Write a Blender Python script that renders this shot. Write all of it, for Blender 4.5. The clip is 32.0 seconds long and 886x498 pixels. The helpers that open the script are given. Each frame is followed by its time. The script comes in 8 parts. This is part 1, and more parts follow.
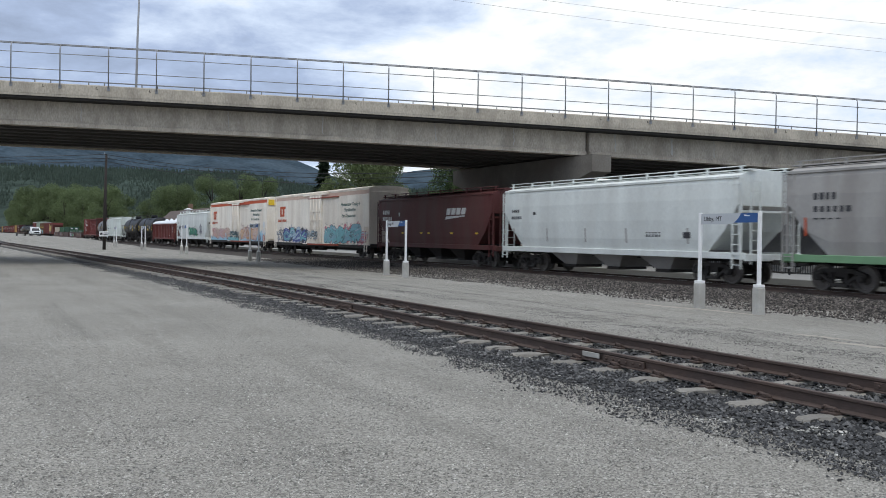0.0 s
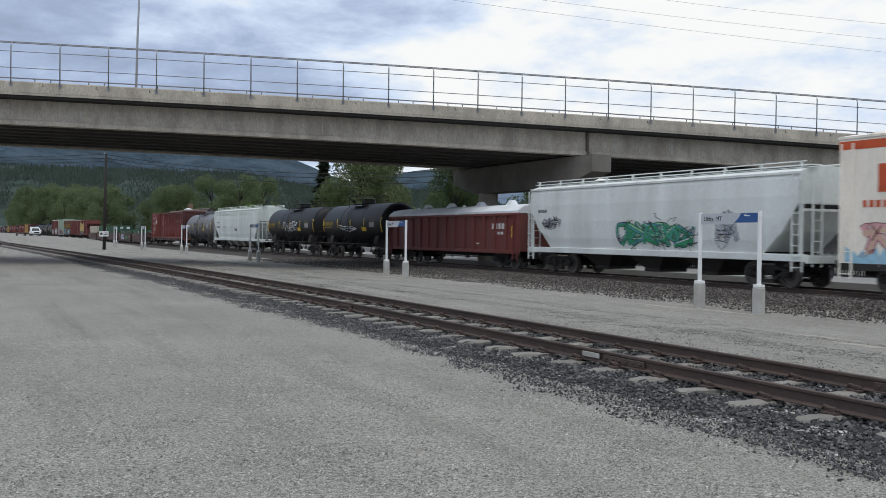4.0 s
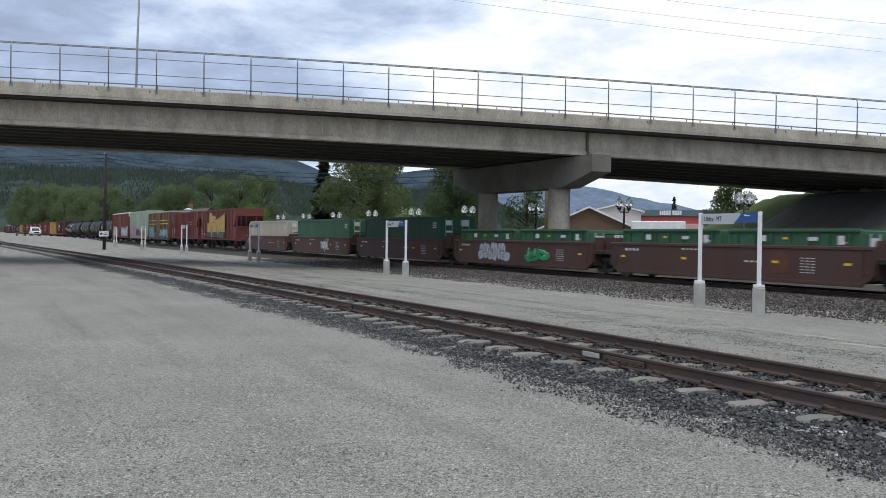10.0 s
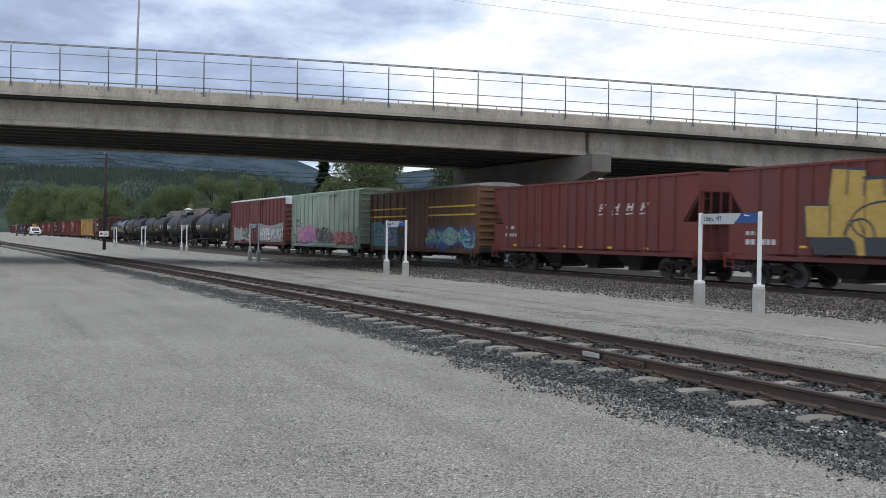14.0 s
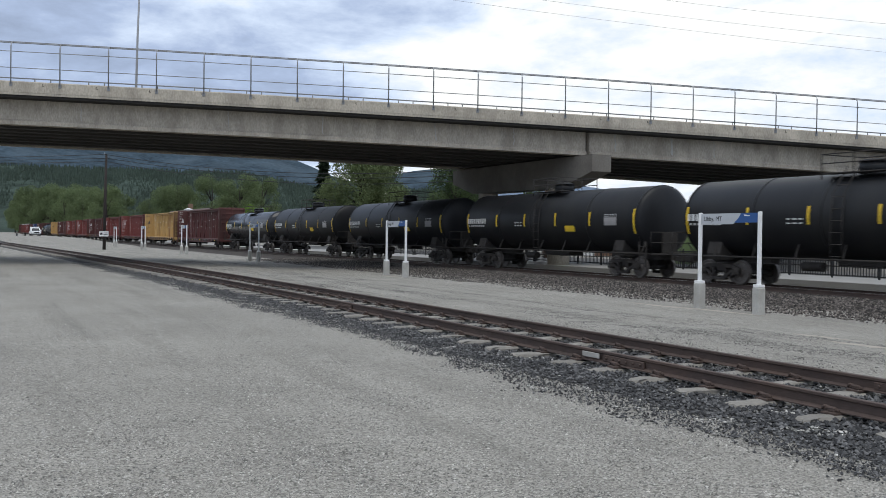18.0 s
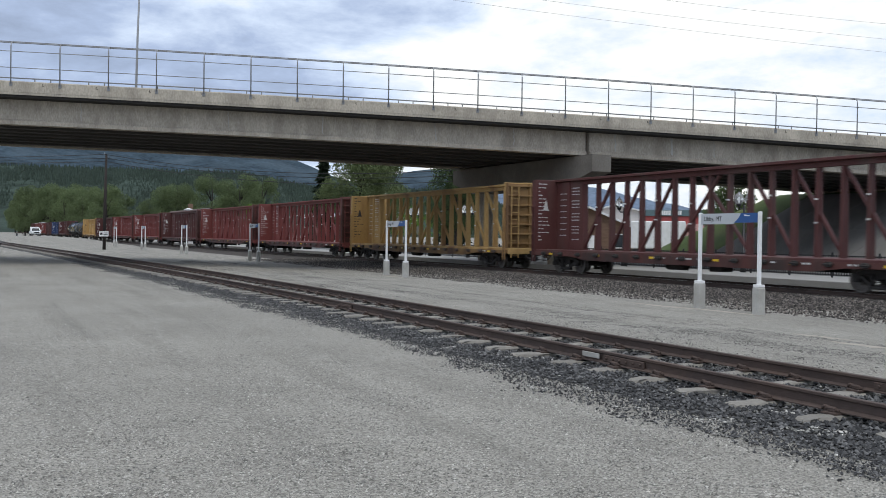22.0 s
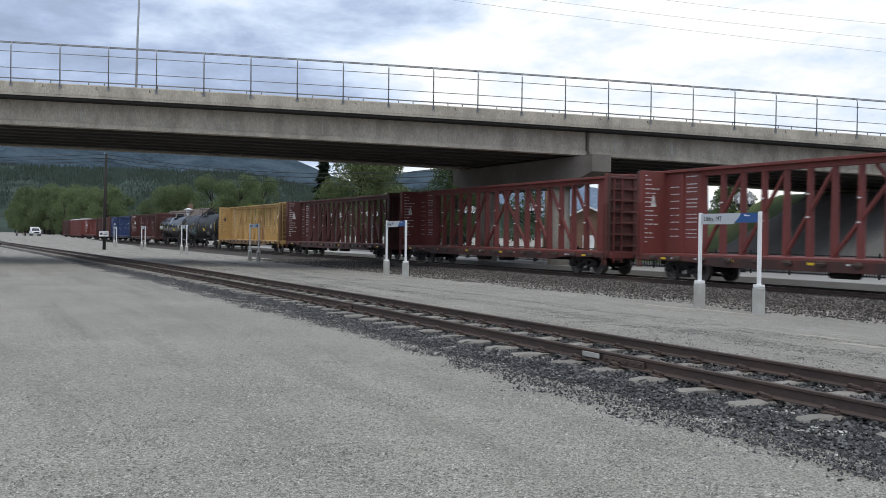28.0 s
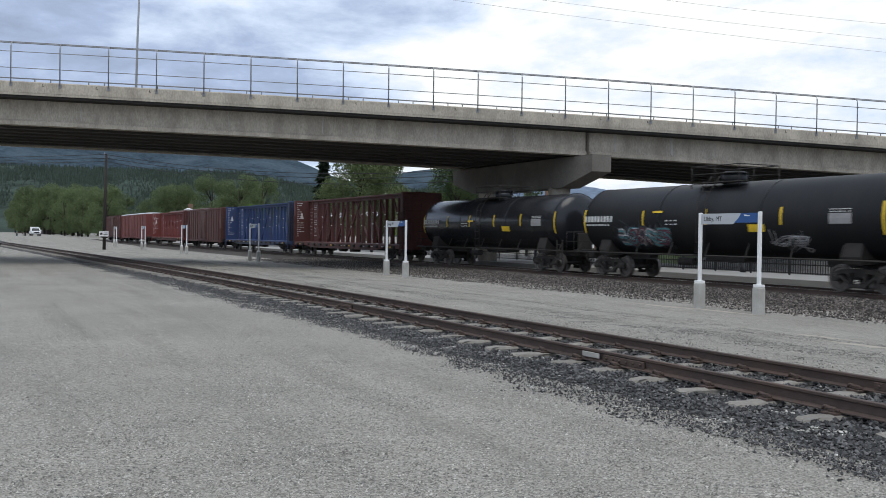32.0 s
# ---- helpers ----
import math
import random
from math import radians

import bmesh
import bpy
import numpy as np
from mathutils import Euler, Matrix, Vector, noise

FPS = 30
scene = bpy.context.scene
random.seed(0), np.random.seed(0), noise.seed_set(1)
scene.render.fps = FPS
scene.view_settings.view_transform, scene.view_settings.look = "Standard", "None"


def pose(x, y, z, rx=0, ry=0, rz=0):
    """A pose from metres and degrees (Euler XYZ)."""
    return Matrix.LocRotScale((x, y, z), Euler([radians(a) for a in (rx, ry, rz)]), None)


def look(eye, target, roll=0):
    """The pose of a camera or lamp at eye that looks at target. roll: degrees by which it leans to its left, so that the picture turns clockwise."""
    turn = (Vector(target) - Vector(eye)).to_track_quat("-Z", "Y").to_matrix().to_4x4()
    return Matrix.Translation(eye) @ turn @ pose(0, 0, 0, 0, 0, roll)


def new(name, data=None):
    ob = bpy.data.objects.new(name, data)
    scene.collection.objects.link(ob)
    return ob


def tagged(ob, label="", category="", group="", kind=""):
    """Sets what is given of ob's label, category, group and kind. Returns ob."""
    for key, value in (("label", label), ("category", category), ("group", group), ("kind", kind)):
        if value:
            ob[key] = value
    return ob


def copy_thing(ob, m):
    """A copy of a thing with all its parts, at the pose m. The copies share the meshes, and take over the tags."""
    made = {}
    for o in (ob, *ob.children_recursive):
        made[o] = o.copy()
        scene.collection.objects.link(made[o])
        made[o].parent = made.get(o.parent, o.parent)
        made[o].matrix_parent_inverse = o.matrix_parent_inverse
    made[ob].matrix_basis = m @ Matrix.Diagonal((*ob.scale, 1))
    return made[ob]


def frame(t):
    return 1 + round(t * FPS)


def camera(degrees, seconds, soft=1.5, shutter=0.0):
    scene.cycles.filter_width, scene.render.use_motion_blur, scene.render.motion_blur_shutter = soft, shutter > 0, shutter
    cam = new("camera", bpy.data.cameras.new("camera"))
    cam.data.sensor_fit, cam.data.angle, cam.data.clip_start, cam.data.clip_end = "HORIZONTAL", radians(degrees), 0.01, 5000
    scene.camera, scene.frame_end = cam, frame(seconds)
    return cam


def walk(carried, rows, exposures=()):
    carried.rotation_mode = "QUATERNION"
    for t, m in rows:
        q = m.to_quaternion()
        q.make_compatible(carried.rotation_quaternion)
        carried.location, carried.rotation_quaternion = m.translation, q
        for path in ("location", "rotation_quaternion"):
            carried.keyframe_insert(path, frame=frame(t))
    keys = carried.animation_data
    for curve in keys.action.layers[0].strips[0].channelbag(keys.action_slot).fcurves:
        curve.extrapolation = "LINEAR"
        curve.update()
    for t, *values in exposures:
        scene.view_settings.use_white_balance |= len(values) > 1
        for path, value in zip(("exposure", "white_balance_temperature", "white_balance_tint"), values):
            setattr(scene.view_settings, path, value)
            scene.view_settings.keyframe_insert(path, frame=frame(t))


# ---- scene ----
cam = camera(50.83, 32.0, soft=0.9, shutter=0.2)
EYE = (0.0, 0.0, 1.85)
YAW, PITCH, LEAN = 26.711, -0.794, 0.7
_aim = (EYE[0] + math.sin(radians(YAW)) * math.cos(radians(PITCH)), EYE[1] + math.cos(radians(YAW)) * math.cos(radians(PITCH)), EYE[2] + math.sin(radians(PITCH)))
walk(cam, [(0.0, look(EYE, _aim, LEAN)), (32.0, look(EYE, _aim, LEAN))], exposures=[(t, e, 6350, 8.0) for t, e in ((0.0, 0.0), (1.0, -0.05), (2.0, -0.13), (3.2, -0.16), (4.6, -0.09), (6.0, -0.02), (16.0, -0.02), (20.0, 0.02), (32.0, 0.0))])


# ---- world and light: a bright overcast sky with broken cloud ----
def make_world():
    w = bpy.data.worlds.new("overcast_sky")
    scene.world = w
    w.use_nodes = True
    nt = w.node_tree
    nt.nodes.clear()
    N, L = nt.nodes.new, nt.links.new
    out, bg = N("ShaderNodeOutputWorld"), N("ShaderNodeBackground")
    sky = N("ShaderNodeTexSky")
    sky.sky_type, sky.sun_disc = "NISHITA", False
    sky.sun_elevation, sky.sun_rotation = radians(70), radians(208)
    tc = N("ShaderNodeTexCoord")
    mp = N("ShaderNodeMapping")
    mp.inputs["Scale"].default_value = (1.0, 1.0, 2.6)
    mp.inputs["Location"].default_value = (0.55, 0.2, 0.0)
    L(tc.outputs["Generated"], mp.inputs["Vector"])
    n1 = N("ShaderNodeTexNoise")
    n1.inputs["Scale"].default_value, n1.inputs["Detail"].default_value, n1.inputs["Roughness"].default_value = 4.6, 9.0, 0.60
    n1.inputs["Distortion"].default_value = 0.12
    L(mp.outputs["Vector"], n1.inputs["Vector"])
    # a darker bank of cloud towards the valley, thinning to bright haze beside it
    nrm = N("ShaderNodeVectorMath")
    nrm.operation = "NORMALIZE"
    L(tc.outputs["Generated"], nrm.inputs[0])
    terms = [n1.outputs["Fac"]]
    for az, el, lo, amount in ((2, 17, 0.87, -0.10), (44, 12, 0.85, 0.15)):
        dot = N("ShaderNodeVectorMath")
        dot.operation = "DOT_PRODUCT"
        dot.inputs[1].default_value = (math.sin(radians(az)) * math.cos(radians(el)), math.cos(radians(az)) * math.cos(radians(el)), math.sin(radians(el)))
        L(nrm.outputs[0], dot.inputs[0])
        lift = N("ShaderNodeMapRange")
        lift.interpolation_type = "SMOOTHSTEP"
        lift.inputs["From Min"].default_value, lift.inputs["From Max"].default_value = lo, 1.0
        lift.inputs["To Max"].default_value = amount
        L(dot.outputs["Value"], lift.inputs["Value"])
        terms.append(lift.outputs["Result"])
    add = N("ShaderNodeMath")
    add.operation = "ADD"
    L(terms[0], add.inputs[0])
    L(terms[1], add.inputs[1])
    add2 = N("ShaderNodeMath")
    add2.operation = "ADD"
    L(add.outputs[0], add2.inputs[0])
    L(terms[2], add2.inputs[1])
    ramp = N("ShaderNodeValToRGB")
    e = ramp.color_ramp.elements
    e[0].position, e[0].color = 0.28, (0.42, 0.50, 0.68, 1)
    e[1].position, e[1].color = 0.66, (1.30, 1.29, 1.26, 1)
    for p, c in ((0.40, (0.56, 0.67, 0.92, 1)), (0.53, (0.90, 1.02, 1.24, 1))):
        k = e.new(p)
        k.color = c
    L(add2.outputs[0], ramp.inputs["Fac"])
    mul = N("ShaderNodeMix")
    mul.data_type, mul.blend_type = "RGBA", "ADD"
    mul.inputs["Factor"].default_value = 1.0
    dim = N("ShaderNodeVectorMath")
    dim.operation = "SCALE"
    dim.inputs["Scale"].default_value = 0.004
    L(sky.outputs["Color"], dim.inputs[0])
    L(ramp.outputs["Color"], mul.inputs["A"])
    L(dim.outputs[0], mul.inputs["B"])
    L(mul.outputs["Result"], bg.inputs["Color"])
    bg.inputs["Strength"].default_value = 0.80
    L(bg.outputs["Background"], out.inputs["Surface"])


make_world()
_sun = bpy.data.lights.new("sun", "SUN")
_sun.energy, _sun.angle, _sun.color = 1.7, radians(45), (1.0, 0.95, 0.87)
sun = new("sun", _sun)
sun.matrix_world = look((-14, -26, 80), (0, 0, 0))


# ---- materials ----
def material(name, base, rough=0.7, metal=0.0, var=0.12, scale=3.0, fine=40.0, bump=0.15, stain=None, stain_amount=0.0, stretch=(1, 1, 1), spread=0.0, spec=0.4, coords="Object"):
    """Base colour with two scales of variation, an optional stain of its own colour, and fine relief."""
    m = bpy.data.materials.new(name)
    m.use_nodes = True
    nt = m.node_tree
    N, L = nt.nodes.new, nt.links.new
    b = nt.nodes["Principled BSDF"]
    b.inputs["Roughness"].default_value, b.inputs["Metallic"].default_value = rough, metal
    b.inputs["Specular IOR Level"].default_value = spec
    tc = N("ShaderNodeTexCoord")
    mp = N("ShaderNodeMapping")
    mp.inputs["Scale"].default_value = stretch
    L(tc.outputs[coords], mp.inputs["Vector"])
    n1, n2 = N("ShaderNodeTexNoise"), N("ShaderNodeTexNoise")
    for n, s, d in ((n1, scale, 5), (n2, fine, 3)):
        n.inputs["Scale"].default_value, n.inputs["Detail"].default_value = s, d
        L(mp.outputs["Vector"], n.inputs["Vector"])
    mix = N("ShaderNodeMath")
    mix.operation = "ADD"
    L(n1.outputs["Fac"], mix.inputs[0])
    L(n2.outputs["Fac"], mix.inputs[1])
    mr = N("ShaderNodeMapRange")
    mr.inputs["From Min"].default_value, mr.inputs["From Max"].default_value = 0.7, 1.3
    mr.inputs["To Min"].default_value, mr.inputs["To Max"].default_value = 1 - var, 1 + var
    L(mix.outputs[0], mr.inputs["Value"])
    value = mr.outputs["Result"]
    if spread:
        oi = N("ShaderNodeObjectInfo")
        r2 = N("ShaderNodeMapRange")
        r2.inputs["To Min"].default_value, r2.inputs["To Max"].default_value = 1 - spread, 1 + spread
        L(oi.outputs["Random"], r2.inputs["Value"])
        mm = N("ShaderNodeMath")
        mm.operation = "MULTIPLY"
        L(value, mm.inputs[0])
        L(r2.outputs["Result"], mm.inputs[1])
        value = mm.outputs[0]
    sc = N("ShaderNodeVectorMath")
    sc.operation = "SCALE"
    sc.inputs[0].default_value = base
    L(value, sc.inputs["Scale"])
    colour = sc.outputs[0]
    if stain:
        n3 = N("ShaderNodeTexNoise")
        n3.inputs["Scale"].default_value, n3.inputs["Detail"].default_value = scale * 0.7, 8
        mp3 = N("ShaderNodeMapping")
        mp3.inputs["Location"].default_value, mp3.inputs["Scale"].default_value = (7.3, 2.1, 4.4), stretch
        L(tc.outputs[coords], mp3.inputs["Vector"])
        L(mp3.outputs["Vector"], n3.inputs["Vector"])
        r3 = N("ShaderNodeMapRange")
        r3.inputs["From Min"].default_value, r3.inputs["From Max"].default_value = 0.48, 0.68
        r3.inputs["To Max"].default_value = stain_amount
        L(n3.outputs["Fac"], r3.inputs["Value"])
        mx = N("ShaderNodeMix")
        mx.data_type = "RGBA"
        mx.inputs["B"].default_value = (*stain, 1)
        L(r3.outputs["Result"], mx.inputs["Factor"])
        L(colour, mx.inputs["A"])
        colour = mx.outputs["Result"]
    L(colour, b.inputs["Base Color"])
    if bump:
        bp = N("ShaderNodeBump")
        bp.inputs["Strength"].default_value, bp.inputs["Distance"].default_value = bump, 0.02
        L(n2.outputs["Fac"], bp.inputs["Height"])
        L(bp.outputs["Normal"], b.inputs["Normal"])
    return m


_memo = {}


def paint(name, base, **kw):
    if name not in _memo:
        _memo[name] = material(name, base, **kw)
    return _memo[name]


# ---- mesh building ----
class Shape:
    """Collects vertices and faces, and becomes one mesh."""

    def __init__(self):
        self.v, self.f, self.s = [], [], []

    def add(self, verts, faces, smooth=False):
        k = len(self.v)
        self.v += [tuple(p) for p in verts]
        self.f += [tuple(i + k for i in f) for f in faces]
        self.s += [smooth] * len(faces)
        return self

    def box(self, x0, x1, y0, y1, z0, z1):
        return self.add([(x, y, z) for x in (x0, x1) for y in (y0, y1) for z in (z0, z1)],
                        [(0, 1, 3, 2), (4, 6, 7, 5), (0, 4, 5, 1), (2, 3, 7, 6), (0, 2, 6, 4), (1, 5, 7, 3)])

    def cbox(self, x0, x1, y0, y1, z0, z1, c=0.02):
        """A box with chamfered edges."""
        lo, hi = (x0, y0, z0), (x1, y1, z1)
        idx, vs = {}, []
        for sx in (0, 1):
            for sy in (0, 1):
                for sz in (0, 1):
                    s = (sx, sy, sz)
                    for ax in range(3):
                        p = []
                        for k in range(3):
                            e = (lo, hi)[s[k]][k]
                            p.append(e if k == ax else e + (c if s[k] == 0 else -c))
                        idx[s, ax] = len(vs)
                        vs.append(p)
        fs = []
        for ax in range(3):
            o = [k for k in range(3) if k != ax]
            for side in (0, 1):
                q = []
                for a, b in ((0, 0), (1, 0), (1, 1), (0, 1)):
                    s = [0, 0, 0]
                    s[ax], s[o[0]], s[o[1]] = side, a, b
                    q.append(idx[tuple(s), ax])
                flip = (side == 0) != (ax == 1)
                fs.append(tuple(q[::-1]) if flip else tuple(q))
        for ax in range(3):
            o = [k for k in range(3) if k != ax]
            for a in (0, 1):
                for b in (0, 1):
                    s0, s1 = [0, 0, 0], [0, 0, 0]
                    s0[ax], s1[ax] = 0, 1
                    s0[o[0]] = s1[o[0]] = a
                    s0[o[1]] = s1[o[1]] = b
                    s0, s1 = tuple(s0), tuple(s1)
                    fs.append((idx[s0, o[0]], idx[s1, o[0]], idx[s1, o[1]], idx[s0, o[1]]))
        for sx in (0, 1):
            for sy in (0, 1):
                for sz in (0, 1):
                    s = (sx, sy, sz)
                    fs.append((idx[s, 0], idx[s, 1], idx[s, 2]))
        return self.add(vs, fs)

    def beam(self, p, q, w, h=None, up=(0, 0, 1)):
        """A bar of w by h from p to q."""
        p, q, h = Vector(p), Vector(q), h or w
        d = (q - p).normalized()
        u = Vector(up)
        if abs(d.dot(u)) > 0.98:
            u = Vector((0, 1, 0))
        a = d.cross(u).normalized()
        b = a.cross(d).normalized()
        a, b = a * w / 2, b * h / 2
        return self.add([p - a - b, p + a - b, p + a + b, p - a + b, q - a - b, q + a - b, q + a + b, q - a + b],
                        [(0, 3, 2, 1), (4, 5, 6, 7), (0, 1, 5, 4), (1, 2, 6, 5), (2, 3, 7, 6), (3, 0, 4, 7)])

    def tube(self, pts, r, n=8, caps=True):
        """A round bar along pts; r a number or one radius a point."""
        pts = [Vector(p) for p in pts]
        rs = r if isinstance(r, (list, tuple)) else [r] * len(pts)
        rings = []
        for i, p in enumerate(pts):
            d = (pts[min(i + 1, len(pts) - 1)] - pts[max(i - 1, 0)]).normalized()
            u = Vector((0, 0, 1)) if abs(d.z) < 0.9 else Vector((0, 1, 0))
            a = d.cross(u).normalized()
            b = a.cross(d)
            rings.append([p + (a * math.cos(2 * math.pi * k / n) + b * math.sin(2 * math.pi * k / n)) * rs[i] for k in range(n)])
        return self.loft(rings, caps=caps, smooth=True)

    def loft(self, rings, caps=True, smooth=False, closed=True):
        n = len(rings[0])
        vs = [p for r in rings for p in r]
        fs = []
        for i in range(len(rings) - 1):
            for k in range(n if closed else n - 1):
                j = (k + 1) % n
                fs.append((i * n + k, i * n + j, (i + 1) * n + j, (i + 1) * n + k))
        self.add(vs, fs, smooth)
        if caps and closed:
            k = len(self.v) - len(vs)
            self.f += [tuple(k + i for i in range(n))[::-1], tuple(k + (len(rings) - 1) * n + i for i in range(n))]
            self.s += [False, False]
        return self

    def prism(self, poly, axis, a, b):
        """A polygon, given in the two other axes, drawn out along axis from a to b."""
        def at(p, t):
            q = list(p)
            q.insert(axis, t)
            return q
        return self.loft([[at(p, a) for p in poly], [at(p, b) for p in poly]])

    def mesh(self, name):
        me = bpy.data.meshes.new(name)
        me.from_pydata(self.v, [], self.f)
        me.polygons.foreach_set("use_smooth", self.s)
        bm = bmesh.new()
        bm.from_mesh(me)
        bmesh.ops.recalc_face_normals(bm, faces=bm.faces)
        bm.to_mesh(me)
        bm.free()
        return me


def part(name, shape, mat, parent, label="", at=None):
    """Links a shape as one mesh object under a thing or a part."""
    me = shape if isinstance(shape, bpy.types.Mesh) else shape.mesh(name)
    if not me.materials:
        me.materials.append(mat)
    ob = new(name, me)
    if parent:
        ob.parent = parent
    if at is not None:
        ob.matrix_basis = at
    if label:
        tagged(ob, label)
    return ob


def thing(name, label, category, group="", kind="", at=None):
    ob = new(name)
    ob.empty_display_size = 0.3
    if at is not None:
        ob.matrix_basis = at
    return tagged(ob, label, category, group, kind)


def solid(name, shape, mat, label, category="", kind="", at=None, group=""):
    return tagged(part(name, shape, mat, None, "", at), label, category, group, kind)


def smooth01(t):
    t = min(1.0, max(0.0, t))
    return t * t * (3 - 2 * t)


# ---- the ground ----
RAIL_Z = 0.12                        # main line: rail top
LINE_D, LINE_TURN = 27.48, 0.7       # its distance from the eye, and the degrees by which it bears left of the y axis
PLAT_Z = 0.22


def line_at(across, along):
    """Plan position from the distance across the main line (from its centre) and along it."""
    c, s = math.cos(radians(LINE_TURN)), math.sin(radians(LINE_TURN))
    d = LINE_D + across
    return (d * c - along * s, d * s + along * c)


def line_pose(across, along, z, turn=0.0):
    x, y = line_at(across, along)
    return pose(x, y, z, 0, 0, LINE_TURN + turn)


def siding_x(y):
    """Centre of the siding, which bends away from the main line."""
    s = 10.0 * math.log1p(math.exp(min(40.0, (y - 35.0) / 10.0)))
    return 9.0 - 0.05 * s


def ground_z(x, y):
    z = -0.07 * (1 - smooth01((abs(x - siding_x(y)) - 1.7) / 1.0)) if -12 < y < 300 else 0.0
    z += -0.15 * smooth01((x - 12.0) / 5.0)
    z += 0.15 * smooth01((x - 30.0) / 3.0)
    z += 0.70 * smooth01((y - 130.0) / 70.0) * (1 - smooth01((x - 19.0) / 4.0))
    if -12 < x < 24 and 0 < y < 80:
        z += 0.018 * (noise.noise(Vector((x * 0.35, y * 0.35, 0))) + 0.5 * noise.noise(Vector((x * 1.3, y * 1.3, 5))))
    return z


def steps(marks):
    """Grid lines: from mark to mark in steps of the size given with it."""
    out = [marks[0][0]]
    for (a, s), (b, _) in zip(marks, marks[1:]):
        n = max(1, round((b - a) / s))
        out += [a + (b - a) * i / n for i in range(1, n + 1)]
    return out


def gravel_material(name, lo, hi, tint, wear, stone=26.0, bump=0.5, patch=0.10, crisp=0.0):
    """Crushed stone: grains in lighter and darker greys, larger worn patches and tyre-dark streaks along the tracks."""
    m = bpy.data.materials.new(name)
    m.use_nodes = True
    nt = m.node_tree
    N, L = nt.nodes.new, nt.links.new
    b = nt.nodes["Principled BSDF"]
    b.inputs["Roughness"].default_value = 0.95
    b.inputs["Specular IOR Level"].default_value = 0.2
    tc = N("ShaderNodeTexCoord")
    vo = N("ShaderNodeTexVoronoi")
    vo.inputs["Scale"].default_value = stone
    n1, n2, n3, n4 = (N("ShaderNodeTexNoise") for _ in range(4))
    n1.inputs["Scale"].default_value, n1.inputs["Detail"].default_value = 0.35, 6
    n2.inputs["Scale"].default_value, n2.inputs["Detail"].default_value = 22.0, 6
    n4.inputs["Scale"].default_value, n4.inputs["Detail"].default_value = 60.0, 4
    mp = N("ShaderNodeMapping")
    mp.inputs["Scale"].default_value = (1.6, 0.09, 1)
    n3.inputs["Scale"].default_value, n3.inputs["Detail"].default_value = 0.8, 7
    for n in (vo, n1, n2, n4):
        L(tc.outputs["Object"], n.inputs["Vector"])
    L(tc.outputs["Object"], mp.inputs["Vector"])
    L(mp.outputs["Vector"], n3.inputs["Vector"])
    sep = N("ShaderNodeSeparateColor")
    L(vo.outputs["Color"], sep.inputs["Color"])
    a1 = N("ShaderNodeMath")
    a1.operation = "MULTIPLY_ADD"
    a1.inputs[1].default_value, a1.inputs[2].default_value = 0.55, 0.0
    L(sep.outputs["Red"], a1.inputs[0])
    a2 = N("ShaderNodeMath")
    a2.operation = "MULTIPLY_ADD"
    a2.inputs[1].default_value = 0.45
    L(n2.outputs["Fac"], a2.inputs[0])
    L(a1.outputs[0], a2.inputs[2])
    mix = N("ShaderNodeMix")
    mix.data_type = "RGBA"
    mix.inputs["A"].default_value, mix.inputs["B"].default_value = (*lo, 1), (*hi, 1)
    cr = N("ShaderNodeMapRange")
    cr.inputs["From Min"].default_value, cr.inputs["From Max"].default_value = crisp, 1 - crisp
    L(a2.outputs[0], cr.inputs["Value"])
    L(cr.outputs["Result"], mix.inputs["Factor"])
    r1 = N("ShaderNodeMapRange")
    r1.inputs["From Min"].default_value, r1.inputs["From Max"].default_value = 0.35, 0.65
    r1.inputs["To Min"].default_value, r1.inputs["To Max"].default_value = 1 - patch, 1 + patch
    L(n1.outputs["Fac"], r1.inputs["Value"])
    sc = N("ShaderNodeVectorMath")
    sc.operation = "SCALE"
    L(mix.outputs["Result"], sc.inputs[0])
    L(r1.outputs["Result"], sc.inputs["Scale"])
    r3 = N("ShaderNodeMapRange")
    r3.inputs["From Min"].default_value, r3.inputs["From Max"].default_value = 0.50, 0.72
    r3.inputs["To Max"].default_value = wear
    L(n3.outputs["Fac"], r3.inputs["Value"])
    mx = N("ShaderNodeMix")
    mx.data_type = "RGBA"
    mx.inputs["B"].default_value = (*tint, 1)
    L(r3.outputs["Result"], mx.inputs["Factor"])
    L(sc.outputs[0], mx.inputs["A"])
    L(mx.outputs["Result"], b.inputs["Base Color"])
    bp = N("ShaderNodeBump")
    bp.inputs["Strength"].default_value, bp.inputs["Distance"].default_value = bump, 0.015
    ad = N("ShaderNodeMath")
    ad.operation = "ADD"
    L(vo.outputs["Distance"], ad.inputs[0])
    L(n4.outputs["Fac"], ad.inputs[1])
    L(ad.outputs[0], bp.inputs["Height"])
    L(bp.outputs["Normal"], b.inputs["Normal"])
    return m


GRAVEL = gravel_material("lot_gravel", (0.077, 0.0715, 0.061), (0.45, 0.428, 0.379), (0.122, 0.115, 0.10), 0.42, stone=70.0, patch=0.09, crisp=0.08)
BALLAST = gravel_material("main_ballast", (0.02, 0.0175, 0.0155), (0.11, 0.096, 0.085), (0.036, 0.03, 0.026), 0.5, stone=22.0, bump=0.9)
DARK_BALLAST = gravel_material("siding_ballast", (0.02, 0.0195, 0.019), (0.105, 0.101, 0.096), (0.20, 0.193, 0.18), 0.25, stone=34.0, bump=0.9)
CONCRETE = material("weathered_concrete", (0.44, 0.395, 0.325), 0.9, var=0.26, scale=1.1, fine=14, bump=0.3, stain=(0.20, 0.175, 0.14), stain_amount=0.5, stretch=(1, 1, 0.5))
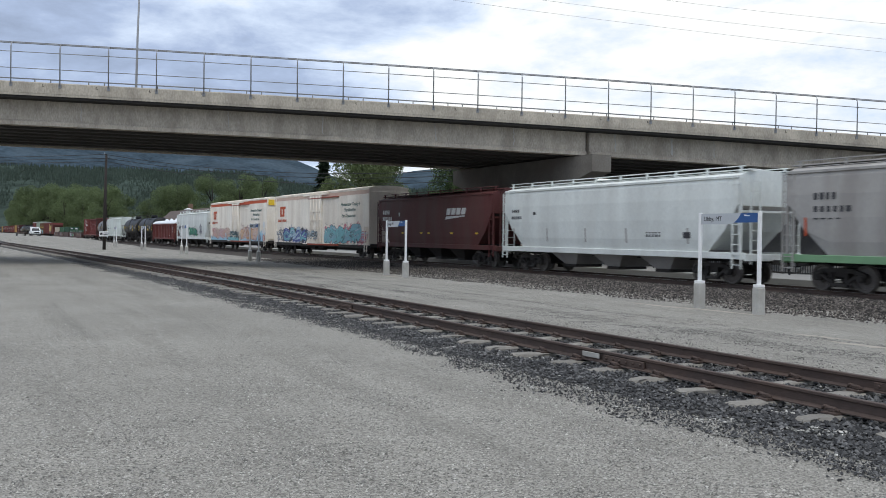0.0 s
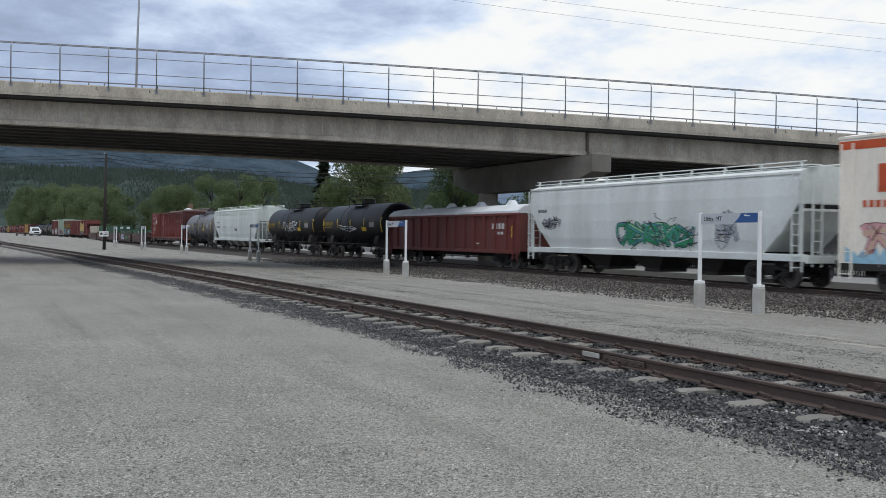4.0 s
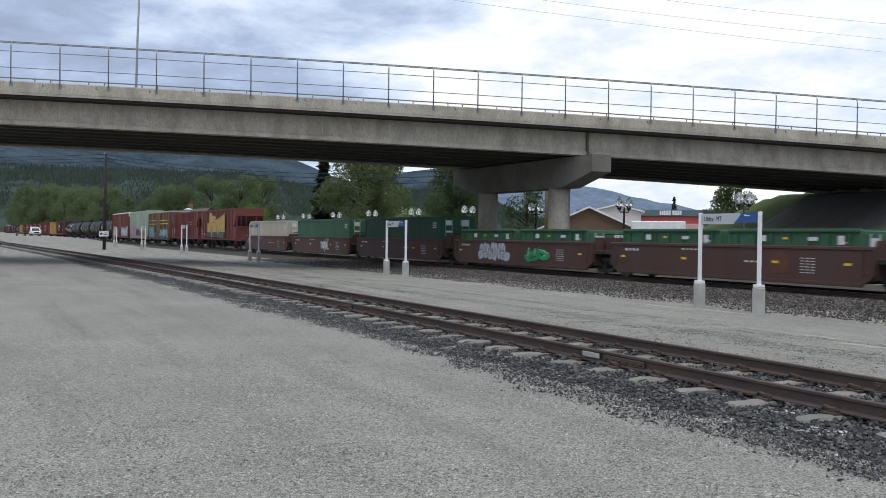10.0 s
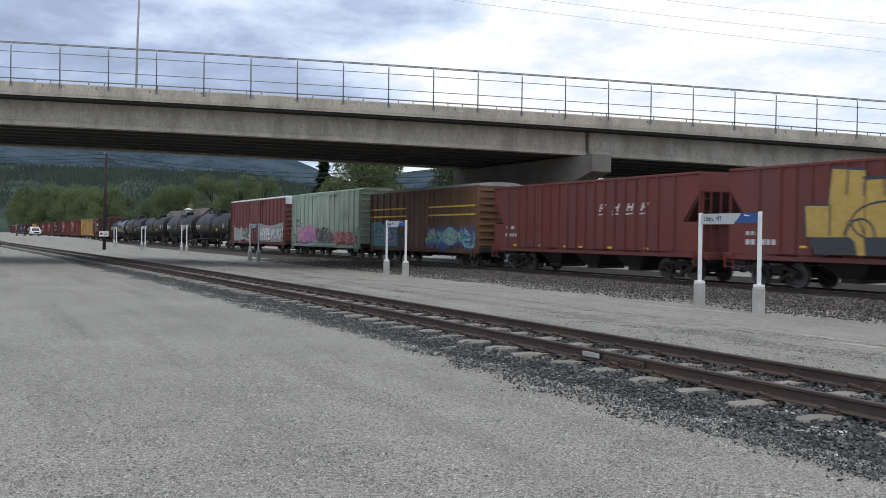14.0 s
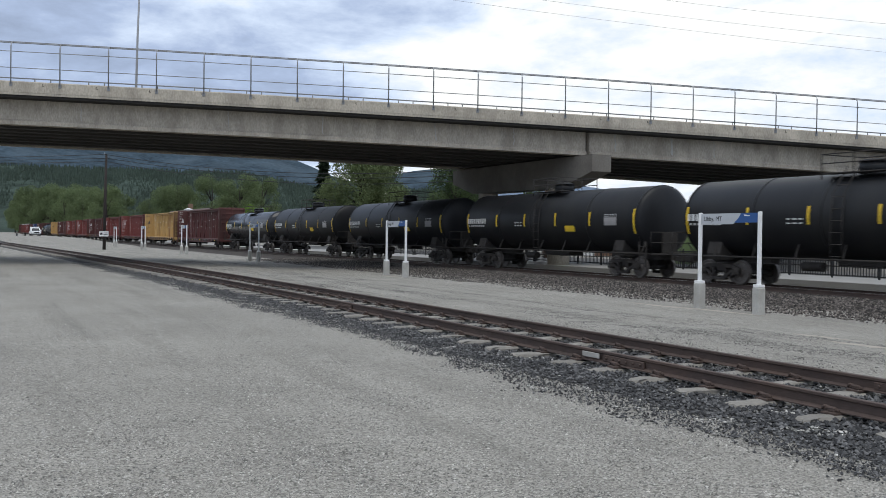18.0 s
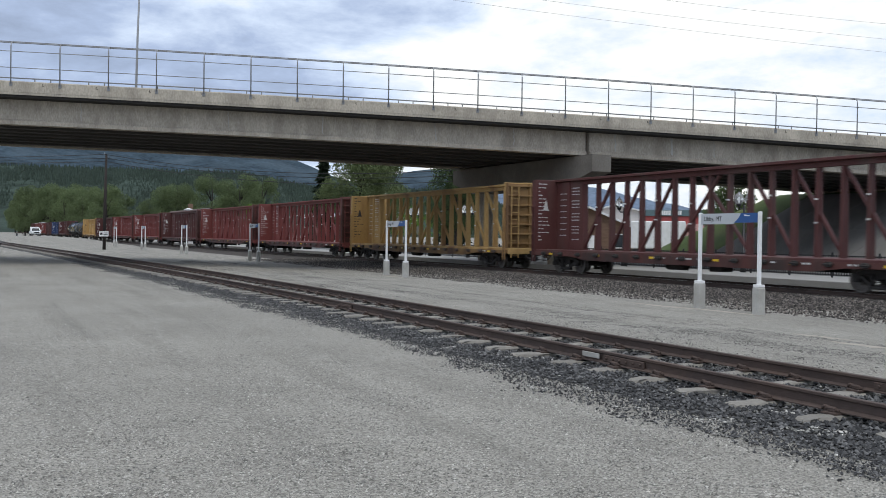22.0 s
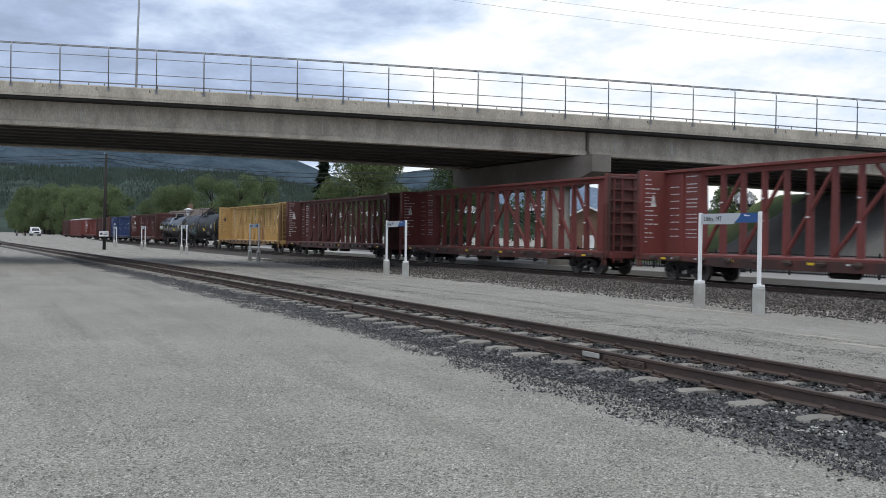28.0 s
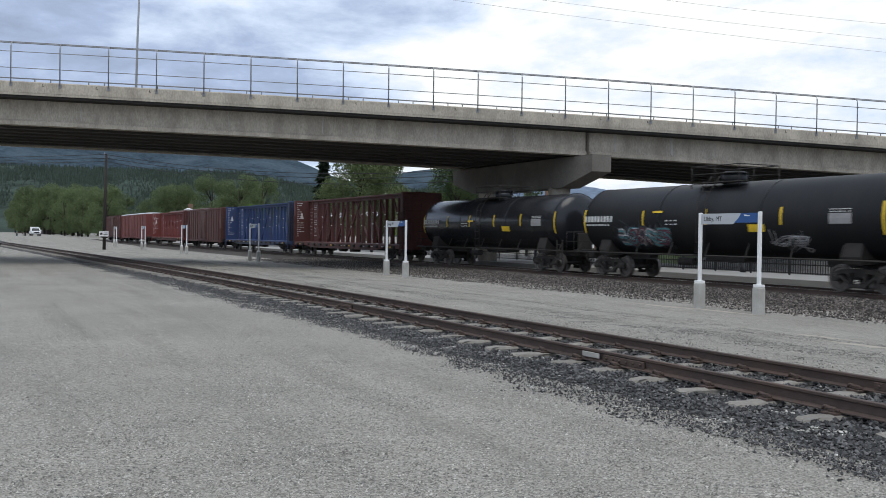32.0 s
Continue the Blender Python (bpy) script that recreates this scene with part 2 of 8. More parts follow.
# The shade under the deck is put into these two dark concretes.
CONCRETE_SHADED = material("shade_dark_concrete", (0.06, 0.056, 0.051), 0.95, var=0.18, scale=0.5, fine=10, bump=0.2, stain=(0.08, 0.075, 0.07), stain_amount=0.6)
SOFFIT_SHADE = material("soffit_shade_concrete", (0.026, 0.024, 0.022), 0.95, var=0.2, scale=0.5, fine=10, bump=0.2)
PALE_FOOTING = material("footing_concrete", (0.44, 0.43, 0.40), 0.9, var=0.12, scale=2, fine=25, bump=0.2, stain=(0.26, 0.24, 0.2), stain_amount=0.5)
CONCRETE_DARK = material("girder_concrete", (0.42, 0.375, 0.31), 0.9, var=0.28, scale=1.3, fine=12, bump=0.25, stain=(0.22, 0.19, 0.15), stain_amount=0.45, stretch=(1.2, 1.2, 0.5))
# Cap base kept dark: the deck's shade is put into its colour.
CAP_CONCRETE = material("cap_shade_concrete", (0.17, 0.155, 0.135), 0.9, var=0.2, scale=0.8, fine=12, bump=0.25, stain=(0.13, 0.115, 0.095), stain_amount=0.7)
PLATFORM = material("platform_concrete", (0.27, 0.262, 0.245), 0.85, var=0.08, scale=0.6, fine=18, bump=0.15)
RAIL_STEEL = material("rusty_rail", (0.074, 0.053, 0.045), 0.75, 0.1, var=0.22, scale=4, fine=30, bump=0.25, stain=(0.11, 0.072, 0.055), stain_amount=0.5, stretch=(1, 0.3, 1))
SHINY_RAIL = material("polished_rail", (0.35, 0.34, 0.33), 0.3, 0.9, var=0.1, scale=3, fine=25, bump=0.03)
TIE = material("grey_tie", (0.215, 0.20, 0.175), 0.95, var=0.18, scale=4, fine=35, bump=0.4, stain=(0.16, 0.15, 0.14), stain_amount=0.6, spread=0.14)
TIE_DARK = material("creosoted_tie", (0.055, 0.047, 0.04), 0.95, var=0.2, scale=4, fine=35, bump=0.4, spread=0.2)
IRON = material("rusty_iron", (0.085, 0.06, 0.05), 0.85, 0.1, var=0.25, scale=9, fine=50, bump=0.3)
GALV = material("galvanised_steel", (0.30, 0.31, 0.32), 0.5, 0.6, var=0.1, scale=3, fine=20, bump=0.05)
MAST_GREY = material("mast_grey", (0.30, 0.31, 0.33), 0.6, var=0.08, scale=2, fine=20, bump=0.03)
DULL_GREY = material("dull_grey_steel", (0.26, 0.265, 0.275), 0.6, 0.3, var=0.12, scale=2, fine=20, bump=0.05)
WHITE_PAINT = material("white_paint", (0.78, 0.78, 0.77), 0.5, var=0.05, scale=3, fine=30, bump=0.04, stain=(0.5, 0.49, 0.46), stain_amount=0.3)
BLACK_PAINT = material("black_paint", (0.02, 0.02, 0.021), 0.45, var=0.15, scale=3, fine=30, bump=0.04)
BLUE_PAINT = material("sign_blue", (0.03, 0.09, 0.26), 0.45, var=0.05, bump=0.03)
SIGN_GREY = material("sign_grey", (0.46, 0.48, 0.50), 0.5, var=0.05, bump=0.03)
WOOD_DARK = material("dark_pole_wood", (0.032, 0.026, 0.023), 0.9, var=0.25, scale=3, fine=30, bump=0.4, stretch=(4, 4, 0.4))
PALE_DIRT = material("pale_dirt", (0.36, 0.325, 0.275), 1.0, var=0.25, scale=6, fine=45, bump=0.5, stain=(0.22, 0.205, 0.18), stain_amount=0.7)
GRASS = material("mown_grass", (0.075, 0.105, 0.03), 0.95, var=0.3, scale=0.5, fine=9, bump=0.6, stain=(0.14, 0.13, 0.05), stain_amount=0.5)


def sheet(xs, ys, z):
    s = Shape()
    vs = [(x, y, z(x, y)) for y in ys for x in xs]
    n = len(xs)
    fs = [(j * n + i, j * n + i + 1, (j + 1) * n + i + 1, (j + 1) * n + i) for j in range(len(ys) - 1) for i in range(n - 1)]
    return s.add(vs, fs, True)


def build_ground():
    xs = steps([(-2600, 500), (-100, 20), (-20, 0.5), (24, 1.5), (45, 10), (150, 150), (4400, 0)])
    ys = steps([(-300, 40), (-12, 1.0), (60, 4), (220, 20), (400, 200), (4400, 0)])
    solid("ground", sheet(xs, ys, ground_z), GRAVEL, "wide grey crushed gravel lot beside the tracks", "ground", "structure")

    def bed(x, y):
        # main line ballast: toe beside the signs, shoulder under the ties, toe before the platform
        up = smooth01((x - 20.2) / 4.6) if x < 27 else 1 - smooth01((x - 29.0) / 1.4)
        w = 0.05 * noise.noise(Vector((x * 1.1, y * 0.8, 3)))
        return ground_z(x, y) - 0.03 + up * (RAIL_Z - 0.16 - ground_z(x, y)) + w * up
    bed_sheet = sheet(steps([(19.2, 0.35), (30.55, 0)]), steps([(-40, 2), (5, 0.5), (90, 4), (200, 60), (1500, 0)]), bed)
    bed_sheet.v = [(*line_at(x - 27.0, y), z) for x, y, z in bed_sheet.v]
    solid("ballast_bed", bed_sheet, BALLAST, "brown and grey ballast bed under the main line", "ballast", "structure")

    def side(x, y):
        c = siding_x(y)
        d = -x if x < 0 else x * 1.55
        up = 1 - smooth01((d - 1.45) / 1.2)
        w = noise.noise(Vector((x * 1.7, y * 1.2, 8))) + 0.6 * noise.noise(Vector((x * 5, y * 4, 2)))
        return ground_z(c + x, y) - 0.012 + up * 0.045 + 0.009 * w - 0.05 * smooth01((d - 1.7 - 0.5 * noise.noise(Vector((x, y * 0.5, 20)))) / 0.9)
    s = Shape()
    xs, ys = steps([(-3.2, 0.16), (2.1, 0)]), steps([(-12, 0.6), (2, 0.25), (40, 1.0), (60, 2), (160, 10), (300, 0)])
    vs = [(siding_x(y) + x, y, side(x, y)) for y in ys for x in xs]
    n = len(xs)
    s.add(vs, [(j * n + i, j * n + i + 1, (j + 1) * n + i + 1, (j + 1) * n + i) for j in range(len(ys) - 1) for i in range(n - 1)], True)
    solid("siding_ballast", s, DARK_BALLAST, "dark grey ballast strip under the siding", "ballast", "structure")

    p = Shape().cbox(3.6, 8.2, -30, 240, -0.3, PLAT_Z, 0.02)
    solid("platform", p, PLATFORM, "pale concrete station platform beyond the main line", "platform", "structure", at=line_pose(0, 0, 0))


RAIL_PROFILE = [(-0.07, 0), (0.07, 0), (0.07, 0.012), (0.012, 0.035), (0.012, 0.125), (0.036, 0.138), (0.036, 0.165), (0.028, 0.172), (-0.028, 0.172), (-0.036, 0.165), (-0.036, 0.138), (-0.012, 0.125), (-0.012, 0.035), (-0.07, 0.012)]


def rail(centre, offset, ys, top):
    rings = []
    for i, y in enumerate(ys):
        a, b = ys[max(i - 1, 0)], ys[min(i + 1, len(ys) - 1)]
        d = Vector((centre(b) - centre(a), b - a, 0)).normalized()
        c = Vector((centre(y) + d.y * offset, y - d.x * offset, top - 0.172))
        rings.append([(c.x + d.y * u, c.y - d.x * u, c.z + w) for u, w in RAIL_PROFILE])
    return Shape().loft(rings)


def rocks(at, size, seed, squash=0.7):
    """Many small angular stones in one shape."""
    rng = np.random.default_rng(seed)
    n = len(at)
    corner = np.array([(1, 0.2, 0), (-0.2, 1, 0.1), (-1, -0.1, 0), (0.1, -1, -0.1), (0.15, 0.1, 1), (0, 0, -1)])
    turn = rng.random(n) * 6.283
    v = corner[None] * rng.uniform(0.6, 1.25, (n, 6, 3)) * np.array(size)[:, None, None]
    v[:, :, 0] *= rng.uniform(0.7, 1.3, (n, 1))
    c, s = np.cos(turn)[:, None], np.sin(turn)[:, None]
    out = np.stack([v[:, :, 0] * c - v[:, :, 1] * s, v[:, :, 0] * s + v[:, :, 1] * c, v[:, :, 2] * squash], 2) + np.array(at)[:, None, :]
    tri = np.array([(0, 1, 4), (1, 2, 4), (2, 3, 4), (3, 0, 4), (1, 0, 5), (2, 1, 5), (3, 2, 5), (0, 3, 5)])[:4 if squash > 0.72 else 8]
    sh = Shape()
    sh.v = out.reshape(-1, 3).tolist()
    sh.f = (tri[None] + 6 * np.arange(n)[:, None, None]).reshape(-1, 3).tolist()
    sh.s = [False] * len(sh.f)
    return sh


def build_tracks():
    t = thing("siding_track", "rusty siding track on weathered grey ties", "railway track", kind="structure")
    top = 0.21
    ys = steps([(-12, 2), (160, 10), (260, 0)])
    for off in (-0.753, 0.753):
        part("rail", rail(siding_x, off, ys, top), RAIL_STEEL, t)
    trng = random.Random(8)
    ties = []
    for k in range(6):
        worn = Shape()
        e0, e1 = trng.uniform(-0.16, 0.05), trng.uniform(-0.12, 0.05)
        worn.loft([[(x + trng.uniform(-0.03, 0.03), a * f + trng.uniform(-0.022, 0.022), z + dz + trng.uniform(-0.016, 0.006)) for a, z in ((-0.13, -0.17), (-0.135, -0.04), (-0.11, -0.004), (-0.04, 0.004), (0.05, 0.004), (0.10, -0.004), (0.135, -0.04), (0.13, -0.17))]
                   for x, f, dz in ((-1.43 - e0, 0.82, -0.02), (-1.37 - e0, 0.95, -0.004), (-1.15, 1, 0), (-0.95, 1, 0), (-0.6, 1, -0.01), (0, 1, -0.015), (0.6, 1, -0.01), (0.95, 1, 0), (1.15, 1, 0), (1.37 + e1, 0.95, -0.004), (1.43 + e1, 0.82, -0.02))])
        ties.append(worn.mesh("tie"))
        ties[-1].materials.append(TIE)
    rng = random.Random(3)
    plates, clips = Shape(), Shape()
    y = -2.37
    while y < 130:
        y += 0.93 + rng.uniform(-0.04, 0.04) if y > 16 else 0.93
        c = siding_x(y)
        a = math.degrees(math.atan2(siding_x(y + 1) - siding_x(y - 1), 2)) * -1
        part("tie", rng.choice(ties), TIE, t, at=pose(c + rng.uniform(-0.06, 0.06), y, top - 0.176 - rng.uniform(0, 0.012), 0, 0, a + rng.uniform(-0.8, 0.8)))
        if y < 70:
            for off in (-0.753, 0.753):
                plates.box(c + off - 0.17, c + off + 0.17, y - 0.09, y + 0.09, top - 0.19, top - 0.168)
                for sx in (-1, 1):
                    clips.cbox(c + off + sx * 0.095 - 0.025, c + off + sx * 0.095 + 0.025, y - 0.045, y + 0.045, top - 0.172, top - 0.115, 0.012)
                    clips.tube([(c + off + sx * 0.075, y - 0.07, top - 0.155), (c + off + sx * 0.11, y + 0.07, top - 0.125)], 0.018, 5).tube([(c + off + sx * 0.05, y + 0.075, top - 0.13), (c + off + sx * 0.085, y + 0.11, top - 0.12), (c + off + sx * 0.07, y + 0.15, top - 0.15)], 0.017, 5)
    part("tie_plates", plates, IRON, t)
    part("rail_clips", clips, IRON, t, "rusty spikes and rail anchors")
    for off, y in ((-0.753, 10.55), (0.753, 7.2), (-0.753, 21.4)):
        j = Shape()
        for sx in (-1, 1):
            j.cbox(siding_x(y) + off + sx * 0.032 - 0.014, siding_x(y) + off + sx * 0.032 + 0.014, y - 0.46, y + 0.46, top - 0.145, top - 0.05, 0.006)
            for k in range(6):
                yy = y - 0.38 + k * 0.152
                j.tube([(siding_x(y) + off + sx * 0.04, yy, top - 0.095), (siding_x(y) + off + sx * 0.075, yy, top - 0.095)], 0.018, 6)
        part("joint_bar", j, IRON, t)
    part("bond_plate", Shape().cbox(siding_x(11.3) - 0.753 - 0.062, siding_x(11.3) - 0.753 - 0.05, 11.08, 11.5, top - 0.12, top - 0.045, 0.004), PALE_FOOTING, t, "pale plate on the rail web")

    t = thing("main_track", "heavy main line track with worn shiny rails", "railway track", kind="structure", at=line_pose(0, 0, 0))
    for off in (-0.753, 0.753):
        part("rail", rail(lambda y: 0.0, off, steps([(-60, 20), (200, 100), (1500, 0)]), RAIL_Z), RAIL_STEEL, t)
        part("rail_head", Shape().box(off - 0.027, off + 0.027, -60, 1500, RAIL_Z - 0.001, RAIL_Z + 0.004), SHINY_RAIL, t)
    tie2 = Shape().cbox(-1.3, 1.3, -0.115, 0.115, -0.17, 0.0, 0.015).mesh("tie")
    tie2.materials.append(TIE_DARK)
    for i in range(240):
        part("tie", tie2, TIE_DARK, t, at=pose(0, 8 + i * 0.56, RAIL_Z - 0.16))

    s = Shape()
    rng = random.Random(5)
    at, size, pale, psize = [], [], [], []
    for i in range(62000):
        y = 2.5 + 56 * rng.random() ** 2.0
        k = rng.random()
        reach = 1.85 + 0.45 * noise.noise(Vector((0.3, y * 0.45, 4))) + 0.35 * noise.noise(Vector((0.7, y * 1.7, 9)))
        d = -0.80 - reach * rng.random() ** 0.85 - 0.3 * rng.random() ** 5 if k < 0.66 else 0.80 + 0.75 * rng.random() ** 1.3 if k < 0.76 else rng.uniform(-0.71, 0.71)
        x = siding_x(y) + d
        z = ground_z(x, y) + 0.010 + 0.047 * (1 - smooth01((abs(d) - 1.25) / 1.3))
        p = noise.noise(Vector((x * 1.9, y * 1.3, 50))) + 0.5 * noise.noise(Vector((x * 6, y * 5, 3)))
        if p > 0.40 and rng.random() < 0.7:
            pale.append((x, y, z)), psize.append(rng.uniform(0.008, 0.022))
        else:
            at.append((x, y, z)), size.append((rng.uniform(0.013, 0.030) if rng.random() < 0.7 else rng.uniform(0.028, 0.044)) * (1 - 0.5 * smooth01((abs(d) - 1.5) / 0.9)))
    solid("siding_stones", rocks(at, size, 31), DARK_STONES, "loose dark grey ballast stones along the siding", "stones", "stuff")
    solid("siding_grit", rocks(pale, psize, 32), PEBBLES, "pale grit lying in patches among the siding stones", "gravel", "stuff")
    # darker gravel in broken streaks between the siding and the signs
    at, size = [], []
    for i in range(120000):
        y = 4 + 60 * rng.random() ** 1.6
        x = rng.uniform(10.3, 17.6)
        n = noise.noise(Vector((x * 0.9, y * 0.11, 30))) + 0.7 * noise.noise(Vector((x * 2.2, y * 0.45, 11))) + 0.6 * noise.noise(Vector((x * 5, y * 3, 7)))
        if n - 0.20 * abs(x - 12.9) > 0.9 * rng.random() - 0.40 - 0.25 * smooth01((26 - y) / 12):
            at.append((x, y, ground_z(x, y) + 0.002)), size.append(rng.uniform(0.006, 0.015))
    solid("dark_gravel_streaks", rocks(at, size, 33), STREAK_STONES, "dark oily gravel in broken streaks beside the siding", "gravel", "stuff")
    at, size = [], []
    for i in range(46000):
        y = 10 + 62 * rng.random() ** 1.4
        x = 19.2 + 6.5 * rng.random() ** 0.72 + 0.5 * noise.noise(Vector((1.5, y * 0.6, 2)))
        up = smooth01((x - 20.2) / 4.6)
        z = ground_z(x, y) + up * (RAIL_Z - 0.16 - ground_z(x, y)) + 0.01
        at.append((*line_at(x - 27.0, y), z)), size.append(rng.uniform(0.018, 0.048))
    solid("ballast_stones", rocks(at, size, 34), PALE_STONES, "loose brown and pale ballast stones on the main line shoulder", "stones", "stuff")
    at, size = [], []
    for i in range(150000):
        r, az = 5.2 + 20 * rng.random() ** 1.7, radians(rng.uniform(-1, 55))
        x, y = r * math.sin(az), r * math.cos(az)
        off = siding_x(y) - x
        if off > 1.9 or off < -1.7:
            n = noise.noise(Vector((x * 1.3, y * 0.5, 40))) + 0.6 * noise.noise(Vector((x * 4, y * 2.5, 41)))
            if n > rng.uniform(-0.9, 0.5):
                at.append((x, y, ground_z(x, y))), size.append(rng.uniform(0.005, 0.011) if rng.random() < 0.93 else rng.uniform(0.010, 0.018))
    solid("lot_pebbles", rocks(at, size, 35, 0.75), LOT_STONES, "small pale and dark pebbles scattered on the gravel lot", "pebbles", "stuff")


def stone_material(name, lo, hi):
    m = bpy.data.materials.new(name)
    m.use_nodes = True
    nt = m.node_tree
    N, L = nt.nodes.new, nt.links.new
    b = nt.nodes["Principled BSDF"]
    b.inputs["Roughness"].default_value = 0.92
    g, mix, no = N("ShaderNodeNewGeometry"), N("ShaderNodeMix"), N("ShaderNodeTexNoise")
    no.inputs["Scale"].default_value = 60
    mix.data_type = "RGBA"
    mix.inputs["A"].default_value, mix.inputs["B"].default_value = (*lo, 1), (*hi, 1)
    ad = N("ShaderNodeMath")
    ad.operation = "MULTIPLY_ADD"
    ad.inputs[1].default_value, ad.inputs[2].default_value = 0.3, -0.15
    L(no.outputs["Fac"], ad.inputs[0])
    a2 = N("ShaderNodeMath")
    L(g.outputs["Random Per Island"], a2.inputs[0])
    L(ad.outputs[0], a2.inputs[1])
    pw = N("ShaderNodeMath")
    pw.operation, pw.use_clamp = "POWER", True
    pw.inputs[1].default_value = 2.2
    L(a2.outputs[0], pw.inputs[0])
    L(pw.outputs[0], mix.inputs["Factor"])
    L(mix.outputs["Result"], b.inputs["Base Color"])
    return m


DARK_STONES = stone_material("dark_stones", (0.021, 0.021, 0.022), (0.165, 0.162, 0.160))
PALE_STONES = stone_material("mixed_stones", (0.018, 0.0155, 0.0138), (0.23, 0.203, 0.18))
PEBBLES = stone_material("pebbles", (0.12, 0.118, 0.108), (0.6, 0.58, 0.54))
STREAK_STONES = stone_material("streak_stones", (0.06, 0.057, 0.053), (0.26, 0.25, 0.23))
LOT_STONES = stone_material("lot_stones", (0.11, 0.105, 0.095), (0.58, 0.555, 0.505))

build_ground()
build_tracks()


# ---- the road bridge ----
BR_SLOPE, BR_W = -0.369, 16.4
BX0, BX1, PIER_X = -46.0, 58.0, 31.35


def bridge_y(x):
    return 54.6 + BR_SLOPE * x


def bridge_z(x):
    """Underside of the girders."""
    return 7.58 - 0.0245 * x - 0.00027 * x * x


def build_bridge():
    t = thing("road_bridge", "long concrete girder road bridge over the railway with a pipe fence", "bridge")
    xs = steps([(BX0, 4), (BX1, 0)])

    def run(profile, x0, x1):
        """A section (distance back from the near edge, height over the girders' underside) drawn along the bridge."""
        xx = [x0] + [x for x in xs if x0 + 0.5 < x < x1 - 0.5] + [x1]
        return Shape().loft([[(x, bridge_y(x) + d, bridge_z(x) + h) for d, h in profile] for x in xx])
    W = BR_W
    part("deck_slab", run([(0.0, 1.47), (1.3, 1.40), (W - 1.3, 1.40), (W, 1.47), (W, 1.72), (0.0, 1.72)], BX0, BX1 + 6), CONCRETE, t)
    for a, b in ((0.0, 0.5), (W - 0.5, W)):
        part("kerb", run([(a - 0.02, 1.60), (b, 1.60), (b, 2.16), (a + 0.03, 2.18), (a - 0.02, 2.13)], BX0, BX1 + 6), CONCRETE, t)
    # Added dark sheet: the underside's shade is in its colour.
    part("soffit_shade_sheet", run([(0.06, 1.33), (W - 0.06, 1.33), (W - 0.06, 1.465), (0.06, 1.465)], BX0, BX1), SOFFIT_SHADE, t)
    # bulb-tee girders in two spans, with a joint over the pier
    n = 8
    for k in range(n):
        d = 1.25 + (W - 2.5) * k / (n - 1)
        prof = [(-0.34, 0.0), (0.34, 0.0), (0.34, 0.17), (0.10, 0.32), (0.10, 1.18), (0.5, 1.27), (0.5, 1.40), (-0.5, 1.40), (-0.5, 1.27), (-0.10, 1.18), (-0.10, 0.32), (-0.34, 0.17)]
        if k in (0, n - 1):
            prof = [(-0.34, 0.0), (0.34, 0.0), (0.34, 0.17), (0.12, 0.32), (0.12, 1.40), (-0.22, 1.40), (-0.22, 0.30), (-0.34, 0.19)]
        # Inner girders take the concrete darkened for shade under the deck.
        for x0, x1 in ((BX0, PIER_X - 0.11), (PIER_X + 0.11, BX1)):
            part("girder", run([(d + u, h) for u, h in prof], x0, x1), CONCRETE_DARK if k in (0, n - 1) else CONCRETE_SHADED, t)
    # pale lime streaks on the outer girder's web
    lrng = random.Random(4)
    for x, w in ((32.85, 0.05), (36.0, 0.07), (23.1, 0.03), (12.4, 0.025), (27.3, 0.02), (38.4, 0.025), (5.1, 0.02), (17.2, 0.03)):
        edge = []
        for j in range(9):
            h = 0.34 + 0.98 * j / 8
            c, v = x + lrng.uniform(-0.03, 0.03) + 0.05 * (1 - j / 8), w * lrng.uniform(0.5, 1.2)
            edge.append([(q, bridge_y(q) + 1.022, bridge_z(q) + h) for q in (c - v, c + v)])
        part("lime_streak", Shape().add([p for e in edge for p in e], [(2 * j, 2 * j + 1, 2 * j + 3, 2 * j + 2) for j in range(8)]), PALE_FOOTING, t, "pale lime streak")
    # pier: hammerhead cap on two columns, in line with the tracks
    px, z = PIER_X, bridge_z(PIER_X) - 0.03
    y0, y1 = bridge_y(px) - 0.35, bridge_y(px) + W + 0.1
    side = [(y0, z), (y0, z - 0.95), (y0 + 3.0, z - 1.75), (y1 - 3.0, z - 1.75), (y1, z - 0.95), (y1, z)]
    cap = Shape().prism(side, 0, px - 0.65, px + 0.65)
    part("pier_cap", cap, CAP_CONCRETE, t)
    for y in (y0 + 4.2, y1 - 4.0):
        part("column", Shape().tube([(px, y, -0.3), (px, y, z - 1.7)], 0.66, 24), CONCRETE, t)
    # pipe fence
    L = math.hypot(1, BR_SLOPE)
    dx = 2.473 / L
    post = Shape().tube([(0, 0, 0), (0, 0, 1.93)] + [(0, 0.34 - 0.34 * math.cos(a), 1.93 + 0.34 * math.sin(a)) for a in (0.3, 0.6, 0.9, 1.2, 1.57)] + [(0, 0.52, 2.25)], 0.034, 8)
    post.cbox(-0.08, 0.08, -0.01, 0.04, -0.10, 0.10, 0.01)
    pm = post.mesh("fence_post")
    pm.materials.append(DULL_GREY)
    x = 1.68 - 18 * dx
    turn = math.degrees(math.atan(BR_SLOPE))
    while x < BX1 + 5:
        part("fence_post", pm, DULL_GREY, t, at=pose(x, bridge_y(x) - 0.05, bridge_z(x) + 2.0, 0, 0, turn))
        x += dx
    xx = steps([(BX0, 3), (BX1 + 5, 0)])
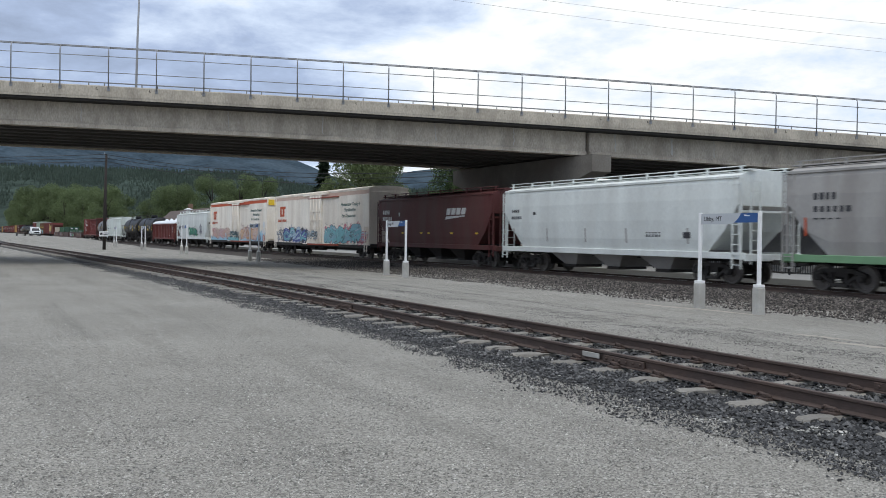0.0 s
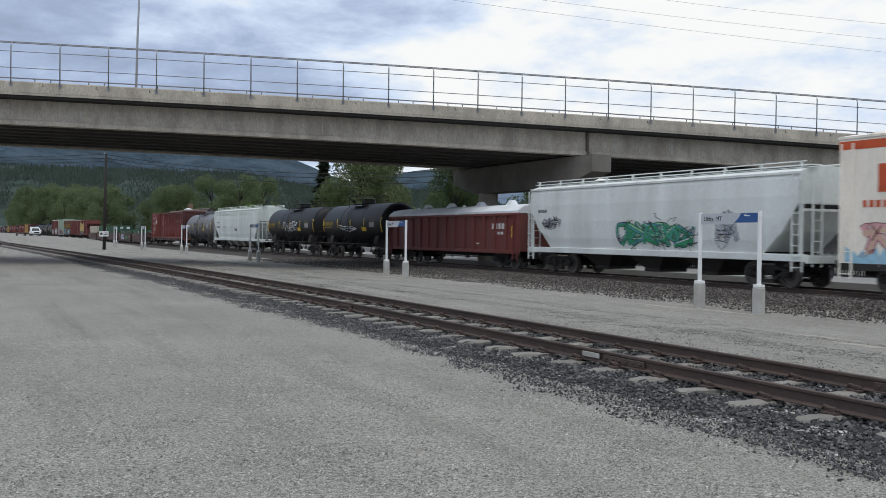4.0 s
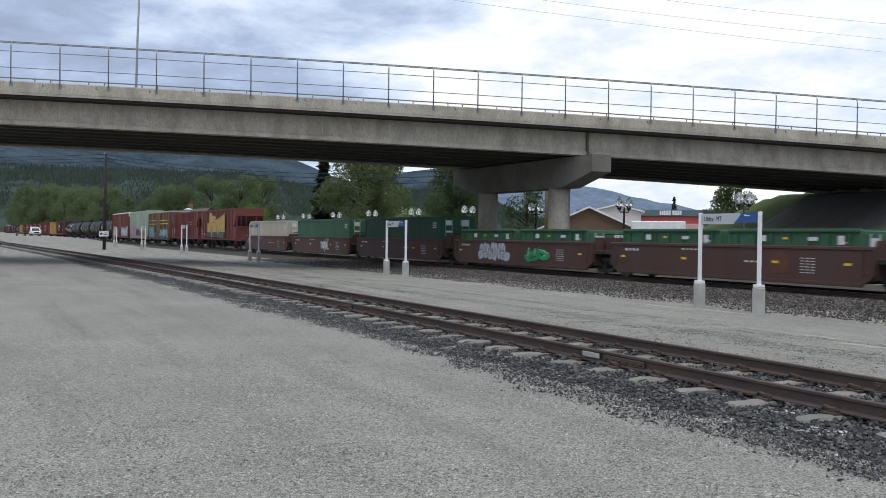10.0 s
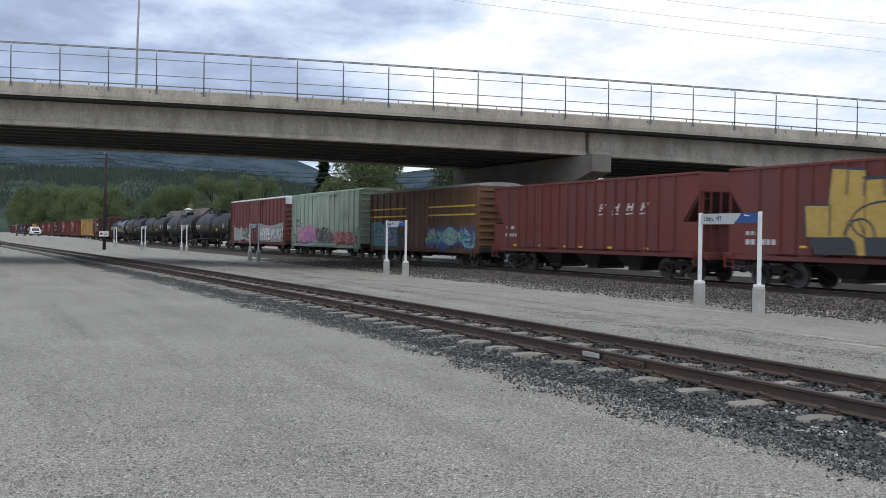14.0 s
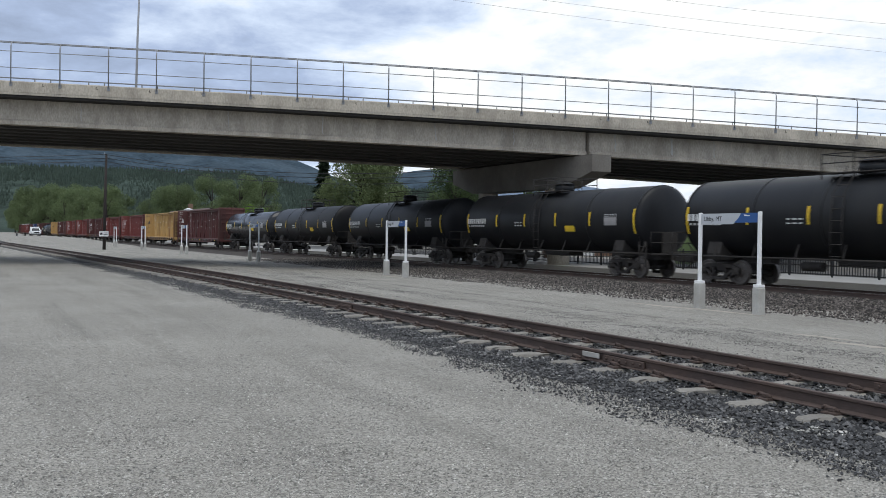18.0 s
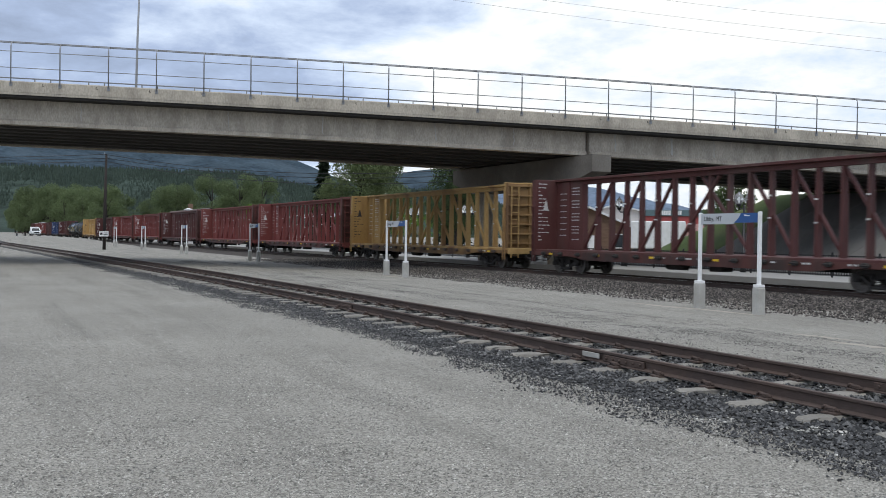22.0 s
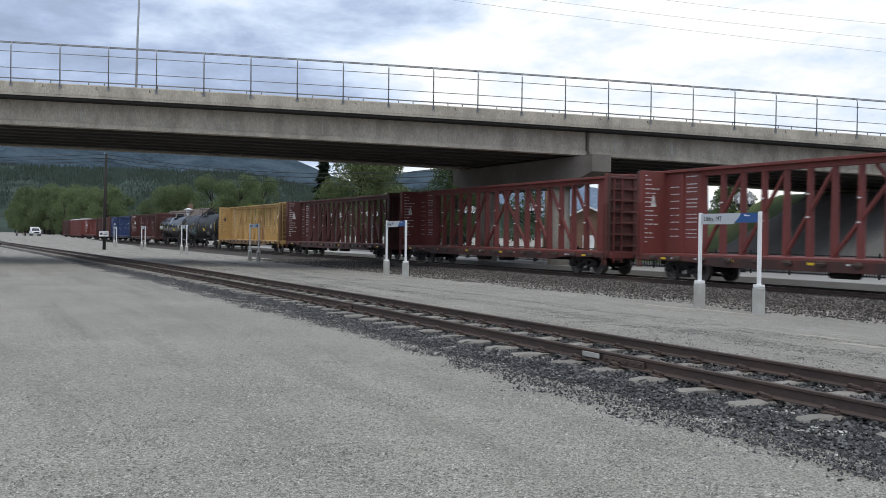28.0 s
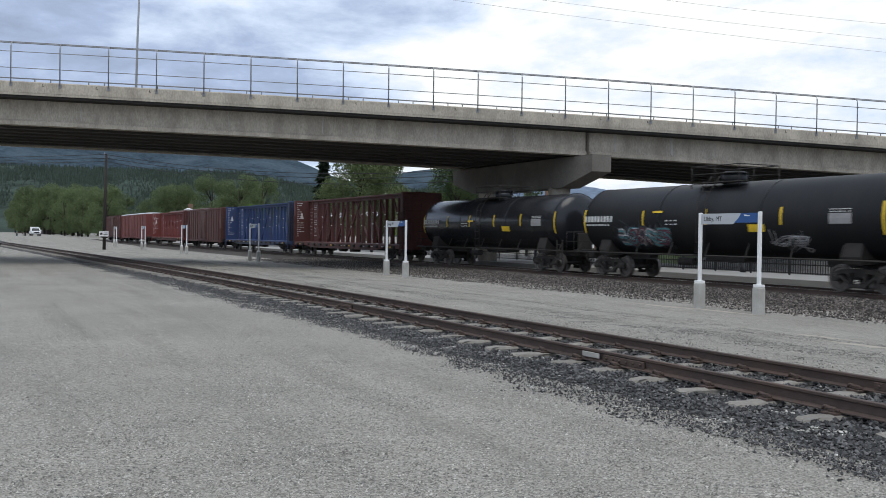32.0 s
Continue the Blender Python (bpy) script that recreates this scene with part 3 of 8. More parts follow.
    for d, h, r in ((0.47, 4.26, 0.030), (0.22, 4.27, 0.024), (-0.05, 3.72, 0.022), (-0.05, 2.87, 0.022), (0.05, 2.34, 0.036)):
        part("fence_rail", Shape().tube([(x, bridge_y(x) + d, bridge_z(x) + h) for x in xx], r, 6), DULL_GREY, t)
    # low rail on paired stubs, each pair over a dark drip hook on the kerb's face
    stub = Shape().tube([(0, 0.05, 0), (0, 0.05, 0.20)], 0.03, 6).mesh("rail_stub")
    stub.materials.append(DULL_GREY)
    hook = Shape().tube([(-0.03, 0.01, 0.07), (-0.02, -0.02, 0.06), (-0.035, -0.02, -0.03), (0.045, -0.02, -0.045)], 0.014, 5).mesh("drip_hook")
    hook.materials.append(BLACK_PAINT)
    x = 3.2 - 17 * 2.567
    while x < BX1 + 4:
        for q in (x - 0.375, x + 0.375):
            part("rail_stub", stub, DULL_GREY, t, at=pose(q, bridge_y(q), bridge_z(q) + 2.15))
        part("drip_hook", hook, BLACK_PAINT, t, at=pose(x, bridge_y(x) - 0.03, bridge_z(x) + 2.0, 0, 0, turn))
        x += 2.567
    lamp_x = 9.62
    lp = thing("light_mast", "tall slim grey light mast on the bridge", "lamp post")
    ly, lz = bridge_y(lamp_x) + 14.25, bridge_z(lamp_x) + 1.72
    part("mast", Shape().tube([(lamp_x, ly, lz), (lamp_x + 0.12, ly, lz + 6), (lamp_x + 0.32, ly, lz + 12)], [0.085, 0.07, 0.05], 10), MAST_GREY, lp)
    part("base_plate", Shape().cbox(lamp_x - 0.2, lamp_x + 0.2, ly - 0.2, ly + 0.2, lz, lz + 0.05, 0.01), GALV, lp)
    part("arm", Shape().tube([(lamp_x + 0.32, ly, lz + 11.9), (lamp_x + 0.2, ly - 2.2, lz + 12.4)], 0.04, 8), GALV, lp)
    part("lamp_head", Shape().cbox(lamp_x + 0.05, lamp_x + 0.35, ly - 2.9, ly - 2.1, lz + 12.3, lz + 12.48, 0.04), GALV, lp)


build_bridge()


# ---- station signs beside the main line ----
def build_sign(y, width=2.25):
    t = thing("station_sign", "white two-post station name sign on concrete footings", "sign", "station signs along the track", at=line_pose(-8.5, y, ground_z(*line_at(-8.5, y))))
    h = 2.75
    for s in (-1, 1):
        yy = s * width / 2
        f = part("footing", Shape().cbox(-0.125, 0.125, yy - 0.125, yy + 0.125, -0.15, 0.72, 0.02), PALE_FOOTING, t)
        part("post", Shape().cbox(-0.045, 0.045, yy - 0.045, yy + 0.045, 0.72, h, 0.008), WHITE_PAINT, t)
        part("base_plate", Shape().cbox(-0.11, 0.11, yy - 0.11, yy + 0.11, 0.72, 0.80, 0.01), WHITE_PAINT, t)
    a, b = -width / 2 + 0.05, width / 2 - 0.05
    # grey panel with a swept lower edge, blue panel with the mark
    mid = a + 0.33 * (b - a)
    n = 10
    low = [(mid + (b - mid) * i / n, 0.0) for i in range(n + 1)]
    grey = [(b, h - 0.33), (b, h - 0.03), (mid - 0.08, h - 0.03)] + [(mid - 0.08 + 0.30 * (i / n) ** 1.6, h - 0.03 - 0.30 * i / n) for i in range(1, n + 1)]
    p = part("panel", Shape().prism(grey, 0, -0.02, 0.02), SIGN_GREY, t)
    blue = [(a, h - 0.29), (a, h - 0.03), (mid - 0.085, h - 0.03)] + [(mid - 0.085 + 0.24 * (i / n) ** 1.6, h - 0.03 - 0.26 * i / n) for i in range(1, n + 1)]
    part("blue_panel", Shape().prism(blue, 0, -0.024, 0.024), BLUE_PAINT, t)
    mark = Shape().box(-0.03, 0.03, mid - 0.42, mid - 0.24, h - 0.11, h - 0.09)
    mark.prism([(mid - 0.2, h - 0.07), (mid - 0.32, h - 0.08), (mid - 0.24, h - 0.12)], 0, -0.029, 0.029)
    part("white_mark", mark, WHITE_PAINT, t)
    for s in (-1, 1):
        cu = bpy.data.curves.new("lettering", "FONT")
        cu.body, cu.size, cu.extrude, cu.align_x = "Libby, MT", 0.18, 0.002, "LEFT"
        me = bpy.data.meshes.new_from_object(bpy.data.objects.new("tmp", cu))
        me.materials.append(BLACK_PAINT)
        if s < 0:
            m = Matrix(((0, 0, -1, -0.024), (-1, 0, 0, b - 0.10), (0, 1, 0, h - 0.235), (0, 0, 0, 1)))
        else:
            m = Matrix(((0, 0, 1, 0.024), (1, 0, 0, b - 1.15), (0, 1, 0, h - 0.25), (0, 0, 0, 1)))
        part("lettering", me, BLACK_PAINT, t, at=m)


for _y in (19.35, 41.6, 66.35, 90.15, 112.3, 134.45):
    build_sign(_y)



def build_dirt():
    rng = random.Random(12)
    for across, along, wide, long in ((-8.75, 19.6, 0.16, 2.0), (-8.95, 21.9, 0.12, 1.5), (-8.7, 41.6, 0.14, 1.8), (-12.6, 11.6, 0.25, 1.0), (-13.6, 9.6, 0.30, 0.9), (-11.9, 13.2, 0.15, 0.8)):
        n, pts = 26, []
        for k in range(n):
            q = 2 * math.pi * k / n
            r = rng.uniform(0.6, 1.15)
            x, y = line_at(across + wide * r * math.cos(q), along + long * r * math.sin(q))
            pts.append((x, y, ground_z(x, y) + 0.004))
        x, y = line_at(across, along)
        s = Shape().add(pts + [(x, y, ground_z(x, y) + 0.016)], [(k, (k + 1) % n, n) for k in range(n)])
        solid("dirt_patch", s, PALE_DIRT, "pale sandy patch of worn dirt on the gravel", "dirt", "structure")


build_dirt()


# ---- the freight train ----
SPEED = 21.85
CARS = []



def car_paint(name, base, dirt=(0.10, 0.085, 0.07), amount=0.4, rough=0.65, spec=0.4):
    return paint(name, base, rough=rough, spec=spec, var=0.14, scale=0.9, fine=20, bump=0.06, stain=dirt, stain_amount=amount, stretch=(1, 1.3, 0.28))


RED = car_paint("oxide_red", (0.165, 0.042, 0.036), (0.11, 0.07, 0.06))
DARK_RED = car_paint("dark_oxide_red", (0.085, 0.028, 0.025))
BROWN = car_paint("mineral_brown", (0.098, 0.030, 0.028), amount=0.3)
WHITE_CLEAN = car_paint("clean_white_car", (0.68, 0.705, 0.675), (0.46, 0.45, 0.42), 0.25)
WHITE_CAR = car_paint("white_car", (0.70, 0.72, 0.73), (0.38, 0.36, 0.33), 0.35)
WELL_BROWN = car_paint("faded_brown_well", (0.088, 0.040, 0.034), (0.07, 0.05, 0.042), 0.5)
GREY_CAR = car_paint("grey_car", (0.37, 0.355, 0.335), (0.22, 0.20, 0.18), 0.5)
CREAM = car_paint("cream_car", (0.87, 0.81, 0.71), (0.62, 0.50, 0.38), 0.35)
OFF_WHITE = car_paint("off_white_car", (0.64, 0.68, 0.635), (0.46, 0.45, 0.41), 0.25)
YELLOW = car_paint("yellow_car", (0.43, 0.28, 0.108), (0.20, 0.095, 0.045), 0.9)
# Sill rust and grime; the same dark colours carry the end faces' shade.
SILL_YELLOW = car_paint("rusty_yellow_sill_shaded_end", (0.23, 0.135, 0.052), (0.085, 0.045, 0.03), 0.95)
SILL_RED = car_paint("grimy_red_sill_shaded_end", (0.10, 0.036, 0.03), (0.045, 0.03, 0.026), 0.9)
SILL_BLUE = car_paint("grimy_blue_sill_shaded_end", (0.03, 0.04, 0.08), (0.04, 0.035, 0.03), 0.9)
BLUE = car_paint("blue_car", (0.028, 0.05, 0.13), (0.07, 0.07, 0.08), 0.4)
MINT = car_paint("pale_green_car", (0.34, 0.42, 0.34), (0.22, 0.2, 0.16), 0.4)
TANKBLACK = car_paint("black_tank", (0.012, 0.0125, 0.014), (0.03, 0.029, 0.027), 0.3, 0.45, 0.22)
GLOSSBLACK = car_paint("glossy_black_tank", (0.014, 0.015, 0.018), (0.04, 0.04, 0.04), 0.2, 0.2)
GREYTANK = car_paint("grey_tank", (0.15, 0.155, 0.165), (0.12, 0.075, 0.05), 0.55, 0.5)
GREEN_BOX = car_paint("green_container", (0.045, 0.125, 0.066), (0.05, 0.06, 0.045), 0.3)
DARK_GREEN_BOX = car_paint("dark_green_container", (0.02, 0.075, 0.04), (0.05, 0.05, 0.04), 0.3)
TAN_BOX = car_paint("tan_container", (0.47, 0.42, 0.34), (0.3, 0.25, 0.18), 0.3)
TARP = car_paint("white_cover", (0.72, 0.74, 0.76), (0.5, 0.5, 0.5), 0.3)
BROWN_BOX = car_paint("faded_brown", (0.16, 0.085, 0.045), (0.09, 0.06, 0.045), 0.5)
# Grime of the underframes; on hopper slope sheets it paints in shade.
UNDER = paint("underframe_grime_and_shade", (0.035, 0.031, 0.028), rough=0.85, var=0.25, scale=3, fine=25, bump=0.2)
STEELY = paint("worn_wheel_steel", (0.16, 0.145, 0.135), rough=0.45, metal=0.7, var=0.2, scale=6, fine=25, bump=0.08)
MARK = paint("white_stencil", (0.62, 0.62, 0.60), rough=0.7, var=0.2, scale=6, fine=40, bump=0.0)
GOLD = paint("faded_gold_lettering", (0.34, 0.24, 0.05), rough=0.7, var=0.2, scale=6, fine=40, bump=0.0)
MARK_DARK = paint("dark_stencil", (0.05, 0.05, 0.055), rough=0.7, var=0.2, scale=6, fine=40, bump=0.0)
SAFETY = paint("yellow_reflector", (0.75, 0.50, 0.03), rough=0.5, var=0.1, bump=0.0)
ORANGE = paint("orange_red_paint", (0.52, 0.085, 0.025), rough=0.6, var=0.1, bump=0.0)
GREEN_TRIM = paint("green_trim", (0.17, 0.31, 0.17), rough=0.6, var=0.1, bump=0.0)
SPRAY = {k: paint("spray_" + k, c, rough=0.6, var=0.15, scale=4, fine=20, bump=0.0) for k, c in dict(
    white=(0.66, 0.67, 0.68), black=(0.02, 0.02, 0.025), blue=(0.06, 0.11, 0.26), sky=(0.24, 0.42, 0.50), teal=(0.08, 0.25, 0.27), salmon=(0.44, 0.26, 0.20),
    pink=(0.45, 0.16, 0.36), violet=(0.26, 0.18, 0.42), yellow=(0.50, 0.33, 0.09), silver=(0.42, 0.43, 0.48), green=(0.03, 0.30, 0.10), olive=(0.10, 0.095, 0.06), slate=(0.055, 0.06, 0.068), moss=(0.06, 0.085, 0.04), peach=(0.60, 0.42, 0.30), blush=(0.58, 0.45, 0.43), maroon=(0.15, 0.035, 0.05), haze=(0.44, 0.55, 0.64), ash=(0.30, 0.29, 0.285), azure=(0.33, 0.55, 0.68), apricot=(0.62, 0.36, 0.17), rose=(0.62, 0.34, 0.34), aqua=(0.20, 0.46, 0.50), indigo=(0.09, 0.11, 0.32), lime=(0.33, 0.42, 0.20), brick=(0.34, 0.07, 0.07), coral=(0.60, 0.22, 0.25)).items()}


def memo_mesh(key, make, mat):
    if key not in _memo:
        me = make().mesh(key)
        me.materials.append(mat)
        _memo[key] = me
    return _memo[key]


def wheel_shape():
    prof = [(-0.09, 0.10), (-0.09, 0.16), (-0.04, 0.19), (-0.03, 0.36), (-0.07, 0.39), (-0.07, 0.455), (0.045, 0.46), (0.05, 0.485), (0.07, 0.485), (0.07, 0.39), (0.02, 0.36), (0.0, 0.19), (0.09, 0.16), (0.09, 0.10)]
    n = 22
    return Shape().loft([[(x, r * math.cos(2 * math.pi * k / n), r * math.sin(2 * math.pi * k / n)) for k in range(n)] for x, r in prof], smooth=False)


def side_frame_shape():
    s = Shape()
    for sy in (-1, 1):
        s.beam((0, 0, 0.74), (0, sy * 0.66, 0.70), 0.13, 0.14)
        s.beam((0, sy * 0.60, 0.71), (0, sy * 1.06, 0.56), 0.13, 0.14)
        s.beam((0, sy * 0.70, 0.56), (0, sy * 0.26, 0.23), 0.12, 0.10)
        s.beam((0, sy * 0.30, 0.22), (0, sy * 0.30, 0.72), 0.12, 0.10)
        s.cbox(-0.09, 0.09, sy * 0.88 - 0.14, sy * 0.88 + 0.14, 0.36, 0.62, 0.03)
        s.tube([(-0.16, sy * 0.88, 0.46), (0.1, sy * 0.88, 0.46)], 0.105, 10)
    s.cbox(-0.12, 0.12, -0.36, 0.36, 0.16, 0.27, 0.02)
    for y in (-0.17, 0.0, 0.17):
        for k in range(5):
            s.tube([(0, y, 0.28 + k * 0.05), (0, y, 0.30 + k * 0.05)], 0.075, 8)
    return s


def bogie(car, y):
    b = part("bogie", memo_mesh("bogie", lambda: Shape().cbox(-1.0, 1.0, -0.22, 0.22, 0.50, 0.80, 0.03).cbox(-0.3, 0.3, -0.3, 0.3, 0.78, 0.92, 0.02), UNDER), UNDER, car, "grimy cast steel bogie", at=pose(0, y, 0))
    sf, wh = memo_mesh("side_frame", side_frame_shape, UNDER), memo_mesh("wheel", wheel_shape, STEELY)
    ax = memo_mesh("axle", lambda: Shape().tube([(-1.05, 0, 0), (1.05, 0, 0)], 0.085, 10), UNDER)
    for s in (-1, 1):
        part("side_frame", sf, UNDER, b, at=pose(s * 1.0, 0, 0, 0, 0, 0 if s < 0 else 180))
        part("axle", ax, UNDER, b, at=pose(0, s * 0.88, 0.46))
        for q in (-1, 1):
            part("wheel", wh, STEELY, b, at=pose(q * 0.76, s * 0.88, 0.46, 0, 0, 0 if q < 0 else 180))


def coupler(car, y, s, reach=0.75):
    c = Shape().beam((0, y, 0.88), (0, y + s * reach, 0.88), 0.16, 0.18)
    c.cbox(-0.16, 0.16, min(y + s * (reach - 0.22), y + s * (reach + 0.1)), max(y + s * (reach - 0.22), y + s * (reach + 0.1)), 0.74, 1.02, 0.04)
    part("coupler", c, UNDER, car)
    h = Shape().tube([(-0.25, y, 0.8), (-0.27, y + s * 0.3, 0.55), (-0.2, y + s * reach, 0.5)], 0.025, 6)
    part("air_hose", h, UNDER, car)


def ladder(car, x, y, z0, z1, width, mat, along="y", rungs=None):
    s = Shape()
    n = rungs or max(3, round((z1 - z0) / 0.38))
    if along == "y":
        for q in (-1, 1):
            s.beam((x, y + q * width / 2, z0), (x, y + q * width / 2, z1), 0.05, 0.05)
        for k in range(n):
            z = z0 + (k + 0.4) * (z1 - z0) / n
            s.beam((x, y - width / 2, z), (x, y + width / 2, z), 0.03, 0.03)
    else:
        for q in (-1, 1):
            s.beam((x + q * width / 2, y, z0), (x + q * width / 2, y, z1), 0.05, 0.05)
        for k in range(n):
            z = z0 + (k + 0.4) * (z1 - z0) / n
            s.beam((x - width / 2, y, z), (x + width / 2, y, z), 0.03, 0.03)
    part("ladder", s, mat, car)


def flat(x):
    return lambda z: x


def ribbon(s, pts, w, off, side):
    """A painted stroke on the camera-side wall, whose place at each height side(z) gives."""
    pts = [Vector(p) for p in pts]
    left, right = [], []
    for i, p in enumerate(pts):
        d = (pts[min(i + 1, len(pts) - 1)] - pts[max(i - 1, 0)])
        d = d.normalized() if d.length else Vector((1, 0))
        n = Vector((-d.y, d.x)) * w
        left.append(p + n)
        right.append(p - n)
    v = [(side(q.y) - off, q.x, q.y) for q in left + right]
    k = len(pts)
    s.add(v, [(i, i + 1, k + i + 1, k + i) for i in range(k - 1)])


def blob(s, cy, cz, ry, rz, off, side, rng, n=18, rough=0.18, top=None):
    pts = []
    for k in range(n):
        a = 2 * math.pi * k / n
        r = 1 + rng.uniform(-rough, rough)
        z = cz + rz * r * math.sin(a)
        pts.append((cy + ry * r * math.cos(a), z))
    v = [(side(z) - off, y, z) for y, z in pts] + [(side(cz) - off, cy, cz)]
    s.add(v, [(k, (k + 1) % n, n) for k in range(n)])


GLYPHS = (
    (((0.05, 0), (0.40, 1), (0.62, 1), (0.95, 0)), ((0.25, 0.35), (0.8, 0.30))),
    (((0.10, 0), (0.12, 1), (0.75, 0.95), (0.82, 0.62), (0.2, 0.48)), ((0.4, 0.5), (0.98, 0.02))),
    (((0.92, 0.85), (0.5, 1), (0.10, 0.76), (0.5, 0.52), (0.90, 0.25), (0.5, 0), (0.05, 0.14)),),
    (((0.08, 1), (0.10, 0.2), (0.5, 0), (0.9, 0.2), (0.92, 1)), ((0.5, 0.9), (0.5, 0.45))),
    (((0.5, 1), (0.06, 0.6), (0.2, 0.05), (0.8, 0.05), (0.94, 0.6), (0.5, 1)),),
    (((0.95, 0.95), (0.1, 1), (0.1, 0), (0.98, 0.04)), ((0.1, 0.5), (0.8, 0.52))),
    (((0.03, 0), (0.12, 1), (0.5, 0.35), (0.88, 1), (0.99, 0)),),
    (((0.1, 0), (0.12, 1)), ((0.98, 1), (0.2, 0.5), (1.0, 0))))


def graffiti(car, y0, y1, z0, z1, side, fills, back, outline, seed, letters=5, fat=0.13):
    """Sprayed lettering that cannot be read: fat interlocking forms with one dark outline on a cloud of colour. It runs from y0 down to y1."""
    rng = random.Random(seed)
    wid = (y1 - y0) / letters
    clouds, dark, shine, scrawl, drips = Shape(), Shape(), Shape(), Shape(), Shape()
    cols = [Shape() for _ in fills]
    hz = (z1 - z0) / 2
    if back:
        for k in range(letters * 5):
            blob(clouds, y0 + (k + 0.5) * (y1 - y0) / letters / 5, (z0 + z1) / 2 + rng.uniform(-0.3, 0.15) * hz, abs(wid) * rng.uniform(0.16, 0.34), hz * rng.uniform(0.5, 0.98), 0.003 + 0.00012 * k, side, rng, 30, 0.30)

    def curve(p, m=5):
        q = []
        for i in range(len(p) - 1):
            a, b = Vector(p[i]), Vector(p[i + 1])
            m0 = (Vector(p[i + 1]) - Vector(p[max(i - 1, 0)])) / 3
            m1 = (Vector(p[min(i + 2, len(p) - 1)]) - a) / 3
            for t in (j / m for j in range(m)):
                q.append((2 * t**3 - 3 * t**2 + 1) * a + (t**3 - 2 * t**2 + t) * m0 + (-2 * t**3 + 3 * t**2) * b + (t**3 - t**2) * m1)
        return q + [Vector(p[-1])]
    bag = list(range(len(GLYPHS)))
    for k in range(letters):
        if k % len(bag) == 0:
            rng.shuffle(bag)
        strokes = GLYPHS[bag[k % len(bag)]]
        flip, tip, lean = rng.random() < 0.5, rng.random() < 0.5, rng.uniform(-0.45, 0.45)
        low, high = z0 + rng.uniform(0, 0.12) * 2 * hz, z1 - rng.uniform(0, 0.16) * 2 * hz
        lift = 0.0055 + 0.0030 * k
        wild = ((rng.uniform(-0.2, 0.5), rng.random()), (rng.uniform(0.2, 0.8), rng.random()), (rng.uniform(0.5, 1.3), rng.random()))
        for stroke in (wild, *strokes, *GLYPHS[rng.randrange(len(GLYPHS))][-1:]):
            p = []
            for gx, gz in stroke:
                gx, gz = (1 - gx if flip else gx) + rng.uniform(-0.22, 0.22), (1 - gz if tip else gz) + rng.uniform(-0.16, 0.16)
                gz = min(1.0, max(0.0, gz))
                p.append((y0 + wid * (k + 0.5 + (gx - 0.5) * 1.05 + lean * (gz - 0.5)), low + fat * 0.7 + (high - low - fat * 1.4) * gz))
            q = curve(p)
            w = fat * rng.uniform(0.45, 0.85)
            lift += 0.0006
            ribbon(dark, q, w + 0.030, lift, side)
            ribbon(cols[k % len(cols)], q, w, lift + 0.0005, side)
            half = [v - Vector((0, 0.42 * w)) for v in q]
            ribbon(cols[(k + 1) % len(cols)], half, w * 0.42, lift + 0.0009, side)
            ribbon(shine, [v + Vector((0, 0.55 * w)) for v in q[1:6]], 0.014, lift + 0.0012, side)
        for j in range(2):
            y, z = y0 + wid * (k + rng.random()), z0 + hz * rng.uniform(0.2, 1.4)
            ribbon(drips, [(y, z), (y + 0.01, z - hz * rng.uniform(0.2, 0.5))], 0.012, lift + 0.0013, side)
    for k in range(letters * 4):
        c, z = y0 + (y1 - y0) * rng.random(), z0 + (z1 - z0) * rng.random()
        q = curve([(c + rng.uniform(-0.35, 0.35), z + rng.uniform(-0.3, 0.3)) for _ in range(4)])
        ribbon(scrawl, q, rng.choice((0.010, 0.014, 0.022)), 0.0090 + 0.0030 * letters, side)
    layers = [("graffiti_outline", dark, outline), ("graffiti_highlight", shine, "white"), ("graffiti_scrawl", scrawl, outline), ("graffiti_drips", drips, fills[-1])]
    layers += [("graffiti_fill", s, f) for s, f in zip(cols, fills)]
    if back:
        layers.append(("graffiti_cloud", clouds, back))
    for name, s, colour in layers:
        if s.v:
            tagged(part(name, s, SPRAY[colour], car), kind="stuff")


def spray_wash(car, y0, y1, z0, z1, x, colour, seed, spike=0.35):
    """A thin sprayed ground colour along the foot of a wall, with a ragged upper edge."""
    rng = random.Random(seed)
    n = max(6, int(abs(y1 - y0) / 0.16))
    top = [z0 + (z1 - z0) * (1 - spike * rng.random() ** 1.5) for _ in range(n + 1)]
    s = Shape()
    ys = [y0 + (y1 - y0) * k / n for k in range(n + 1)]
    s.add([(x, y, z0) for y in ys] + [(x, y, z) for y, z in zip(ys, top)], [(k, k + 1, n + 2 + k, n + 1 + k) for k in range(n)])
    tagged(part("graffiti_wash", s, SPRAY[colour], car), kind="stuff")


def bars(car, rows, side, mat=MARK, name="stencil"):
    """Lettering too small or private to spell: each row is (start, end, low, high, pieces)."""
    s = Shape()
    rng = random.Random(len(rows) * 7 + int(100 * abs(rows[0][0])))
    for y0, y1, z0, z1, n in rows:
        for k in range(n):
            w = rng.uniform(0.26, 0.38)
            m, top = k + 0.5, z1
            a, b = y0 + (y1 - y0) * (m - w) / n, y0 + (y1 - y0) * (m + w) / n
            s.add([(side(z0) - 0.012, a, z0), (side(z0) - 0.012, b, z0), (side(top) - 0.012, b, top), (side(top) - 0.012, a, top)], [(0, 1, 2, 3)])
    tagged(part(name, s, mat, car), kind="stuff")


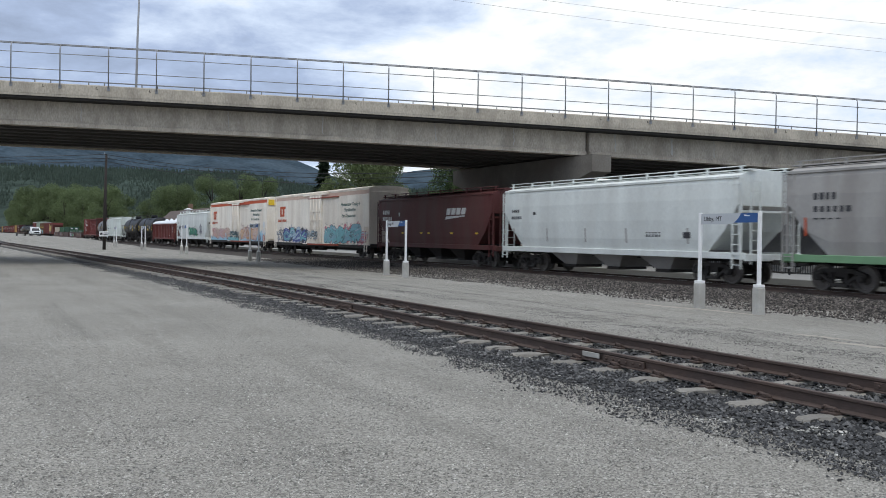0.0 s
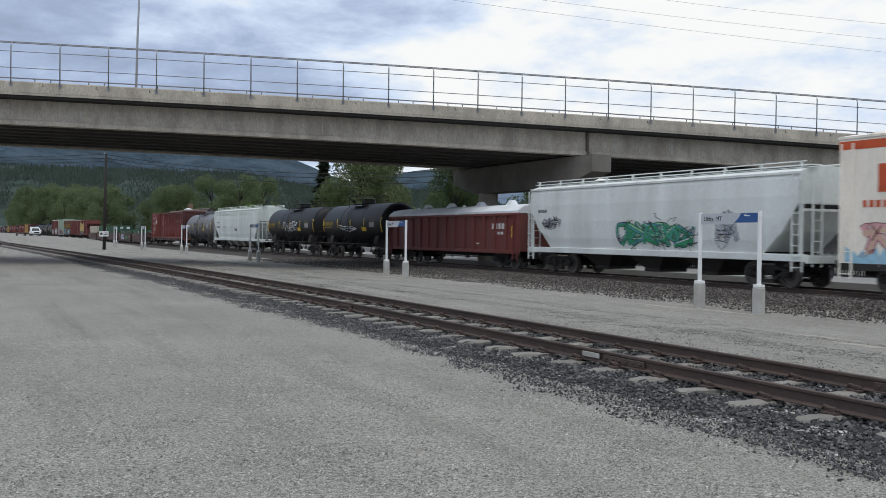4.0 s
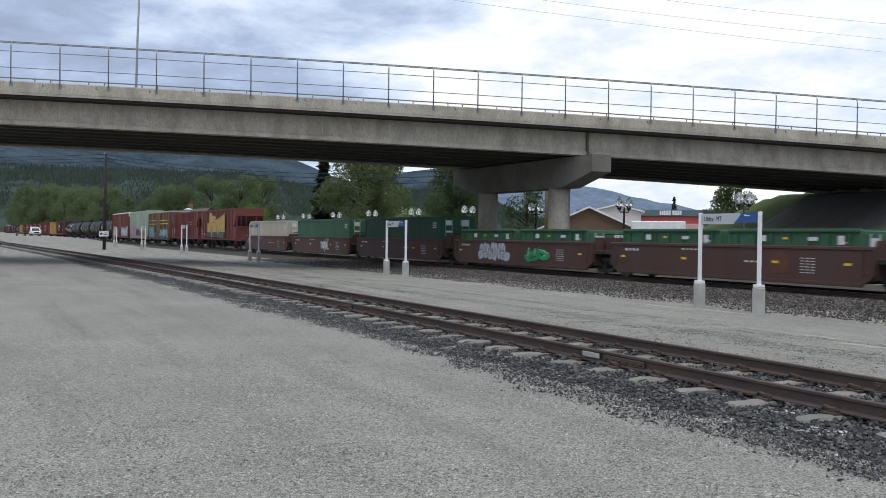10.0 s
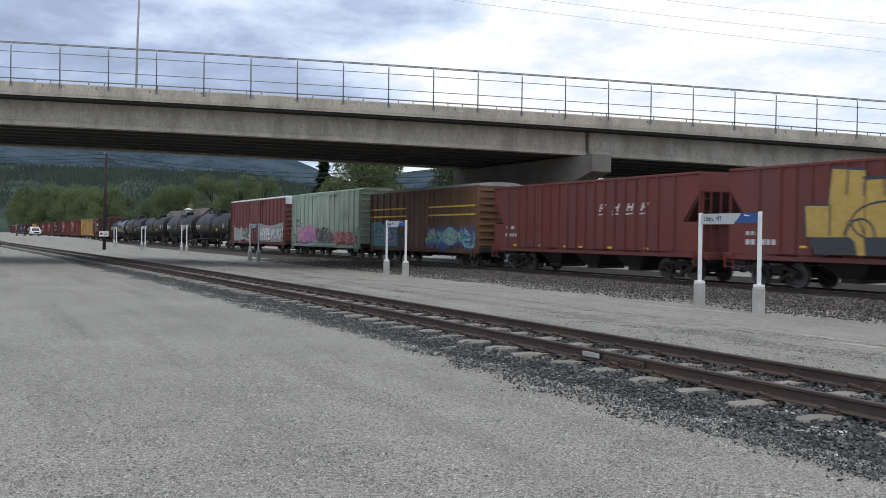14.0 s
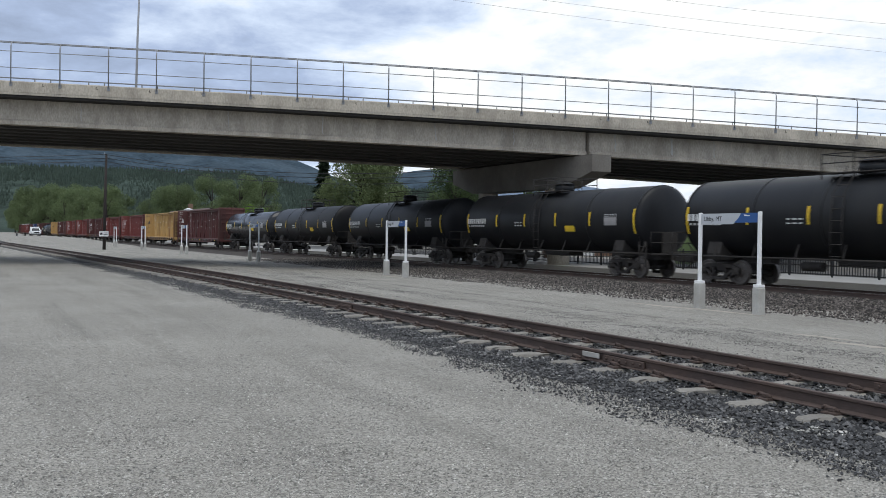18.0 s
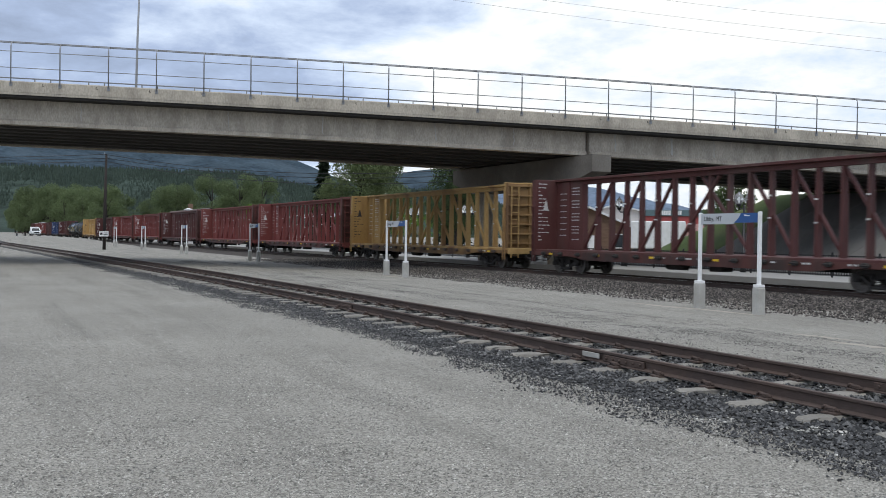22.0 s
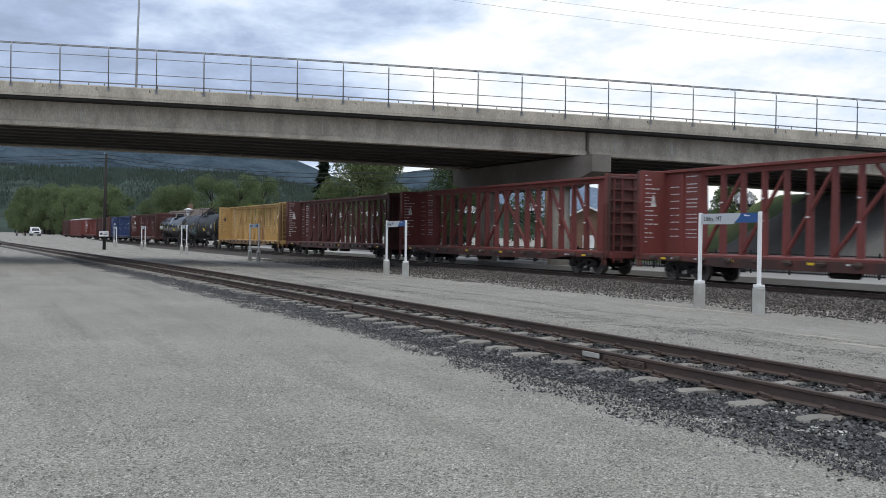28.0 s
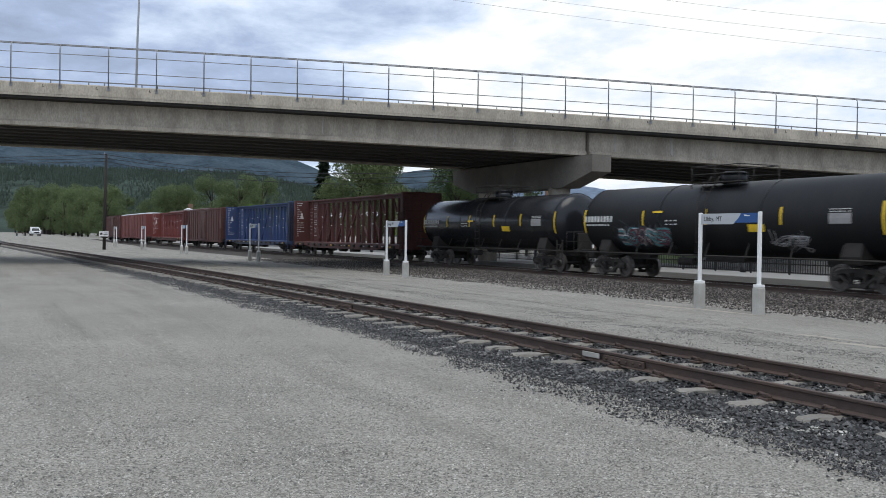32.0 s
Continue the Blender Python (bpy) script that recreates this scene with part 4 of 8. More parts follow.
def reflectors(car, ys, z, side, mat=SAFETY, tall=False):
    s = Shape()
    for y in ys:
        w, h = (0.05, 0.32) if tall else (0.15, 0.045)
        zs = [z - h + 2 * h * k / 6 for k in range(7)]
        s.add([(side(q) - 0.009, y + e, q) for q in zs for e in (-w, w)], [(2 * k, 2 * k + 1, 2 * k + 3, 2 * k + 2) for k in range(6)])
    tagged(part("reflector_strips", s, mat, car), kind="stuff")


def new_car(name, label, category, u0, u1):
    t = thing(name, label, category, "cars of the freight train")
    CARS.append((t, (u0 + u1) / 2))
    return t, (u1 - u0) / 2


def placed(ob, u):
    c = copy_thing(ob, Matrix.Identity(4))
    CARS.append((c, u))
    return c


def hopper_side(z):
    """Camera-side face of a covered hopper at height z."""
    pts = ((1.1, 1.40), (1.7, 1.49), (2.5, 1.54), (3.3, 1.55), (3.9, 1.52), (4.15, 1.46))
    for (a, p), (b, q) in zip(pts, pts[1:]):
        if z <= b:
            return -(p + (q - p) * max(0.0, (z - a) / (b - a)))
    return -1.46


def covered_hopper(u0, u1, mat, label, sill=None, ribs=0, roof=None, eave=4.15, under=None, eave_ribs=0):
    t, h = new_car("covered_hopper", label, "hopper car", u0, u1)
    flat_side = ribs > 0
    sill_mat, roof_mat = sill or mat, roof or mat
    zs = (1.15, 1.7, 2.5, 3.3, 3.9, eave)
    e = h - 0.25

    def ring(y, low):
        half = []
        for z in zs:
            w = 1.50 if flat_side else -hopper_side(z)
            if z < low:
                half.append((w, y, low + (z - 1.15) * 0.015))
            else:
                half.append((w, y, z))
        rise = 0.1 if flat_side else 1.0
        half += [(1.1, y, eave + 0.13 * rise), (0.55, y, eave + 0.22 * rise)]
        return half + [(0, y, eave + 0.24 * rise)] + [(-x, yy, z) for x, yy, z in half[::-1]]
    lows = [(-e, 3.02), (-e + 0.06, 2.96), (-e + 0.75, 2.05), (-e + 1.8, 1.15), (0, 1.15), (e - 1.8, 1.15), (e - 0.75, 2.05), (e - 0.06, 2.96), (e, 3.02)]
    if flat_side:
        lows = [(-e, 3.62), (-e + 0.06, 3.58), (-e + 1.0, 2.4), (-e + 2.0, 1.15), (0, 1.15), (e - 2.0, 1.15), (e - 1.0, 2.4), (e - 0.06, 3.58), (e, 3.62)]
    body = Shape().loft([ring(y, lo) for y, lo in lows])
    part("body", body, mat, t)
    for s in (-1, 1):
        part("side_sill", Shape().cbox(s * 1.42 - 0.08, s * 1.42 + 0.08, -h, h, 0.98, 1.24, 0.015), sill_mat, t)
        part("eave_trim", Shape().cbox(s * 1.49 - 0.05, s * 1.49 + 0.05, -e, e, eave - 0.10, eave + 0.01, 0.015), roof_mat, t)
        part("end_sill", Shape().cbox(-1.45, 1.45, s * h - 0.12, s * h + 0.05, 0.92, 1.2, 0.015), sill_mat, t)
        part("end_platform", Shape().cbox(-1.35, 1.35, min(s * h, s * (h - 1.5)), max(s * h, s * (h - 1.5)), 1.12, 1.17, 0.01), UNDER, t)
        # Slope sheet darker than the body: end shade and dirt, in its colour.
        foot, top_y, top_z = (h - 2.15, e - 0.12, 3.58) if flat_side else (h - 2.15, e - 0.12, 3.0)
        part("slope_sheet", Shape().loft([[(x, s * foot, 1.2) for x in (-1.36, 1.36)] + [(x, s * (foot + 0.15), 1.17) for x in (1.36, -1.36)], [(x, s * top_y, top_z) for x in (-1.48, 1.48)] + [(x, s * (top_y + 0.14), top_z) for x in (1.48, -1.48)]]), DARK_RED if flat_side else under or UNDER, t)
        for q in (-1, 1):
            if flat_side:
                # a low side plate under the open corner, a post at the corner
                a, b = sorted((s * (e - 2.0), s * (e - 0.06)))
                part("side_plate", Shape().cbox(q * 1.49 - 0.02, q * 1.49 + 0.02, a, b, 1.2, 2.42, 0.006), mat, t)
                part("end_post", Shape().beam((q * 1.46, s * (e - 0.06), 1.2), (q * 1.46, s * (e - 0.06), 3.64), 0.08, 0.08), mat, t)
                part("end_post", Shape().beam((0.12 + q * 0.55, s * e, 1.2), (0.12 + q * 0.55, s * e, 3.64), 0.06, 0.06), mat, t)
                ladder(t, q * 1.52, s * (h - 0.32), 0.62, 1.25, 0.45, roof_mat)
            else:
                part("end_post", Shape().beam((q * 1.42, s * (h - 0.25), 1.2), (q * 1.44, s * (h - 0.25), 3.05), 0.09, 0.09), mat, t)
                ladder(t, q * 1.52, s * (h - 0.32), 0.62, eave - 0.1, 0.45, roof_mat)
        if flat_side:
            ladder(t, s * 1.18, s * (e + 0.03), 1.2, 3.62, 0.42, mat, along="x", rungs=5)
            a, b = sorted((s * 1.46, s * -0.2))
            c, d = sorted((s * (e - 0.10), s * (e - 0.06)))
            part("end_plate", Shape().cbox(a, b, c, d, 1.2, 2.42, 0.006), mat, t)
        else:
            ladder(t, -0.95, s * (h + 0.06), 0.8, eave, 0.45, roof_mat, along="x")
        coupler(t, s * h, s)
        bogie(t, s * (h - 2.1))
        part("end_hatch_frame", Shape().beam((-1.4, s * (h - 0.2), 2.45 if flat_side else 2.8), (1.4, s * (h - 0.2), 2.45 if flat_side else 2.8), 0.09, 0.09), mat, t)
    # roof: long hatch trough, running boards and low handrail
    zr = eave + 0.24
    for k in range(eave_ribs):
        z = 3.72 + 0.11 * k
        for s in (-1, 1):
            part("eave_rib", Shape().tube([(-s * hopper_side(z), -e + 0.4, z), (-s * hopper_side(z), e - 0.4, z)], 0.026, 6), mat, t)
    if not flat_side:
        part("hatch_trough", Shape().cbox(-0.32, 0.32, -e + 0.6, e - 0.6, zr - 0.02, zr + 0.10, 0.02), roof_mat, t)
    for s in (-1, 1) if not flat_side else ():
        part("running_board", Shape().cbox(s * 0.92 - 0.22, s * 0.92 + 0.22, -h + 0.1, h - 0.1, zr - 0.03, zr + 0.01, 0.008), roof_mat, t)
    n = 9
    st = Shape().box(-0.04, 0.04, -0.03, 0.03, -0.20, 0.14).mesh("rail_post")
    for k in range(n + 1) if not flat_side else ():
        y = -h + 0.5 + (2 * h - 1.0) * k / n
        for q in (-1.14, 1.14):
            part("rail_post", st, roof_mat, t, at=pose(q, y, zr))
    for s in (-1, 1) if not flat_side else ():
        part("roof_rail", Shape().tube([(s * 1.14, -h + 0.3, zr + 0.13), (s * 1.14, h - 0.3, zr + 0.13)], 0.025, 6), roof_mat, t)
    # discharge bays
    nb = 4 if h > 9 else 3
    for k in range(nb):
        c = (-h + 3.6) + (2 * h - 7.2) * (k + 0.5) / nb
        w = (2 * h - 7.2) / nb * 0.42
        bay = Shape().loft([[(-1.3, c - w, 1.2), (1.3, c - w, 1.2), (1.3, c + w, 1.2), (-1.3, c + w, 1.2)], [(-0.75, c - w * 0.3, 0.42), (0.75, c - w * 0.3, 0.42), (0.75, c + w * 0.3, 0.42), (-0.75, c + w * 0.3, 0.42)]])
        b = part("discharge_bay", bay, under or UNDER, t)
        part("outlet_gate", Shape().cbox(-0.8, 0.8, c - w * 0.32, c + w * 0.32, 0.30, 0.44, 0.02), UNDER, b)
    part("centre_sill", Shape().cbox(-0.2, 0.2, -h, h, 0.85, 1.12, 0.01), UNDER, t)
    part("brake_cylinder", Shape().tube([(-0.4, h - 1.0, 1.35), (0.3, h - 1.0, 1.35)], 0.16, 12), UNDER, t)
    if ribs:
        full = Shape().cbox(-0.05, 0.05, -0.05, 0.05, 1.2, eave - 0.1, 0.01).mesh("side_rib")
        for s in (-1, 1):
            for k in range(ribs):
                part("side_rib", full, mat, t, at=pose(s * 1.54, -e + 2.5 + (2 * e - 5.0) * k / (ribs - 1), 0))
            for q in (-1, 1):
                part("side_rib", Shape().cbox(s * 1.54 - 0.05, s * 1.54 + 0.05, q * (e - 1.5) - 0.05, q * (e - 1.5) + 0.05, 1.2, eave - 0.1, 0.01), mat, t)
    return t, h


def freight_box(name, u0, u1, mat, label, top=4.75, ribs=0, roof=None, door=None, door_y=0.0, door_w=3.0, low=0.95, half=1.53):
    """Box car or refrigerator car: walls, roof, sliding door, corrugated ends, ladders."""
    t, h = new_car(name, label, "box car", u0, u1)
    roof_mat = roof or mat
    part("body", Shape().cbox(-half, half, -h, h, low, top - 0.12, 0.03), mat, t)
    rr = [(-half - 0.03, top - 0.14), (-half - 0.03, top - 0.06), (-0.9, top + 0.06), (0, top + 0.10), (0.9, top + 0.06), (half + 0.03, top - 0.06), (half + 0.03, top - 0.14)]
    part("roof", Shape().prism(rr, 1, -h - 0.03, h + 0.03), roof_mat, t)
    n = round(2 * h / 1.25)
    seams = Shape()
    for k in range(1, n):
        seams.loft([[(x * 1.0, -h + 2 * h * k / n + dy, z + 0.035) for x, z in rr[1:6]] + [(x, -h + 2 * h * k / n + dy, z - 0.02) for x, z in rr[5:0:-1]] for dy in (-0.04, 0.04)])
    part("roof_seams", seams, roof_mat, t)
    for s in (-1, 1):
        part("side_sill", Shape().cbox(s * 1.44 - 0.09, s * 1.44 + 0.09, -h + 0.05, h - 0.05, low - 0.22, low + 0.02, 0.015), mat if ribs else UNDER, t)
        if ribs:
            r = Shape().cbox(-0.04, 0.04, -0.06, 0.06, low, top - 0.16, 0.012).mesh("side_post")
            for k in range(ribs + 1):
                y = -h + 0.06 + (2 * h - 0.12) * k / ribs
                if abs(y - door_y) > door_w / 2 - 0.05 or s > 0:
                    part("side_post", r, mat, t, at=pose(s * (half + 0.035), y, 0))
        d = part("door", Shape().cbox(s * (half + 0.05) - 0.05, s * (half + 0.05) + 0.03, door_y - door_w / 2, door_y + door_w / 2, low + 0.06, top - 0.3, 0.02), door or mat, t)
        for q in (-0.36, -0.12, 0.12, 0.36):
            part("lock_rod", Shape().tube([(s * (half + 0.11), door_y + q * door_w, low + 0.1), (s * (half + 0.11), door_y + q * door_w, top - 0.35)], 0.026, 6), door or mat, d)
        for z in (low + 1.0, low + 1.35):
            part("lock_bar", Shape().beam((s * (half + 0.11), door_y - door_w * 0.42, z), (s * (half + 0.11), door_y + door_w * 0.42, z), 0.03, 0.05), door or mat, d)
        for z in (low - 0.02, top - 0.26):
            part("door_track", Shape().cbox(s * (half + 0.07) - 0.05, s * (half + 0.07) + 0.05, door_y - door_w * 1.05, door_y + door_w * 1.05, z - 0.05, z + 0.04, 0.01), door or mat, t)
        y0, y1 = sorted((s * (h - 0.03), s * (h + 0.07)))
        for k in range(9 if ribs else 2):
            z = low + 0.3 + k * (top - low - 0.7) / (8 if ribs else 1)
            part("end_rib", Shape().cbox(-half + 0.12, half - 0.12, y0, y1, z - 0.06, z + 0.06, 0.02), mat, t)
        part("end_sill", Shape().cbox(-1.45, 1.45, min(s * h, s * (h + 0.18)), max(s * h, s * (h + 0.18)), 0.82, 1.1, 0.02), UNDER, t)
        for q in (-1, 1):
            ladder(t, q * (half + 0.1), s * (h - 0.38), 0.5, (top - 0.3) if q == -s else 2.3, 0.46, mat)
        ladder(t, -s * 1.0, s * (h + 0.12), 0.9, top - 0.3, 0.45, mat, along="x")
        coupler(t, s * h, s, 0.9)
        bogie(t, s * (h - 2.3))
    part("brake_wheel", Shape().tube([(0.7, -h - 0.2, 2.6), (0.7, -h - 0.24, 2.6)], 0.28, 16), UNDER, t)
    part("centre_sill", Shape().cbox(-0.35, 0.35, -h + 0.1, h - 0.1, 0.55, low, 0.02), UNDER, t)
    part("air_reservoir", Shape().tube([(-0.9, -0.6, 0.62), (-0.9, 0.6, 0.62)], 0.18, 10), UNDER, t)
    part("control_valve", Shape().cbox(-1.2, -0.6, 1.2, 1.8, 0.45, 0.8, 0.02), UNDER, t)
    return t, h


def tank_car(u0, u1, mat, label, r=1.5, zc=2.56, marks=5, dome="box", jacket=False, tint=MARK):
    t, h = new_car("tank_car", label, "tank car", u0, u1)
    e = h - 0.5
    prof = []
    hd = 0.38 if jacket else 0.6
    for k in range(8):
        a = math.pi / 2 * k / 7
        prof.append((-(e - hd) - hd * math.cos(a), r * math.sin(a) if k else 0.03))
    prof += [(-y, q) for y, q in prof[::-1]]
    n = 40
    part("tank", Shape().loft([[(q * math.cos(2 * math.pi * k / n), y, zc + q * math.sin(2 * math.pi * k / n)) for k in range(n)] for y, q in prof], smooth=True), mat, t)
    for y in (-e + hd, -e * 0.33, e * 0.33, e - hd) if not jacket else (-e + hd, -e * 0.5, 0.9, e * 0.5, e - hd):
        m = 40
        part("weld_band", Shape().loft([[((r + 0.012) * math.cos(2 * math.pi * k / m), y + d, zc + (r + 0.012) * math.sin(2 * math.pi * k / m)) for k in range(m)] for d in (-0.04, 0.04)], smooth=True), mat, t)

    def side(z):
        return -math.sqrt(max(0.01, (r + 0.012) ** 2 - (z - zc) ** 2))
    for s in (-1, 1):
        part("saddle", Shape().prism([(-1.2, 1.75), (-1.35, 1.2), (-1.3, 0.95), (1.3, 0.95), (1.35, 1.2), (1.2, 1.75)], 1, s * (h - 2.3) - 0.35, s * (h - 2.3) + 0.35), UNDER, t)
        part("stub_sill", Shape().cbox(-0.24, 0.24, min(s * h, s * (h - 4.2)), max(s * h, s * (h - 4.2)), 0.80, 1.16, 0.02), UNDER, t)
        part("end_platform", Shape().cbox(-1.4, 1.4, min(s * h, s * (h - 0.7)), max(s * h, s * (h - 0.7)), 1.02, 1.08, 0.01), UNDER, t)
        rail = Shape().tube([(-1.4, s * h, 1.08), (-1.4, s * h, 2.0), (1.4, s * h, 2.0), (1.4, s * h, 1.08)], 0.022, 6)
        rail.tube([(-1.4, s * h, 1.55), (1.4, s * h, 1.55)], 0.018, 6)
        part("end_rail", rail, UNDER, t)
        sr = Shape().tube([(s * 1.5, -h + 0.15, 1.08), (s * 1.5, h - 0.15, 1.08)], 0.04, 6)
        for k in range(9):
            y = -h + 0.5 + (2 * h - 1.0) * k / 8
            sr.beam((s * 1.18, y + 0.12, zc - r * 0.62), (s * 1.5, y, 1.08), 0.035, 0.035)
        part("side_rail", sr, UNDER, t)
        ladder(t, s * 1.6, s * (h - 0.3), 0.5, 1.6, 0.45, UNDER)
        lad = Shape()
        for q in (-0.23, 0.23):
            lad.tube([(s * 1.60, 0.2 + q, 1.0), (s * 1.60, 0.2 + q, 2.5), (s * 1.50, 0.2 + q, 3.3), (s * 1.12, 0.2 + q, 3.85), (s * 0.8, 0.2 + q, 4.25)], 0.02, 6)
        for z, x in ((1.2, 1.6), (1.6, 1.6), (2.0, 1.6), (2.4, 1.6), (2.8, 1.56), (3.2, 1.52), (3.6, 1.3)):
            lad.tube([(s * x, -0.03, z), (s * x, 0.43, z)], 0.016, 6)
        part("side_ladder", lad, UNDER, t)
        coupler(t, s * h, s, 0.5)
        bogie(t, s * (h - 2.3))
    zt = zc + r
    if dome == "box":
        part("top_housing", Shape().tube([(0, 0, zt - 0.1), (0, 0, zt + 0.34)], 0.5, 18).tube([(0, 0, zt + 0.34), (0, 0, zt + 0.42)], [0.55, 0.4], 18), mat, t)
    else:
        part("manway", Shape().tube([(0, 0, zt - 0.1), (0, 0, zt + 0.28)], 0.32, 14).tube([(0, 0.9, zt - 0.1), (0, 0.9, zt + 0.22)], 0.2, 10), mat, t)
    part("top_platform", Shape().cbox(-1.05, -0.55, -1.3, 1.3, zt - 0.06, zt - 0.02, 0.01).cbox(0.55, 1.05, -1.3, 1.3, zt - 0.06, zt - 0.02, 0.01), UNDER, t)
    pr = Shape()
    for s in (-1, 1):
        for y in (-1.3, 0, 1.3):
            pr.tube([(s * 1.05, y, zt - 0.25), (s * 1.05, y, zt + 0.62)], 0.022, 6)
        for z in (0.3, 0.62):
            pr.tube([(s * 1.05, -1.3, zt + z), (s * 1.05, 1.3, zt + z)], 0.022, 6)
        pr.tube([(-1.05, s * 1.3, zt + 0.62), (1.05, s * 1.3, zt + 0.62)], 0.02, 6)
    part("platform_rail", pr, UNDER, t)
    part("outlet_valve", Shape().tube([(0, 0, zc - r - 0.22), (0, 0, zc - r + 0.1)], 0.2, 12), UNDER, t)
    part("brake_rod", Shape().beam((-0.6, -h + 3.5, 0.85), (-0.6, h - 3.5, 0.85), 0.04, 0.04).tube([(-0.6, 1.5, 0.8), (-0.6, 2.4, 0.8)], 0.17, 10), UNDER, t)
    for q in (-1, 1):
        part("end_bulkhead", Shape().cbox(-0.42, 0.42, min(q * (e + 0.02), q * (e + 0.12)), max(q * (e + 0.02), q * (e + 0.12)), 1.06, zc - 0.55, 0.02), UNDER, t)
    part("skid", Shape().cbox(-0.45, 0.45, -1.1, 1.1, zc - r - 0.18, zc - r + 0.12, 0.05), UNDER, t)
    reflectors(t, [-e + 0.9 + (2 * e - 1.8) * k / (marks - 1) for k in range(1, marks - 1)], 2.6, side, tall=True)
    plate = Shape().add([(side(q) - 0.011, y, q) for q in (2.02, 2.16, 2.30) for y in (-3.0, -2.2)], [(0, 1, 3, 2), (2, 3, 5, 4)])
    part("placard", plate, SAFETY, t, "yellow placard")
    white = Shape().add([(side(q) - 0.011, y, q) for q in (2.30, 2.48, 2.66) for y in (-e + 1.7, -e + 2.6)], [(0, 1, 3, 2), (2, 3, 5, 4)])
    part("notice", white, SPRAY["ash"], t, "grey notice panel")
    reflectors(t, [-e + 0.5, e - 0.5], 2.25, side, tall=True)
    reflectors(t, [-e + 0.5, e - 0.5], 2.7, side, tall=True)
    bars(t, [(e - 0.5, e - 2.6, 2.45, 2.72, 9), (e - 0.6, e - 2.4, 2.28, 2.36, 8), (-e + 2.6, -e + 1.7, 2.70, 2.73, 5), (-e + 2.6, -e + 1.7, 2.78, 2.81, 5), (1.6, 2.4, 2.45, 2.5, 3), (1.6, 2.4, 2.3, 2.35, 3)], side, tint)
    return t, h


def centre_beam(u0, u1, mat, label, boards=None, seed=1):
    t, h = new_car("centerbeam_flatcar", label, "flat car", u0, u1)
    boards = boards or mat
    sill = SILL_YELLOW if mat is YELLOW else SILL_BLUE if mat is BLUE else SILL_RED
    zd, zt = 1.12, 4.62
    part("deck", Shape().cbox(-1.46, 1.46, -h, h, zd - 0.12, zd, 0.015), mat, t)
    for s in (-1, 1):
        part("side_sill", Shape().prism([(-h, zd - 0.10), (-h, zd - 0.28), (-h + 3.4, zd - 0.30), (-h + 4.8, zd - 0.46), (h - 4.8, zd - 0.46), (h - 3.4, zd - 0.30), (h, zd - 0.28), (h, zd - 0.10)], 0, s * 1.44 - 0.05, s * 1.44 + 0.05), sill, t)
        w = memo_mesh("winch_%d" % (seed % 2), lambda: Shape().cbox(-0.05, 0.06, -0.12, 0.12, -0.09, 0.09, 0.02).tube([(-0.02, -0.19, 0), (-0.02, 0.19, 0)], 0.05, 6), UNDER if seed % 2 else IRON)
        for k in range(15):
            part("winch", w, UNDER, t, at=pose(s * 1.53, -h + 1.2 + (2 * h - 2.4) * k / 14, zd - 0.19))
        # bulkhead, smooth inside and ribbed outside
        a, b = sorted((s * (h - 0.10), s * (h - 0.34)))
        part("bulkhead", Shape().cbox(-1.46, 1.46, a, b, zd, zt + 0.03, 0.02), mat, t)
        # Shade between cars is put into the skin's and ribs' darker colour.
        c, d = sorted((s * (h - 0.11), s * (h - 0.06)))
        part("bulkhead_skin", Shape().cbox(-1.40, 1.40, c, d, zd, zt - 0.02, 0.01), sill, t, "rusty outer skin, darkened for shade between cars")
        ribs = Shape()
        for k in range(7):
            z = zd + 0.25 + k * (zt - zd - 0.4) / 6
            c, d = sorted((s * (h - 0.12), s * (h + 0.06)))
            ribs.cbox(-1.42, 1.42, c, d, z - 0.05, z + 0.05, 0.015)
        for x in (-1.40, 0, 1.40):
            c, d = sorted((s * (h - 0.12), s * (h + 0.04)))
            ribs.cbox(x - 0.06, x + 0.06, c, d, zd, zt, 0.015)
        part("bulkhead_ribs", ribs, sill, t)
        a, b = sorted((s * (h - 0.3), s * (h - 2.55)))
        part("end_web", Shape().cbox(-0.16, 0.16, a, b, zd, zt - 0.1, 0.02).cbox(-0.24, 0.24, s * (h - 1.4) - 0.1, s * (h - 1.4) + 0.1, zd, zt - 0.1, 0.02), mat, t)
        ladder(t, -1.50, s * (h - 0.22), 0.5, 3.3, 0.22, mat)
        ladder(t, 1.0 * s, s * (h + 0.1), 0.6, zt - 0.2, 0.45, mat, along="x")
        part("end_sill", Shape().cbox(-1.4, 1.4, min(s * h, s * (h + 0.12)), max(s * h, s * (h + 0.12)), 0.8, 1.12, 0.02), mat, t)
        coupler(t, s * h, s, 0.85)
        bogie(t, s * (h - 2.45))
    part("top_chord", Shape().cbox(-0.30, 0.30, -h + 0.1, h - 0.1, zt - 0.06, zt + 0.06, 0.015).cbox(-0.12, 0.12, -h + 0.2, h - 0.2, zt - 0.26, zt - 0.05, 0.01), boards, t)
    n = 16
    y0, y1 = -h + 2.55, h - 2.55
    for k in range(n + 1):
        y = y0 + (y1 - y0) * k / n
        part("post", Shape().loft([[(x * w, y + d, z) for x, d in ((-1, -0.072), (1, -0.072), (1, 0.072), (-1, 0.072))] for z, w in ((zd, 0.15), (zt - 0.1, 0.10))]), mat, t)
    step = (y1 - y0) / n
    for k in range(0, n, 2):
        # braces over two bays, leaning in towards the middle, where two of them cross
        a, b = y0 + step * k, y0 + step * (k + 2)
        lo, hi = (a, b) if k < n // 2 else (b, a)
